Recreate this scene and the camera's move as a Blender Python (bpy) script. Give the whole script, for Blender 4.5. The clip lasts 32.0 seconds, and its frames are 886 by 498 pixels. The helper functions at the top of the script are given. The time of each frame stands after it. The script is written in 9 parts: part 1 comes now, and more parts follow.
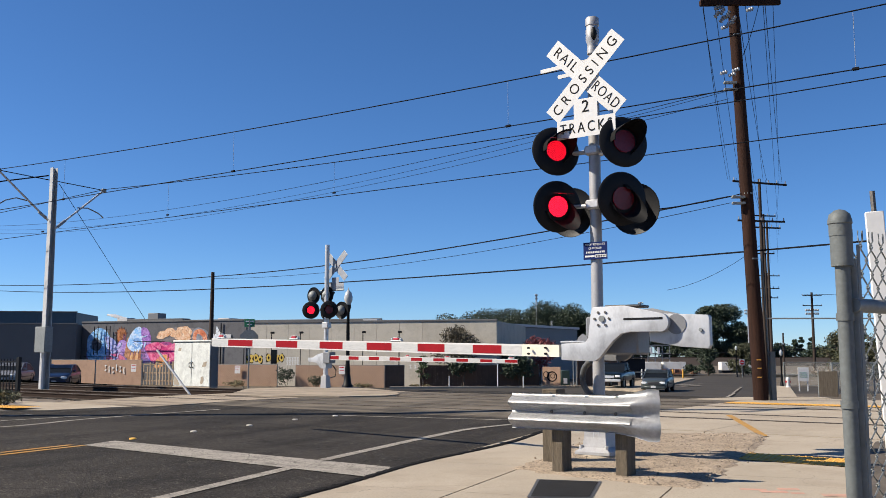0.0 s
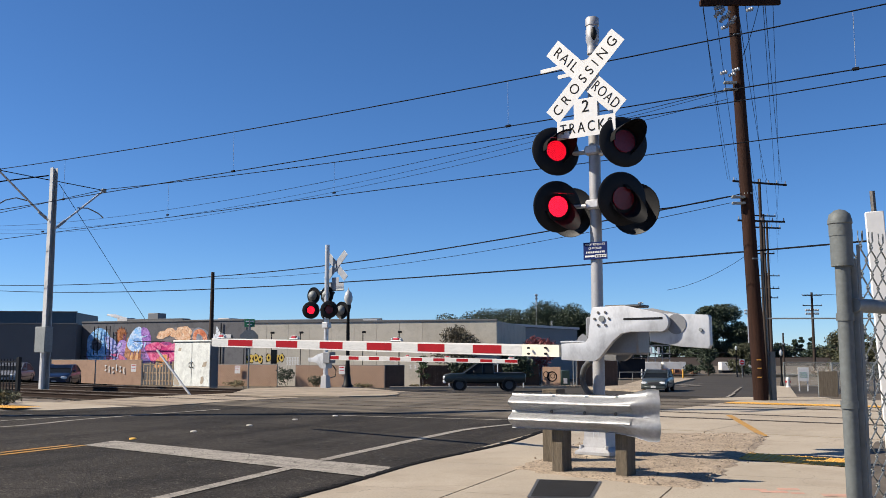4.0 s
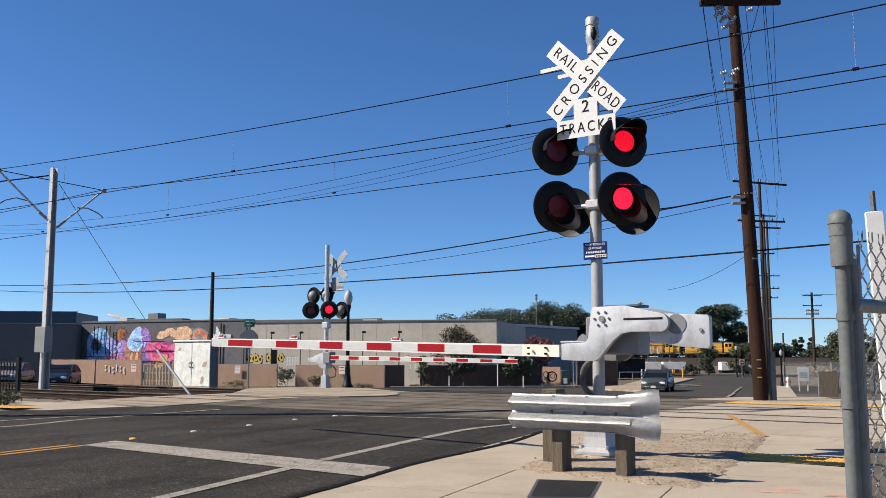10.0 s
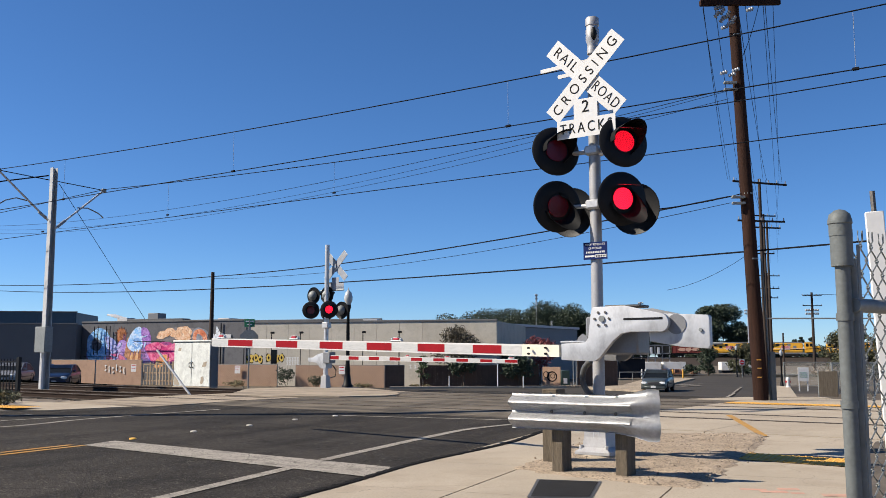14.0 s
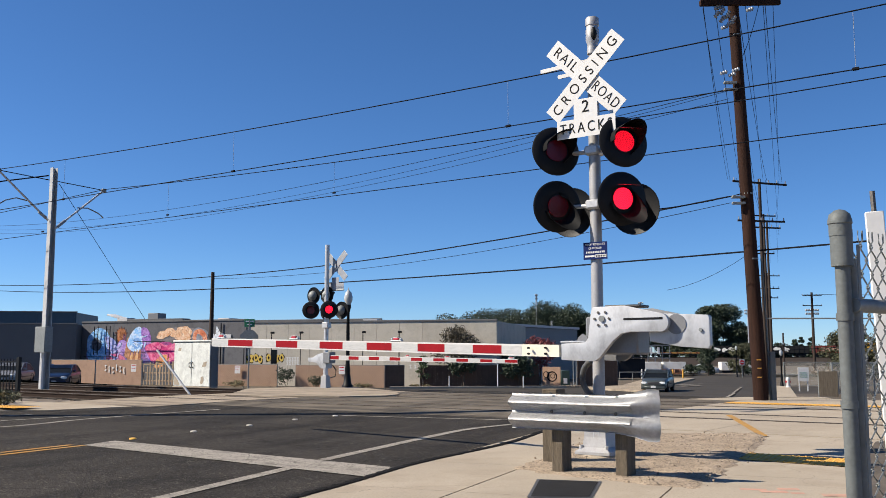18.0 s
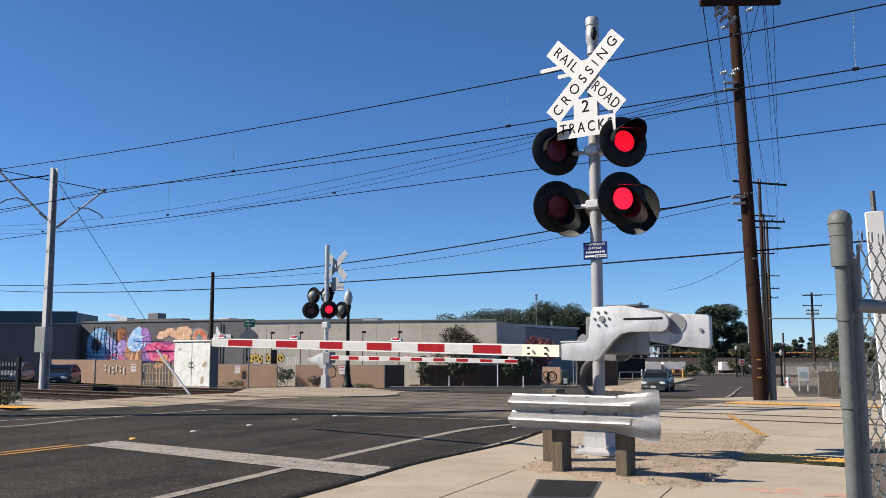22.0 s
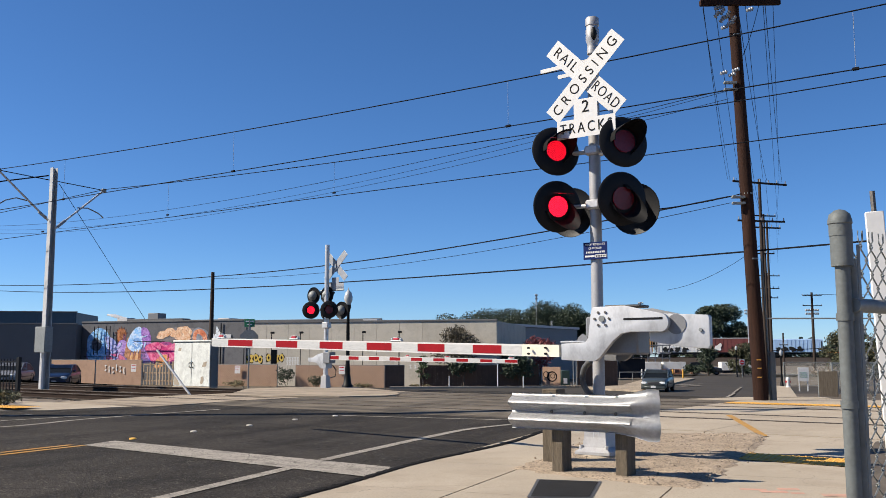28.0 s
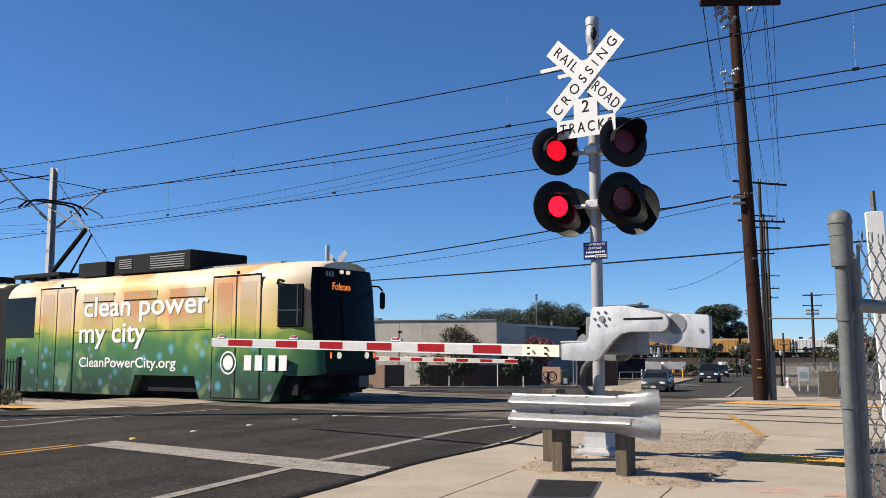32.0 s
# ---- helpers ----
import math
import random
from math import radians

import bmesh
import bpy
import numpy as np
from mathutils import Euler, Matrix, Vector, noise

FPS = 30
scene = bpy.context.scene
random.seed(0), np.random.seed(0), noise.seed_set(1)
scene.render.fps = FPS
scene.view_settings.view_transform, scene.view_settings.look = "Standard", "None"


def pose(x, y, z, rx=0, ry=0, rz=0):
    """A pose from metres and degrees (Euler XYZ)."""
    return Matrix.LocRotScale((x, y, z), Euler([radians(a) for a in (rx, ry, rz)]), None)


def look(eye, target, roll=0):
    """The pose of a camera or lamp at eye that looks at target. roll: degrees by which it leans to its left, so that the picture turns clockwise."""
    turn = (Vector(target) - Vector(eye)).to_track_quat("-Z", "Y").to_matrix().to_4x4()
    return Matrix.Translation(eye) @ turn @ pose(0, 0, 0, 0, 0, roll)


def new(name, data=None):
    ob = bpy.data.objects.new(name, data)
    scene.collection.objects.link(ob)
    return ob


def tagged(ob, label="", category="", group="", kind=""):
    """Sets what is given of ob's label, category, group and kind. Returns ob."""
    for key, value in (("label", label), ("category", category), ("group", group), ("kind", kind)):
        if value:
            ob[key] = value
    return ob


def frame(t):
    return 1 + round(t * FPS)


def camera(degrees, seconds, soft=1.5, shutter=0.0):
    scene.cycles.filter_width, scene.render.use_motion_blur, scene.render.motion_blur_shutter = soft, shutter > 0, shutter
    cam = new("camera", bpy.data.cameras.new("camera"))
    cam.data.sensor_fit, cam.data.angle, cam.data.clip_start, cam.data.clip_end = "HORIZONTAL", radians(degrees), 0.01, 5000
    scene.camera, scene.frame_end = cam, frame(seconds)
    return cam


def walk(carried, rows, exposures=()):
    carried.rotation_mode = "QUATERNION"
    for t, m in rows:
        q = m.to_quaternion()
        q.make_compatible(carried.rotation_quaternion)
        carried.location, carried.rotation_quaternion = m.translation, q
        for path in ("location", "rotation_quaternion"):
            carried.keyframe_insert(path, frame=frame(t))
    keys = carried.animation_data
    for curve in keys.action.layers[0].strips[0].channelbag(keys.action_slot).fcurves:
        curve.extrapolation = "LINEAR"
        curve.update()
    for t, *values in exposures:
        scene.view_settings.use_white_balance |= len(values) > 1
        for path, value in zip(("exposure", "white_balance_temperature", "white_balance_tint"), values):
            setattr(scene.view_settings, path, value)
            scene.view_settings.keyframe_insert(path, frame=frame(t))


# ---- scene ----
# Crossing frame: u runs along the light-rail tracks, v across them, away from the eye.
TU = Vector((-0.818, 0.575, 0))
TN = Vector((0.575, 0.818, 0))
RD = Vector((0.375, 0.927, 0))      # the street's way over the crossing
RO = Vector((0.927, -0.375, 0))     # to the right across the street
RC = Vector((-4.227, 11.195, 0))    # a point on the street's centre line
TURN = -35.1                        # turn of things that face the crossing

cam = camera(50.83, 32.0, soft=0.42)
EYE = pose(0, 0, 1.04, 96.57, 0, 0)
walk(cam, [(0.0, EYE), (32.0, EYE)])

# ---- light ----
world = bpy.data.worlds.new("sky")
scene.world = world
world.use_nodes = True
wn = world.node_tree
sky = wn.nodes.new("ShaderNodeTexSky")
sky.sky_type = "NISHITA"
sky.sun_disc = False
sky.sun_elevation = radians(40)
sky.sun_rotation = radians(-90)
sky.altitude = 3000
sky.air_density, sky.dust_density, sky.ozone_density = 1.0, 1.1, 8.5
deep = wn.nodes.new("ShaderNodeHueSaturation")     # clear dry air: a deep blue sky
deep.inputs["Saturation"].default_value = 1.07
wn.links.new(sky.outputs[0], deep.inputs["Color"])
wn.links.new(deep.outputs[0], wn.nodes["Background"].inputs[0])
wn.nodes["Background"].inputs[1].default_value = 0.079

sun_data = bpy.data.lights.new("sun", "SUN")
sun_data.energy = 5.0
sun_data.angle = radians(0.53)
sun_data.color = (1.0, 0.9, 0.76)
sun = new("sun", sun_data)
sun.matrix_world = look((0, 0, 0), (math.cos(radians(40)), 0.1 * math.cos(radians(40)), -math.sin(radians(40))))
scene.view_settings.exposure = 0.75


# ---- materials ----
def material(name, col, rough=0.7, metal=0.0, var=0.18, scale=2.0, fine=45.0, bump=0.12, dirt=None, dirt_amount=0.0,
             emit=0.0, coords="Object", per_object=0.0, stretch=(1, 1, 1), gloss=None):
    """A surface with large stains, fine grain and relief, in metres."""
    m = bpy.data.materials.new(name)
    m.use_nodes = True
    nt = m.node_tree
    b = nt.nodes["Principled BSDF"]
    tc = nt.nodes.new("ShaderNodeTexCoord")
    mp = nt.nodes.new("ShaderNodeMapping")
    mp.inputs["Scale"].default_value = stretch
    if coords == "World":
        geo = nt.nodes.new("ShaderNodeNewGeometry")
        nt.links.new(geo.outputs["Position"], mp.inputs[0])
    else:
        nt.links.new(tc.outputs[coords], mp.inputs[0])
    n1 = nt.nodes.new("ShaderNodeTexNoise")
    n1.inputs["Scale"].default_value, n1.inputs["Detail"].default_value = scale, 5
    n2 = nt.nodes.new("ShaderNodeTexNoise")
    n2.inputs["Scale"].default_value, n2.inputs["Detail"].default_value = fine, 3
    for n in (n1, n2):
        nt.links.new(mp.outputs[0], n.inputs["Vector"])
    add = nt.nodes.new("ShaderNodeMath")
    add.operation = "ADD"
    nt.links.new(n1.outputs["Fac"], add.inputs[0])
    nt.links.new(n2.outputs["Fac"], add.inputs[1])
    ramp = nt.nodes.new("ShaderNodeMapRange")
    ramp.inputs["From Min"].default_value, ramp.inputs["From Max"].default_value = 0.6, 1.4
    ramp.inputs["To Min"].default_value, ramp.inputs["To Max"].default_value = 1 - var, 1 + var
    nt.links.new(add.outputs[0], ramp.inputs["Value"])
    mul = nt.nodes.new("ShaderNodeVectorMath")
    mul.operation = "SCALE"
    mul.inputs[0].default_value = col[:3]
    factor = ramp.outputs[0]
    if per_object:
        info = nt.nodes.new("ShaderNodeObjectInfo")
        pr = nt.nodes.new("ShaderNodeMapRange")
        pr.inputs["To Min"].default_value, pr.inputs["To Max"].default_value = 1 - per_object, 1 + per_object
        nt.links.new(info.outputs["Random"], pr.inputs["Value"])
        pm = nt.nodes.new("ShaderNodeMath")
        pm.operation = "MULTIPLY"
        nt.links.new(factor, pm.inputs[0])
        nt.links.new(pr.outputs[0], pm.inputs[1])
        factor = pm.outputs[0]
    nt.links.new(factor, mul.inputs["Scale"])
    out = mul.outputs[0]
    if dirt:
        n3 = nt.nodes.new("ShaderNodeTexNoise")
        n3.inputs["Scale"].default_value, n3.inputs["Detail"].default_value = scale * 2.7, 8
        n3.inputs["Roughness"].default_value = 0.65
        nt.links.new(mp.outputs[0], n3.inputs["Vector"])
        r3 = nt.nodes.new("ShaderNodeMapRange")
        r3.inputs["From Min"].default_value, r3.inputs["From Max"].default_value = 0.48, 0.72
        r3.inputs["To Max"].default_value = dirt_amount
        nt.links.new(n3.outputs["Fac"], r3.inputs["Value"])
        mix = nt.nodes.new("ShaderNodeMix")
        mix.data_type = "RGBA"
        mix.inputs["B"].default_value = (*dirt, 1)
        nt.links.new(r3.outputs[0], mix.inputs["Factor"])
        nt.links.new(out, mix.inputs["A"])
        out = mix.outputs["Result"]
    nt.links.new(out, b.inputs["Base Color"])
    b.inputs["Roughness"].default_value, b.inputs["Metallic"].default_value = rough, metal
    b.inputs["Specular IOR Level"].default_value = gloss if gloss is not None else (0.12 if rough >= 0.8 else 0.5)
    if bump:
        bp = nt.nodes.new("ShaderNodeBump")
        bp.inputs["Strength"].default_value, bp.inputs["Distance"].default_value = bump, 0.02
        nt.links.new(add.outputs[0], bp.inputs["Height"])
        nt.links.new(bp.outputs[0], b.inputs["Normal"])
    if emit:
        b.inputs["Emission Color"].default_value = (*col[:3], 1)
        b.inputs["Emission Strength"].default_value = emit
    return m


def top_coat(m, fac, col):
    """Lay a colour over the surface's own where fac is 1."""
    nt = m.node_tree
    b = nt.nodes["Principled BSDF"]
    old = b.inputs["Base Color"].links[0].from_socket
    mix = nt.nodes.new("ShaderNodeMix")
    mix.data_type = "RGBA"
    mix.inputs["B"].default_value = (*col, 1)
    nt.links.new(fac, mix.inputs["Factor"])
    nt.links.new(old, mix.inputs["A"])
    nt.links.new(mix.outputs["Result"], b.inputs["Base Color"])


def spread(nt, value, lo, hi, amount):
    r = nt.nodes.new("ShaderNodeMapRange")
    r.inputs["From Min"].default_value, r.inputs["From Max"].default_value = lo, hi
    r.inputs["To Max"].default_value = amount
    nt.links.new(value, r.inputs["Value"])
    return r.outputs[0]


def speckle(m, scale, share, col, amount):
    """Single stones of another colour in the surface."""
    nt = m.node_tree
    geo = nt.nodes.new("ShaderNodeNewGeometry")
    v = nt.nodes.new("ShaderNodeTexVoronoi")
    v.inputs["Scale"].default_value = scale
    nt.links.new(geo.outputs["Position"], v.inputs["Vector"])
    sep = nt.nodes.new("ShaderNodeSeparateColor")
    nt.links.new(v.outputs["Color"], sep.inputs[0])
    top_coat(m, spread(nt, sep.outputs[0], share, min(1.0, share + 0.12), amount), col)


def cracks(m, scale, width, col, amount):
    """Wandering thin cracks, broken off here and there."""
    nt = m.node_tree
    geo = nt.nodes.new("ShaderNodeNewGeometry")
    nz = nt.nodes.new("ShaderNodeTexNoise")
    nz.inputs["Scale"].default_value, nz.inputs["Detail"].default_value = 1.6, 6
    nt.links.new(geo.outputs["Position"], nz.inputs["Vector"])
    warp = nt.nodes.new("ShaderNodeMix")
    warp.data_type = "RGBA"
    warp.blend_type = "ADD"
    warp.inputs["Factor"].default_value = 0.6
    nt.links.new(geo.outputs["Position"], warp.inputs["A"])
    nt.links.new(nz.outputs["Color"], warp.inputs["B"])
    v = nt.nodes.new("ShaderNodeTexVoronoi")
    v.feature = "DISTANCE_TO_EDGE"
    v.inputs["Scale"].default_value = scale
    nt.links.new(warp.outputs["Result"], v.inputs["Vector"])
    line = spread(nt, v.outputs["Distance"], width * scale, 0.0, amount)
    gap = nt.nodes.new("ShaderNodeTexNoise")
    gap.inputs["Scale"].default_value = 0.5
    nt.links.new(geo.outputs["Position"], gap.inputs["Vector"])
    mul = nt.nodes.new("ShaderNodeMath")
    mul.operation = "MULTIPLY"
    nt.links.new(line, mul.inputs[0])
    nt.links.new(spread(nt, gap.outputs["Fac"], 0.45, 0.55, 1.0), mul.inputs[1])
    top_coat(m, mul.outputs[0], col)


def streaks(m, col, amount, turn=22.0, across=1.1, along=0.12):
    """Long rubbed stripes along the way of the traffic."""
    nt = m.node_tree
    geo = nt.nodes.new("ShaderNodeNewGeometry")
    rot = nt.nodes.new("ShaderNodeMapping")
    rot.inputs["Rotation"].default_value = (0, 0, radians(turn))
    nt.links.new(geo.outputs["Position"], rot.inputs[0])
    mp = nt.nodes.new("ShaderNodeMapping")
    mp.inputs["Scale"].default_value = (across, along, 1)
    nt.links.new(rot.outputs[0], mp.inputs[0])
    nz = nt.nodes.new("ShaderNodeTexNoise")
    nz.inputs["Scale"].default_value, nz.inputs["Detail"].default_value = 1.0, 7
    nz.inputs["Roughness"].default_value = 0.62
    nt.links.new(mp.outputs[0], nz.inputs["Vector"])
    top_coat(m, spread(nt, nz.outputs["Fac"], 0.47, 0.66, amount), col)


def glass(name, col, rough=0.05):
    m = bpy.data.materials.new(name)
    m.use_nodes = True
    b = m.node_tree.nodes["Principled BSDF"]
    b.inputs["Base Color"].default_value = (*col, 1)
    b.inputs["Roughness"].default_value = rough
    b.inputs["Specular IOR Level"].default_value = 0.3
    b.inputs["IOR"].default_value = 1.3
    return m


asphalt = material("asphalt", (0.043, 0.038, 0.0325), 0.95, var=0.55, scale=0.5, fine=60, bump=0.9, dirt=(0.012, 0.011, 0.0095), dirt_amount=0.7, coords="World")
speckle(asphalt, 55, 0.84, (0.13, 0.115, 0.095), 0.75)
speckle(asphalt, 90, 0.72, (0.006, 0.0055, 0.005), 0.6)
cracks(asphalt, 0.3, 0.016, (0.004, 0.0038, 0.0035), 0.9)
streaks(asphalt, (0.012, 0.011, 0.0095), 0.7)
streaks(asphalt, (0.05, 0.044, 0.037), 0.35, 40, 0.5, 0.9)
asphalt_far = material("asphalt_far", (0.052, 0.047, 0.041), 0.85, var=0.25, scale=0.2, fine=30, bump=0.2, dirt=(0.03, 0.029, 0.027), dirt_amount=0.5, coords="World")
concrete = material("concrete", (0.34, 0.292, 0.228), 0.85, var=0.22, scale=0.6, fine=60, bump=0.15, dirt=(0.25, 0.205, 0.155), dirt_amount=0.6, coords="World")
speckle(concrete, 120, 0.86, (0.16, 0.135, 0.11), 0.35)
cracks(concrete, 0.22, 0.004, (0.06, 0.05, 0.04), 0.7)
panel_concrete = material("panel_concrete", (0.15, 0.128, 0.1), 0.9, var=0.3, scale=0.8, fine=50, bump=0.2, stretch=(0.5, 1.6, 1), dirt=(0.06, 0.053, 0.045), dirt_amount=0.8, coords="World", per_object=0.12)
streaks(panel_concrete, (0.03, 0.027, 0.023), 0.75, 35, 0.15, 2.2)
streaks(panel_concrete, (0.03, 0.027, 0.023), 0.7)
panel_pale = material("pale_panel_concrete", (0.33, 0.275, 0.21), 0.9, var=0.25, scale=0.8, fine=50, bump=0.2, dirt=(0.16, 0.135, 0.105), dirt_amount=0.7, coords="World", per_object=0.1)
streaks(panel_pale, (0.07, 0.06, 0.05), 0.6, 35, 0.15, 2.2)
dirt_mat = material("dirt", (0.34, 0.272, 0.2), 0.95, var=0.28, scale=1.5, fine=70, bump=0.8, dirt=(0.2, 0.155, 0.115), dirt_amount=0.6, coords="World")
speckle(dirt_mat, 60, 0.72, (0.14, 0.11, 0.085), 0.7)
speckle(dirt_mat, 45, 0.85, (0.42, 0.35, 0.27), 0.7)
ground_mat = material("ground_soil", (0.12, 0.1, 0.078), 0.95, var=0.3, scale=0.3, fine=25, bump=0.5, dirt=(0.07, 0.058, 0.046), dirt_amount=0.6, coords="World")
ballast_mat = material("ballast", (0.17, 0.145, 0.12), 0.95, var=0.35, scale=1.5, fine=22, bump=0.9, dirt=(0.07, 0.055, 0.045), dirt_amount=0.6, coords="World")
paint_white = material("road_paint_white", (0.29, 0.265, 0.23), 0.85, var=0.15, scale=2, fine=70, bump=0.2, dirt=(0.1, 0.092, 0.08), dirt_amount=0.8, coords="World")
speckle(paint_white, 70, 0.78, (0.09, 0.082, 0.07), 0.8)
cracks(paint_white, 0.5, 0.012, (0.012, 0.011, 0.01), 1.0)
paint_yellow = material("road_paint_yellow", (0.36, 0.2, 0.055), 0.85, var=0.2, scale=3, fine=70, bump=0.2, dirt=(0.28, 0.2, 0.12), dirt_amount=0.9, coords="World")
tactile_mat = material("tactile_yellow", (0.6, 0.31, 0.045), 0.75, var=0.12, scale=3, fine=60, bump=0.1, dirt=(0.42, 0.25, 0.08), dirt_amount=0.5, coords="World")
rust = material("rail_rust", (0.03, 0.02, 0.016), 0.85, 0.1, var=0.3, scale=3, fine=60, coords="World")
rail_top = material("rail_steel", (0.055, 0.046, 0.038), 0.7, 0.2, var=0.2)
rubber = material("black_rubber", (0.018, 0.017, 0.016), 0.85, var=0.2)
galv = material("galvanized_steel", (0.5, 0.505, 0.51), 0.4, 0.35, var=0.16, scale=5, fine=40, bump=0.06, dirt=(0.33, 0.33, 0.34), dirt_amount=0.6)
post_galv = material("old_galvanized_post", (0.12, 0.132, 0.132), 0.6, 0.1, var=0.18, scale=9, fine=80, bump=0.06, dirt=(0.08, 0.086, 0.085), dirt_amount=0.6, gloss=0.25)
galv_dull = material("dull_galvanized_steel", (0.2, 0.215, 0.215), 0.6, 0.3, var=0.15, scale=4, fine=40, bump=0.05, dirt=(0.13, 0.135, 0.13), dirt_amount=0.6)
alum = material("silver_paint", (0.34, 0.34, 0.35), 0.5, 0.2, var=0.12, scale=4, fine=60, bump=0.05, dirt=(0.22, 0.215, 0.21), dirt_amount=0.5)
silver = material("worn_silver_paint", (0.42, 0.432, 0.452), 0.42, 0.15, var=0.08, scale=1.6, fine=30, bump=0.03, dirt=(0.16, 0.165, 0.175), dirt_amount=0.6, stretch=(1.6, 1, 0.9))
# Dark grey gate paint; on the far casting plate it stands in for shade.
shade_grey = material("shaded_grey_paint", (0.17, 0.175, 0.185), 0.5, 0.2, var=0.12, scale=3, fine=50, bump=0.05, dirt=(0.25, 0.25, 0.25), dirt_amount=0.4)
hood_paint = material("flat_black_hood", (0.005, 0.0055, 0.0065), 0.7, var=0.25, scale=5, fine=60, bump=0.04, gloss=0.12)
pole_grey = material("weathered_grey_steel", (0.4, 0.41, 0.42), 0.65, 0.0, var=0.16, scale=1.2, fine=30, bump=0.05, dirt=(0.17, 0.175, 0.18), dirt_amount=0.6)
black_paint = material("black_paint", (0.006, 0.0065, 0.008), 0.5, var=0.25, scale=5, fine=60, bump=0.05, dirt=(0.012, 0.012, 0.012), dirt_amount=0.3, gloss=0.2)
bolt_mat = material("dark_bolt", (0.12, 0.11, 0.1), 0.5, 0.7, var=0.2)
sign_white = material("sign_white", (0.56, 0.56, 0.555), 0.45, var=0.05, scale=4, fine=30, bump=0.02, dirt=(0.6, 0.58, 0.55), dirt_amount=0.3)
sign_black = material("sign_black", (0.006, 0.006, 0.006), 0.6, var=0.1, bump=0, gloss=0.1)
sign_back = material("sign_back_aluminium", (0.3, 0.31, 0.33), 0.5, 0.4, var=0.1, scale=5)
sign_blue = material("sign_blue", (0.006, 0.016, 0.085), 0.5, var=0.1, bump=0, gloss=0.12)
sign_green = material("sign_green", (0.01, 0.16, 0.07), 0.45, var=0.1, bump=0)
sign_red = material("sign_red", (0.42, 0.015, 0.025), 0.5, var=0.1, bump=0, gloss=0.15)
arm_white = material("arm_white", (0.55, 0.54, 0.52), 0.4, var=0.08, scale=6, fine=80, bump=0.03, dirt=(0.5, 0.48, 0.44), dirt_amount=0.4)
arm_red = material("arm_red", (0.25, 0.007, 0.012), 0.5, var=0.12, scale=6, fine=80, bump=0.03, dirt=(0.18, 0.008, 0.012), dirt_amount=0.5, gloss=0.12)
arm_sheet = material("arm_pale_sheeting", (0.45, 0.45, 0.44), 0.45, var=0.12, scale=5, fine=60, bump=0.02, dirt=(0.3, 0.3, 0.29), dirt_amount=0.6, stretch=(1, 1, 6))
arm_cream = material("arm_fibreglass", (0.66, 0.61, 0.5), 0.5, var=0.06, scale=6)
wood_post = material("weathered_timber", (0.14, 0.115, 0.085), 0.9, var=0.4, scale=2.5, fine=40, bump=0.6, stretch=(8, 8, 0.6), dirt=(0.075, 0.06, 0.045), dirt_amount=0.7)
pole_wood = material("creosoted_pole", (0.034, 0.0165, 0.0115), 0.85, var=0.45, scale=1.6, fine=30, bump=0.6, stretch=(5, 5, 0.35), dirt=(0.017, 0.011, 0.009), dirt_amount=0.7)
far_pole_wood = material("far_pole_wood", (0.045, 0.034, 0.028), 0.9, var=0.3, scale=2, fine=20, bump=0.2)
wire_mat = material("wire", (0.006, 0.007, 0.01), 0.85, 0.0, var=0.1, bump=0)
wire_light = material("light_wire", (0.2, 0.22, 0.25), 0.7, 0.0, var=0.1, bump=0)
insulator = material("porcelain", (0.22, 0.24, 0.27), 0.3, var=0.15)
dark_glass = glass("dark_glass", (0.006, 0.008, 0.011))
led_lit = material("lit_red_led", (1.0, 0.008, 0.03), 0.6, var=0.0, bump=0, emit=2.2, gloss=0.1)
led_dim = material("dim_red_led", (1.0, 0.008, 0.03), 0.6, var=0.0, bump=0, emit=0.75, gloss=0.1)
led_dark = material("unlit_red_lens", (0.1, 0.005, 0.01), 0.25, var=0.15, scale=30, fine=220, bump=0.15)


# ---- mesh tools ----
def bm_box(bm, size, at=(0, 0, 0), turn=None, bevel=0.0):
    m = Matrix.Translation(at) @ (turn.to_4x4() if turn is not None else Matrix.Identity(4)) @ Matrix.Diagonal((*size, 1))
    r = bmesh.ops.create_cube(bm, size=1.0, matrix=m)
    if bevel:
        es = list({e for v in r["verts"] for e in v.link_edges})
        bmesh.ops.bevel(bm, geom=es, offset=bevel, segments=1, affect="EDGES", profile=0.6)
    return bm


def bm_rod(bm, p0, p1, r0, r1=None, seg=10, caps=True):
    p0, p1 = Vector(p0), Vector(p1)
    d = p1 - p0
    m = Matrix.Translation((p0 + p1) / 2) @ d.to_track_quat("Z", "Y").to_matrix().to_4x4()
    bmesh.ops.create_cone(bm, cap_ends=caps, segments=seg, radius1=r0, radius2=r0 if r1 is None else r1, depth=d.length, matrix=m)
    return bm


def bm_path(bm, pts, r, seg=6):
    """A round tube along points."""
    pts = [Vector(p) for p in pts]
    rings = []
    for i, p in enumerate(pts):
        d = (pts[min(i + 1, len(pts) - 1)] - pts[max(i - 1, 0)]).normalized()
        q = d.to_track_quat("Z", "Y")
        rings.append([bm.verts.new(p + q @ Vector((r * math.cos(a), r * math.sin(a), 0))) for a in [2 * math.pi * k / seg for k in range(seg)]])
    for a, b in zip(rings, rings[1:]):
        for k in range(seg):
            bm.faces.new((a[k], a[(k + 1) % seg], b[(k + 1) % seg], b[k]))
    bm.faces.new(rings[0][::-1])
    bm.faces.new(rings[-1])
    return bm


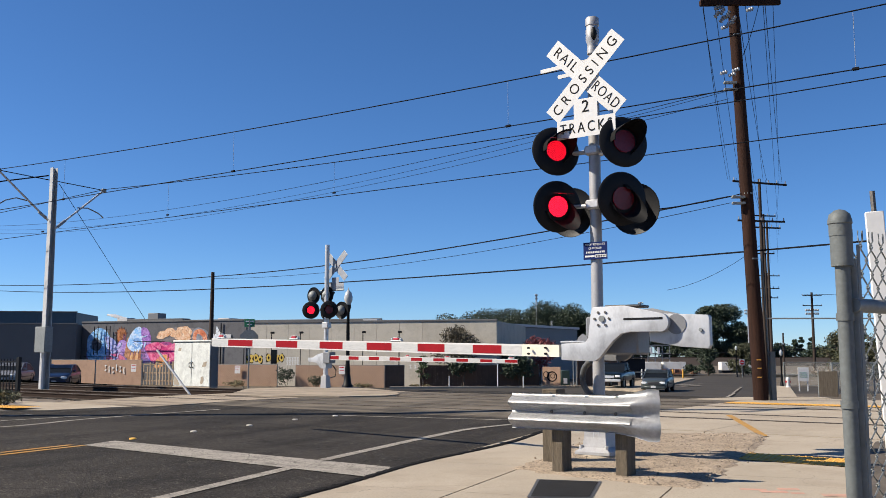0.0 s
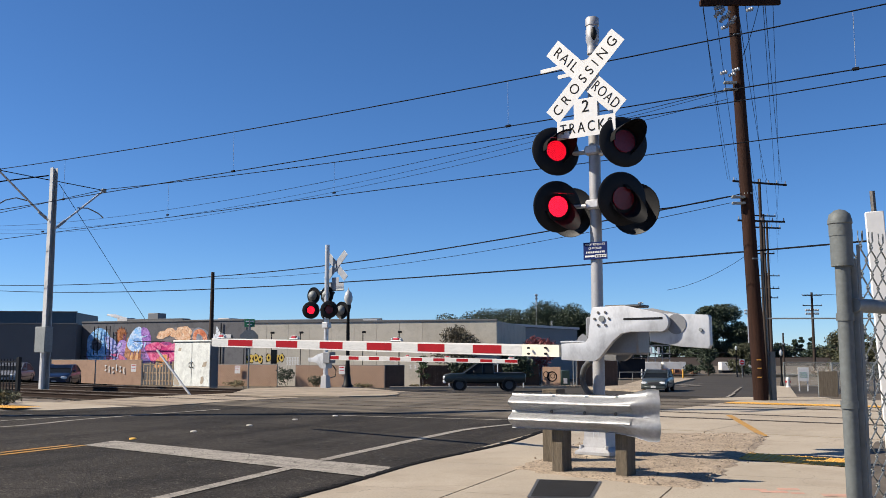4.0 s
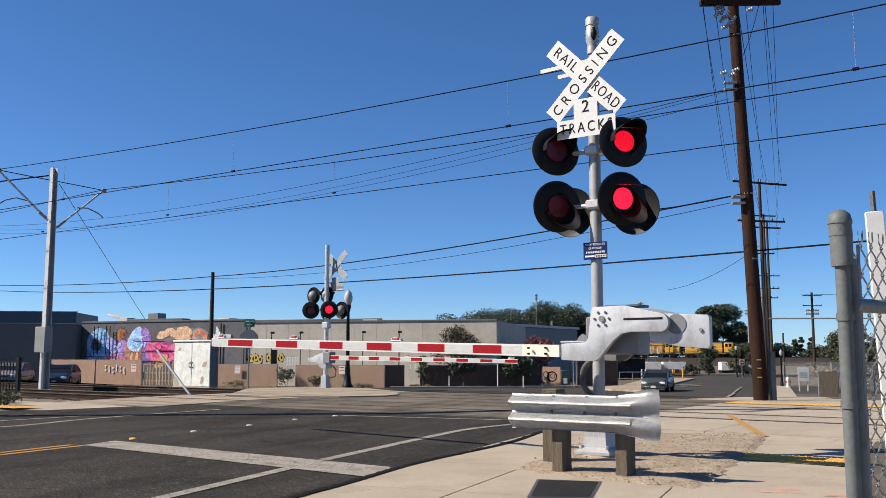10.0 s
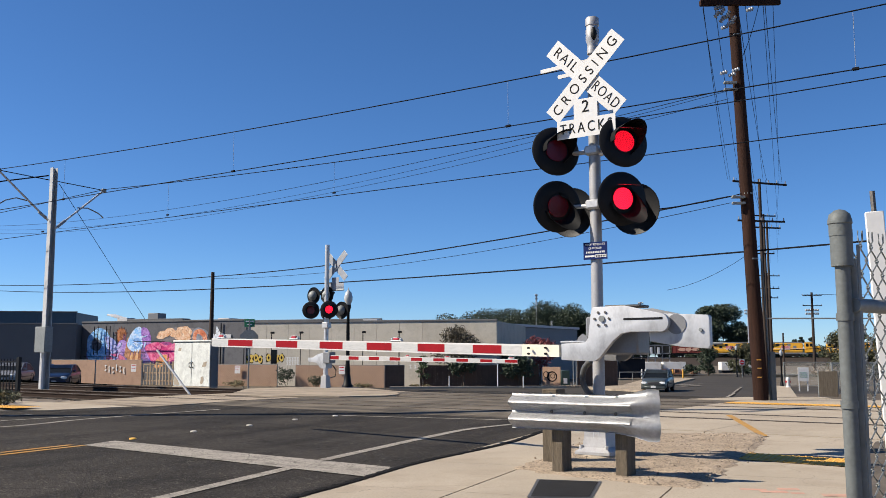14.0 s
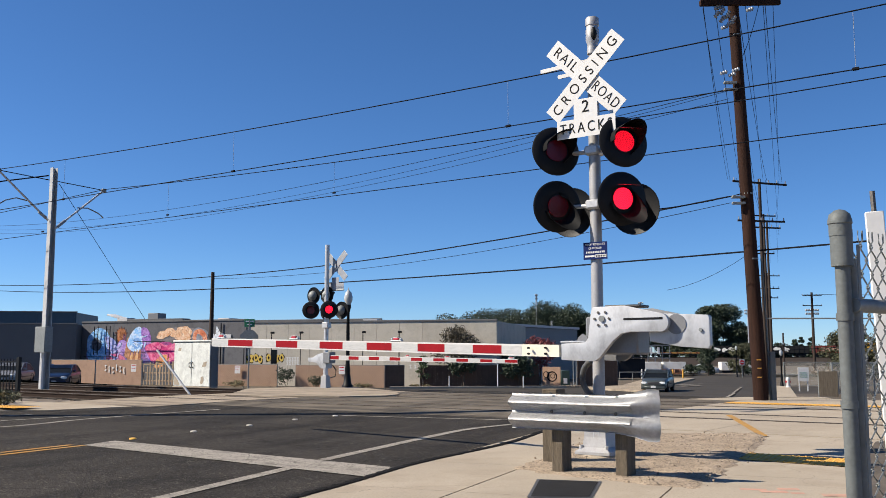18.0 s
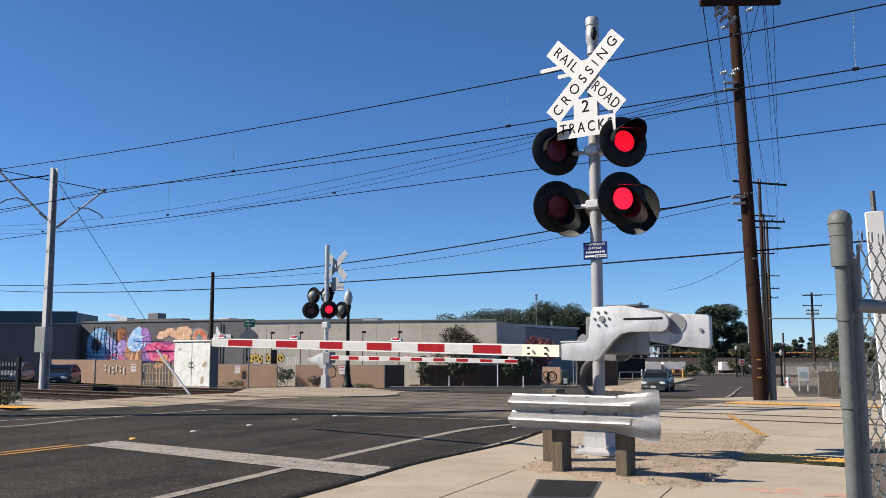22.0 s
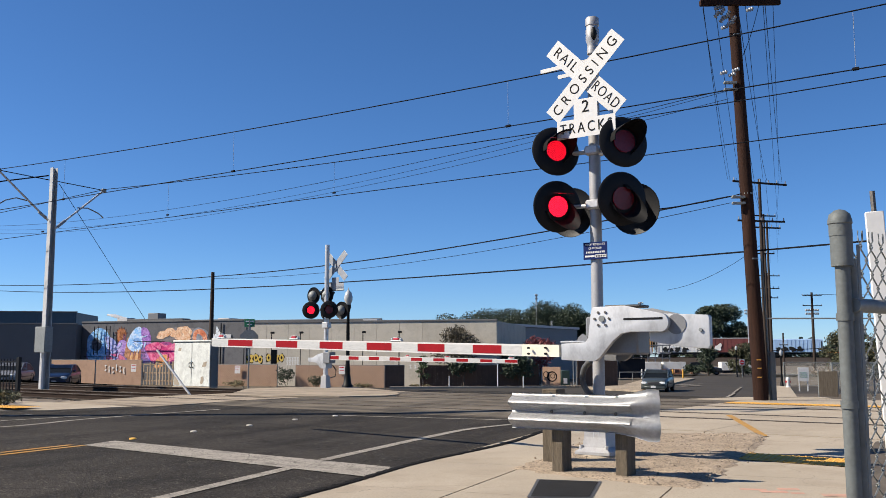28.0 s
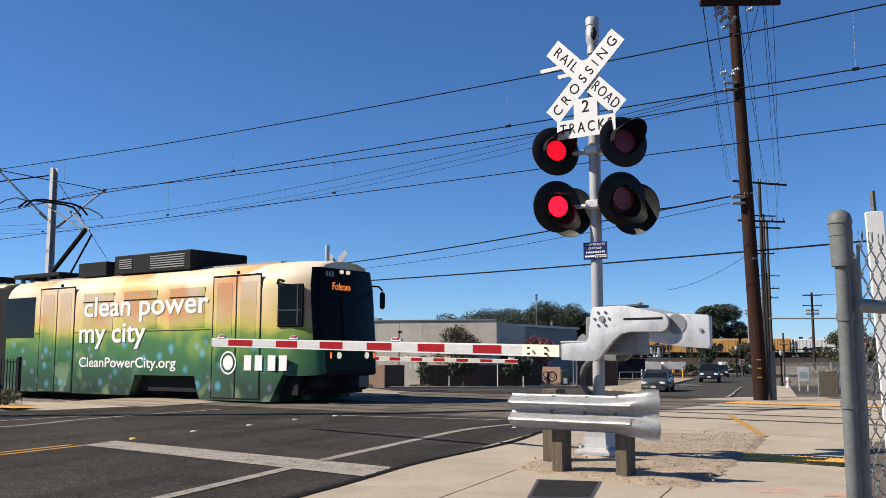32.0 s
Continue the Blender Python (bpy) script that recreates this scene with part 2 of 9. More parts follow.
def bm_plate(bm, outline, depth, m=None, bevel=0.0):
    """An outline in local x, z pushed out by depth along +y."""
    n0 = len(bm.verts)
    front = [bm.verts.new((x, 0, z)) for x, z in outline]
    f = bm.faces.new(front)
    r = bmesh.ops.extrude_face_region(bm, geom=[f])
    moved = [v for v in r["geom"] if isinstance(v, bmesh.types.BMVert)]
    for v in moved:
        v.co.y += depth
    verts = front + moved
    if bevel:
        es = [e for e in f.edges]
        bmesh.ops.bevel(bm, geom=es, offset=bevel, segments=2, affect="EDGES", profile=0.6)
        bm.verts.ensure_lookup_table()
        verts = bm.verts[n0:]
    if m is not None:
        bmesh.ops.transform(bm, matrix=m, verts=list(verts))
    bmesh.ops.recalc_face_normals(bm, faces=bm.faces)
    return bm


def bm_ball(bm, at, r, squash=(1, 1, 1), u=12, v=8):
    m = Matrix.Translation(at) @ Matrix.Diagonal((r * squash[0], r * squash[1], r * squash[2], 1))
    bmesh.ops.create_uvsphere(bm, u_segments=u, v_segments=v, radius=1.0, matrix=m)
    return bm


def bm_lathe(bm, prof, seg=20, m=None, caps=True):
    """Rings of (radius, height) round z."""
    rings = []
    for r, z in prof:
        ring = [Vector((r * math.cos(2 * math.pi * k / seg), r * math.sin(2 * math.pi * k / seg), z)) for k in range(seg)]
        rings.append([bm.verts.new(m @ p if m is not None else p) for p in ring])
    for a, b in zip(rings, rings[1:]):
        for k in range(seg):
            bm.faces.new((a[k], a[(k + 1) % seg], b[(k + 1) % seg], b[k]))
    if caps and prof[0][0] > 1e-4:
        bm.faces.new(rings[0][::-1])
    if caps and prof[-1][0] > 1e-4:
        bm.faces.new(rings[-1])
    return bm


def mesh_of(name, bm, mat, smooth=None):
    me = bpy.data.meshes.new(name)
    bm.to_mesh(me)
    bm.free()
    if mat is not None:
        me.materials.append(mat)
    if smooth is not None:
        me.shade_smooth()
        me.set_sharp_from_angle(angle=radians(smooth))
    return me


def part(name, bm, mat, parent, label="", smooth=40):
    ob = new(name, mesh_of(name, bm, mat, smooth))
    ob.parent = parent
    if label:
        ob["label"] = label
    return ob


def thing(name, m, label, category, group="", kind=""):
    ob = new(name)
    ob.empty_display_size = 0.1
    ob.matrix_world = m
    return tagged(ob, label, category, group, kind)


def solid(name, bm, mat, label, category, m=None, group="", kind="", smooth=40):
    ob = new(name, mesh_of(name, bm, mat, smooth))
    if m is not None:
        ob.matrix_world = m
    return tagged(ob, label, category, group, kind)


def letters(text, size, mat, parent, m, name="lettering", depth=0.002, spacing=1.0, bold=0.0, width=None):
    """Words in the built-in font as a mesh, in local x, z of the pose m, centred."""
    cu = bpy.data.curves.new("text", "FONT")
    cu.body, cu.size, cu.extrude = text, size, depth
    cu.align_x, cu.align_y = "CENTER", "CENTER"
    cu.space_character = spacing
    cu.offset = bold
    tmp = bpy.data.objects.new("text", cu)
    scene.collection.objects.link(tmp)
    dg = bpy.context.evaluated_depsgraph_get()
    me = bpy.data.meshes.new_from_object(tmp.evaluated_get(dg))
    bpy.data.objects.remove(tmp)
    bpy.data.curves.remove(cu)
    if width:
        xs = [v.co.x for v in me.vertices]
        k = width / max(max(xs) - min(xs), 1e-6)
        mid = (max(xs) + min(xs)) / 2
        for v in me.vertices:
            v.co.x = (v.co.x - mid) * k
    me.transform(m @ Matrix.Rotation(radians(90), 4, "X"))
    me.materials.clear()
    me.materials.append(mat)
    ob = new(name, me)
    ob.parent = parent
    return ob


def gz(x, y):
    """Height of the ground: level round the crossing, lower beyond it."""
    v = 0.575 * x + 0.818 * y
    k = min(max((v - 23.5) / 22, 0), 1)
    k = k * k * (3 - 2 * k)
    far = min(max((y - 60) / 80, 0), 1)
    return -1.28 * k - 0.2 * far


def cp(u, v, z=0.0):
    return TU * u + TN * v + Vector((0, 0, z))


def rp(s, o, z=0.0):
    return RC + RD * s + RO * o + Vector((0, 0, z))


def sheet(name, edge_a, edge_b, z, mat, label, category="ground", steps=24, across=1, kind="structure", thick=0.0):
    """A strip between two edges (functions of 0 to 1), laid z above the ground."""
    bm = bmesh.new()
    rows = []
    for i in range(steps + 1):
        a, b = Vector(edge_a(i / steps)), Vector(edge_b(i / steps))
        rows.append([bm.verts.new((*(a.lerp(b, j / across))[:2], 0)) for j in range(across + 1)])
    for v in bm.verts:
        v.co.z = gz(v.co.x, v.co.y) + z
    for r, q in zip(rows, rows[1:]):
        for j in range(across):
            bm.faces.new((r[j], r[j + 1], q[j + 1], q[j]))
    bmesh.ops.recalc_face_normals(bm, faces=bm.faces)
    if bm.faces and sum(f.normal.z for f in bm.faces) < 0:
        bmesh.ops.reverse_faces(bm, faces=bm.faces)
    if thick:
        r = bmesh.ops.extrude_face_region(bm, geom=list(bm.faces))
        low = [v for v in r["geom"] if isinstance(v, bmesh.types.BMVert)]
        for v in low:
            v.co.z -= thick
        bmesh.ops.recalc_face_normals(bm, faces=bm.faces)
    return solid(name, bm, mat, label, category, kind=kind, smooth=None)


def seg(a, b):
    a, b = Vector(a), Vector(b)
    return lambda t: a.lerp(b, t)


def poly_sheet(name, pts, z, mat, label, category="ground", kind="structure", thick=0.0, parent=None):
    bm = bmesh.new()
    f = bm.faces.new([bm.verts.new((p[0], p[1], gz(p[0], p[1]) + z)) for p in pts])
    if f.normal.z < 0:
        f.normal_flip()
    bm.normal_update()
    if f.normal.z < 0:
        bmesh.ops.reverse_faces(bm, faces=[f])
    if thick:
        r = bmesh.ops.extrude_face_region(bm, geom=[f])
        for v in r["geom"]:
            if isinstance(v, bmesh.types.BMVert):
                v.co.z -= thick
        bmesh.ops.recalc_face_normals(bm, faces=bm.faces)
    if parent is not None:
        return part(name, bm, mat, parent, label, smooth=None)
    return solid(name, bm, mat, label, category, kind=kind, smooth=None)


# ---- ground, street and tracks ----
def lay_ground():
    xs = [-2500, -900, -400, -200, -120] + [-80 + 5 * i for i in range(33)] + [120, 200, 400, 900, 2500]
    ys = [-300, -80, -20] + [-5 + 2.5 * i for i in range(40)] + [100, 110, 120, 130, 145, 170, 220, 300, 500, 1000, 2500, 4500]
    verts = [(x, y, gz(x, y) - 0.2) for y in ys for x in xs]
    n = len(xs)
    faces = [(j * n + i, j * n + i + 1, (j + 1) * n + i + 1, (j + 1) * n + i) for j in range(len(ys) - 1) for i in range(n - 1)]
    me = bpy.data.meshes.new("ground")
    me.from_pydata(verts, [], faces)
    me.materials.append(ground_mat)
    tagged(new("ground", me), "dry brown soil and gravel ground", "ground", kind="structure")


lay_ground()

# the street: over the crossing, then on to the far junction
MID = [rp(-16, 0), rp(20, 0), Vector((16.5, 63, 0)), Vector((38, 124, 0)), Vector((39.5, 129, 0))]
HALF_L = [7.6, 6.6, 5.2, 4.2, 4.2]
HALF_R = [4.5, 5.6, 4.6, 4.2, 4.2]


def street_edge(side):
    pts = []
    for i, p in enumerate(MID):
        d = (MID[min(i + 1, 4)] - MID[max(i - 1, 0)]).normalized()
        out = Vector((d.y, -d.x, 0))
        pts.append(p + out * (HALF_R[i] if side > 0 else -HALF_L[i]))
    lens = [0]
    for a, b in zip(pts, pts[1:]):
        lens.append(lens[-1] + (b - a).length)

    def f(t):
        d = t * lens[-1]
        for i in range(len(pts) - 1):
            if d <= lens[i + 1] or i == len(pts) - 2:
                return pts[i].lerp(pts[i + 1], (d - lens[i]) / (lens[i + 1] - lens[i]))
    k = lens[1] / lens[-1]
    return (lambda t: f(t * k)), (lambda t: f(k + (1 - k) * t))


(near_l, far_l), (near_r, far_r) = street_edge(-1), street_edge(1)
sheet("road", near_l, near_r, -0.04, asphalt, "dark grey worn asphalt street with patches", "road", steps=24, across=6)
sheet("road_far", far_l, far_r, -0.04, asphalt_far, "grey asphalt street beyond the crossing", "road", steps=40, across=6)
sheet("road_side", seg((-85, 50, 0), (30, 55, 0)), seg((-85, 61, 0), (30, 76, 0)), -0.05, asphalt_far, "grey asphalt side street behind the tracks", "road", steps=40, across=4)
sheet("road_junction", seg((22, 127, 0), (130, 116, 0)), seg((24, 137, 0), (132, 126, 0)), -0.03, asphalt_far, "grey asphalt cross street at the far junction", "road", steps=20)

# markings: stop bar, lane lines, double yellow line
MARK = -0.034


def strip_mark(name, a, b, w, mat, label, parent=None):
    a, b = Vector(a), Vector(b)
    d = (b - a).normalized()
    o = Vector((-d.y, d.x, 0)) * w / 2
    lift = MARK + (0.06 if a.y > 30 else 0)
    n = max(1, int((b - a).length / 2))
    return sheet(name, seg(a + o, b + o), seg(a - o, b - o), lift, mat, label, "road marking", steps=n)


poly_sheet("stop_line", [(-4.38, 11.55), (-4.2, 12.15), (-0.42, 9.22), (-0.7, 8.56)], MARK + 0.002, paint_white, "worn white painted stop bar on asphalt", "road marking")


def curved_mark(pts, w, mat, label):
    """One painted line through a few points, smoothly bent."""
    pts = [Vector((*p, 0)) for p in pts]

    def at(t):
        k = min(int(t * (len(pts) - 1)), len(pts) - 2)
        f = t * (len(pts) - 1) - k
        p0, p1, p2, p3 = pts[max(k - 1, 0)], pts[k], pts[k + 1], pts[min(k + 2, len(pts) - 1)]
        return 0.5 * ((2 * p1) + (p2 - p0) * f + (2 * p0 - 5 * p1 + 4 * p2 - p3) * f * f + (3 * p1 - p0 - 3 * p2 + p3) * f ** 3)

    def side(t, s):
        d = (at(min(t + 0.01, 1)) - at(max(t - 0.01, 0))).normalized()
        return at(t) + Vector((-d.y, d.x, 0)) * s * w / 2
    return sheet("edge_line", lambda t: side(t, 1), lambda t: side(t, -1), MARK, mat, label, "road marking", steps=24)


strip_mark("edge_line", (-2.85, 5.3, 0), (-1.47, 9.3, 0), 0.14, paint_white, "white painted bike lane line on asphalt")
curved_mark([(-1.25, 9.95), (-0.8, 11.15), (-0.21, 12.7), (0.38, 14.1), (1.1, 15.08), (1.44, 15.4)], 0.14, paint_white, "white painted bike lane line bending to the crossing")
curved_mark([(-8.9, 12.4), (-6.79, 14.51), (-6.1, 16.5), (-4.57, 19.3)], 0.12, paint_white, "white painted edge line on asphalt")
strip_mark("edge_line", (-8.4, 16.5, 0), (-7.66, 17.58, 0), 0.12, paint_white, "worn white painted line on asphalt")
strip_mark("edge_line", (-7.44, 15.89, 0), (-6.47, 17.3, 0), 0.1, paint_white, "worn white painted line on asphalt")
strip_mark("edge_line", (-1.84, 17.3, 0), (1.12, 16.1, 0), 0.1, paint_white, "worn white painted line on asphalt")
strip_mark("centre_line", (-7.3, 5.1, 0), (-4.36, 11.55, 0), 0.09, paint_yellow, "double yellow painted centre line on asphalt")
strip_mark("centre_line", (-7.5, 5.2, 0), (-4.55, 11.62, 0), 0.09, paint_yellow, "double yellow painted centre line on asphalt")
strip_mark("edge_line", (13.2, 46.0, 0), (18.3, 59.2, 0), 0.16, paint_white, "white painted lane line beyond the crossing")
strip_mark("edge_line", (18.5, 74.1, 0), (20.8, 75.9, 0), 0.5, paint_white, "worn white crossing line before the waiting car")
strip_mark("edge_line", (19.2, 78.2, 0), (22.2, 80.6, 0), 0.4, paint_white, "worn white crossing line before the waiting car")
for i in range(7):
    a = Vector((18.5, 60.0, 0)).lerp(Vector((23.0, 72.5, 0)), i / 7)
    strip_mark("dashed_line", a, a + Vector((0.35, 1.1, 0)), 0.15, paint_white, "dashed white lane line beyond the crossing")


def road_stud(p, mat, label):
    bm = bmesh.new()
    bm_lathe(bm, [(0.05, 0), (0.047, 0.012), (0.03, 0.02), (0.0001, 0.022)], 10)
    return solid("road_stud", bm, mat, label, "road marker", Matrix.Translation((p[0], p[1], -0.04)), group="road studs")


stud_white = material("stud_white", (0.45, 0.42, 0.36), 0.5, var=0.1)
stud_yellow = material("stud_yellow", (0.7, 0.4, 0.06), 0.5, var=0.1)
road_stud((-4.07, 12.44), stud_yellow, "small round yellow road stud on asphalt")
for p in ((-3.59, 13.64), (-3.04, 14.86), (-2.53, 16.18), (-1.96, 17.2)):
    road_stud(p, stud_white, "small round white road stud on asphalt")

# near pavement in slabs
pavement = thing("pavement", Matrix.Identity(4), "sandy beige concrete pavement with dark joints", "pavement", kind="structure")


def slab(pts, parent, mat, z=0.0, thick=0.14, name="slab"):
    return poly_sheet(name, pts, z, mat, "", thick=thick, parent=parent)


def v_of(p):
    return p.x * TN.x + p.y * TN.y


COLS = [(4.42, 5.44), (5.455, 6.95), (6.965, 8.45), (8.465, 9.9)]
for ci, (oa, ob) in enumerate(COLS):
    s0 = -13.0
    while s0 < 9:
        s1 = s0 + 1.85
        quad = [rp(s0, oa), rp(s0, ob), rp(s1 - 0.012, ob), rp(s1 - 0.012, oa)]
        # cut the slabs off at the edge of the crossing panels
        lim = 12.86
        if v_of(quad[0]) < lim - 0.1:
            for k, (lo, hi) in ((2, (1, 2)), (3, (0, 3))):
                a, b = quad[lo], quad[hi]
                if v_of(b) > lim:
                    quad[k] = a.lerp(b, max(0.0, (lim - v_of(a)) / (v_of(b) - v_of(a))))
            if v_of(quad[1]) < lim:
                slab(quad, pavement, concrete)
        s0 = s1
kerb_dark = material("kerb_joint", (0.01, 0.009, 0.008), 0.95, var=0.4, scale=8, fine=80, bump=0.8, coords="World")


def ragged_kerb():
    """A crumbling strip of tar between the asphalt and the slabs."""
    bm = bmesh.new()
    rows = []
    n = 420
    for i in range(n + 1):
        c = -13 + 21.0 * i / n
        hi = 4.5 - 0.06 * math.exp(-(c + 0.4) ** 2) + 0.11 * math.exp(-((c - 2.2) / 1.3) ** 2) + 0.012 * noise.noise(Vector((c * 14, 5, 0))) + 0.008 * noise.noise(Vector((c * 47, 8, 0)))
        lo = hi - 0.13 - 0.03 * noise.noise(Vector((c * 9, 1, 0))) - 0.03 * noise.noise(Vector((c * 31, 2, 0)))
        rows.append([bm.verts.new(rp(c, o, z + 0.006 * noise.noise(Vector((c * 23, o * 40, 3))))) for o, z in ((min(lo, 4.4) - 0.06, -0.055), (lo + 0.03, 0.008), (hi - 0.03, 0.01), (hi, -0.006))])
    for a, b in zip(rows, rows[1:]):
        for j in range(3):
            bm.faces.new((a[j], a[j + 1], b[j + 1], b[j]))
    bmesh.ops.recalc_face_normals(bm, faces=bm.faces)
    if sum(f.normal.z for f in bm.faces) < 0:
        bmesh.ops.reverse_faces(bm, faces=bm.faces)
    solid("kerb", bm, kerb_dark, "crumbling dark asphalt edge along the kerb", "kerb", kind="structure", smooth=None)


ragged_kerb()
sheet("ground_lot", seg(rp(-13, 9.9), rp(2, 9.9)), seg(rp(-13, 24), rp(-4, 24)), -0.03, dirt_mat, "bare dirt lot behind the chain-link fence", "ground", steps=10)
PATCH = [(0.68, 8.86), (1.2, 8.2), (1.63, 7.78), (1.97, 7.5), (3.16, 9.84), (4.12, 12.03), (4.25, 12.75), (2.96, 12.75), (2.05, 12.5)]


def inside_by(x, y, pts):
    """How far a point lies inside a polygon (negative: outside)."""
    best, odd = 1e9, False
    for (ax, ay), (bx, by) in zip(pts, pts[1:] + pts[:1]):
        k = max(0.0, min(1.0, ((x - ax) * (bx - ax) + (y - ay) * (by - ay)) / ((bx - ax) ** 2 + (by - ay) ** 2)))
        best = min(best, math.hypot(x - ax - k * (bx - ax), y - ay - k * (by - ay)))
        if (ay > y) != (by > y) and x < (bx - ax) * (y - ay) / (by - ay) + ax:
            odd = not odd
    return best if odd else -best


def dirt_patch():
    step, verts, faces, ids = 0.05, [], [], {}
    for i in range(84):
        for j in range(120):
            x, y = 0.4 + step * i, 7.2 + step * j
            d = inside_by(x, y, PATCH) + 0.07 * noise.noise(Vector((x * 2.3, y * 2.3, 0))) + 0.05 * noise.noise(Vector((x * 9, y * 9, 4)))
            if d > -0.12:
                ids[i, j] = len(verts)
                verts.append((x, y, max(-0.02, min(0.02, d * 0.2)) + 0.012 * noise.noise(Vector((x * 5, y * 5, 7)))))
    for (i, j), k in ids.items():
        if (i + 1, j) in ids and (i, j + 1) in ids and (i + 1, j + 1) in ids:
            faces.append((k, ids[i + 1, j], ids[i + 1, j + 1], ids[i, j + 1]))
    me = bpy.data.meshes.new("ground_patch")
    me.from_pydata(verts, [], faces)
    me.materials.append(dirt_mat)
    me.shade_smooth()
    tagged(new("ground_patch", me), "gravelly dirt patch round the signal mast", "ground", kind="structure")


dirt_patch()


# crossing panels
crossing = thing("crossing_surface", Matrix.Identity(4), "worn concrete crossing panels between the rails", "crossing", kind="structure")
RAILS = (15.6, 17.0, 19.5, 20.9)
for va, vb in ((12.98, 15.5), (15.7, 16.93), (17.09, 19.41), (19.6, 20.82), (20.98, 22.3)):
    u0 = 2.2
    while u0 < 20.3:
        u1 = min(u0 + 2.44, 20.4)
        near = 14.3 if va < 13 and 6.4 < u0 < 16.5 else va
        pn = slab([cp(u0, near), cp(u1 - 0.012, near), cp(u1 - 0.012, vb), cp(u0, vb)], crossing, panel_concrete if 6.5 < u0 < 16.6 else (panel_pale if u0 >= 16.6 else concrete), z=0.0, name="panel")
        if va < 13 and u0 > 6.4:      # the outer panels slope down to the asphalt
            for v in pn.data.vertices:
                if v_of(v.co) < near + 0.05:
                    v.co.z -= 0.037
        u0 = u1
sheet("crossing_bed", seg(cp(2.2, 12.8), cp(20.4, 12.8)), seg(cp(2.2, 22.4), cp(20.4, 22.4)), -0.08, rubber, "dark rubber flangeways beside the rails", "crossing", steps=10)


def rail(v):
    t = thing("rail", Matrix.Identity(4), "long steel rail, rusty web and worn bright head", "rail", group="rails")
    c, d = cp(0, v), TU
    prof_w = [(-0.065, -0.14), (0.065, -0.14), (0.02, -0.11), (0.02, -0.03), (0.036, -0.02), (0.036, 0.004), (-0.036, 0.004), (-0.036, -0.02), (-0.02, -0.03), (-0.02, -0.11)]
    for name, prof, mat in (("web", prof_w, rust), ("head", [(-0.03, 0.004), (0.03, 0.004), (0.026, 0.01), (-0.026, 0.01)], rail_top)):
        bm = bmesh.new()
        ends = [[bm.verts.new(cp(u, v + a, z)) for a, z in prof] for u in (-60, 300)]
        n = len(prof)
        for k in range(n):
            bm.faces.new((ends[0][k], ends[0][(k + 1) % n], ends[1][(k + 1) % n], ends[1][k]))
        bmesh.ops.recalc_face_normals(bm, faces=bm.faces)
        part(name, bm, mat, t, smooth=None)


for v in RAILS:
    rail(v)


def ballast_bed():
    bm = bmesh.new()
    for ua, ub in ((-60, 2.2), (20.4, 300)):
        n = int((ub - ua) / 0.5) if ub < 100 else 160
        m = 26
        grid = []
        for i in range(n + 1):
            row = []
            for j in range(m + 1):
                v = 12.6 + 11.6 * j / m
                edge = min(1, min(v - 12.6, 24.2 - v) / 1.2)
                u = ua + (ub - ua) * (i / n if ub < 100 else (i / n) ** 1.8)
                p = cp(u, v, -0.34 + 0.2 * edge + random.uniform(-0.03, 0.03))
                row.append(bm.verts.new(p))
            grid.append(row)
        for a, b in zip(grid, grid[1:]):
            for j in range(m):
                bm.faces.new((a[j], b[j], b[j + 1], a[j + 1]))
    bmesh.ops.recalc_face_normals(bm, faces=bm.faces)
    if sum(f.normal.z for f in bm.faces) < 0:
        bmesh.ops.reverse_faces(bm, faces=bm.faces)
    solid("ballast", bm, ballast_mat, "dark dusty track ballast under the rails", "ballast", kind="stuff", smooth=None)


ballast_bed()


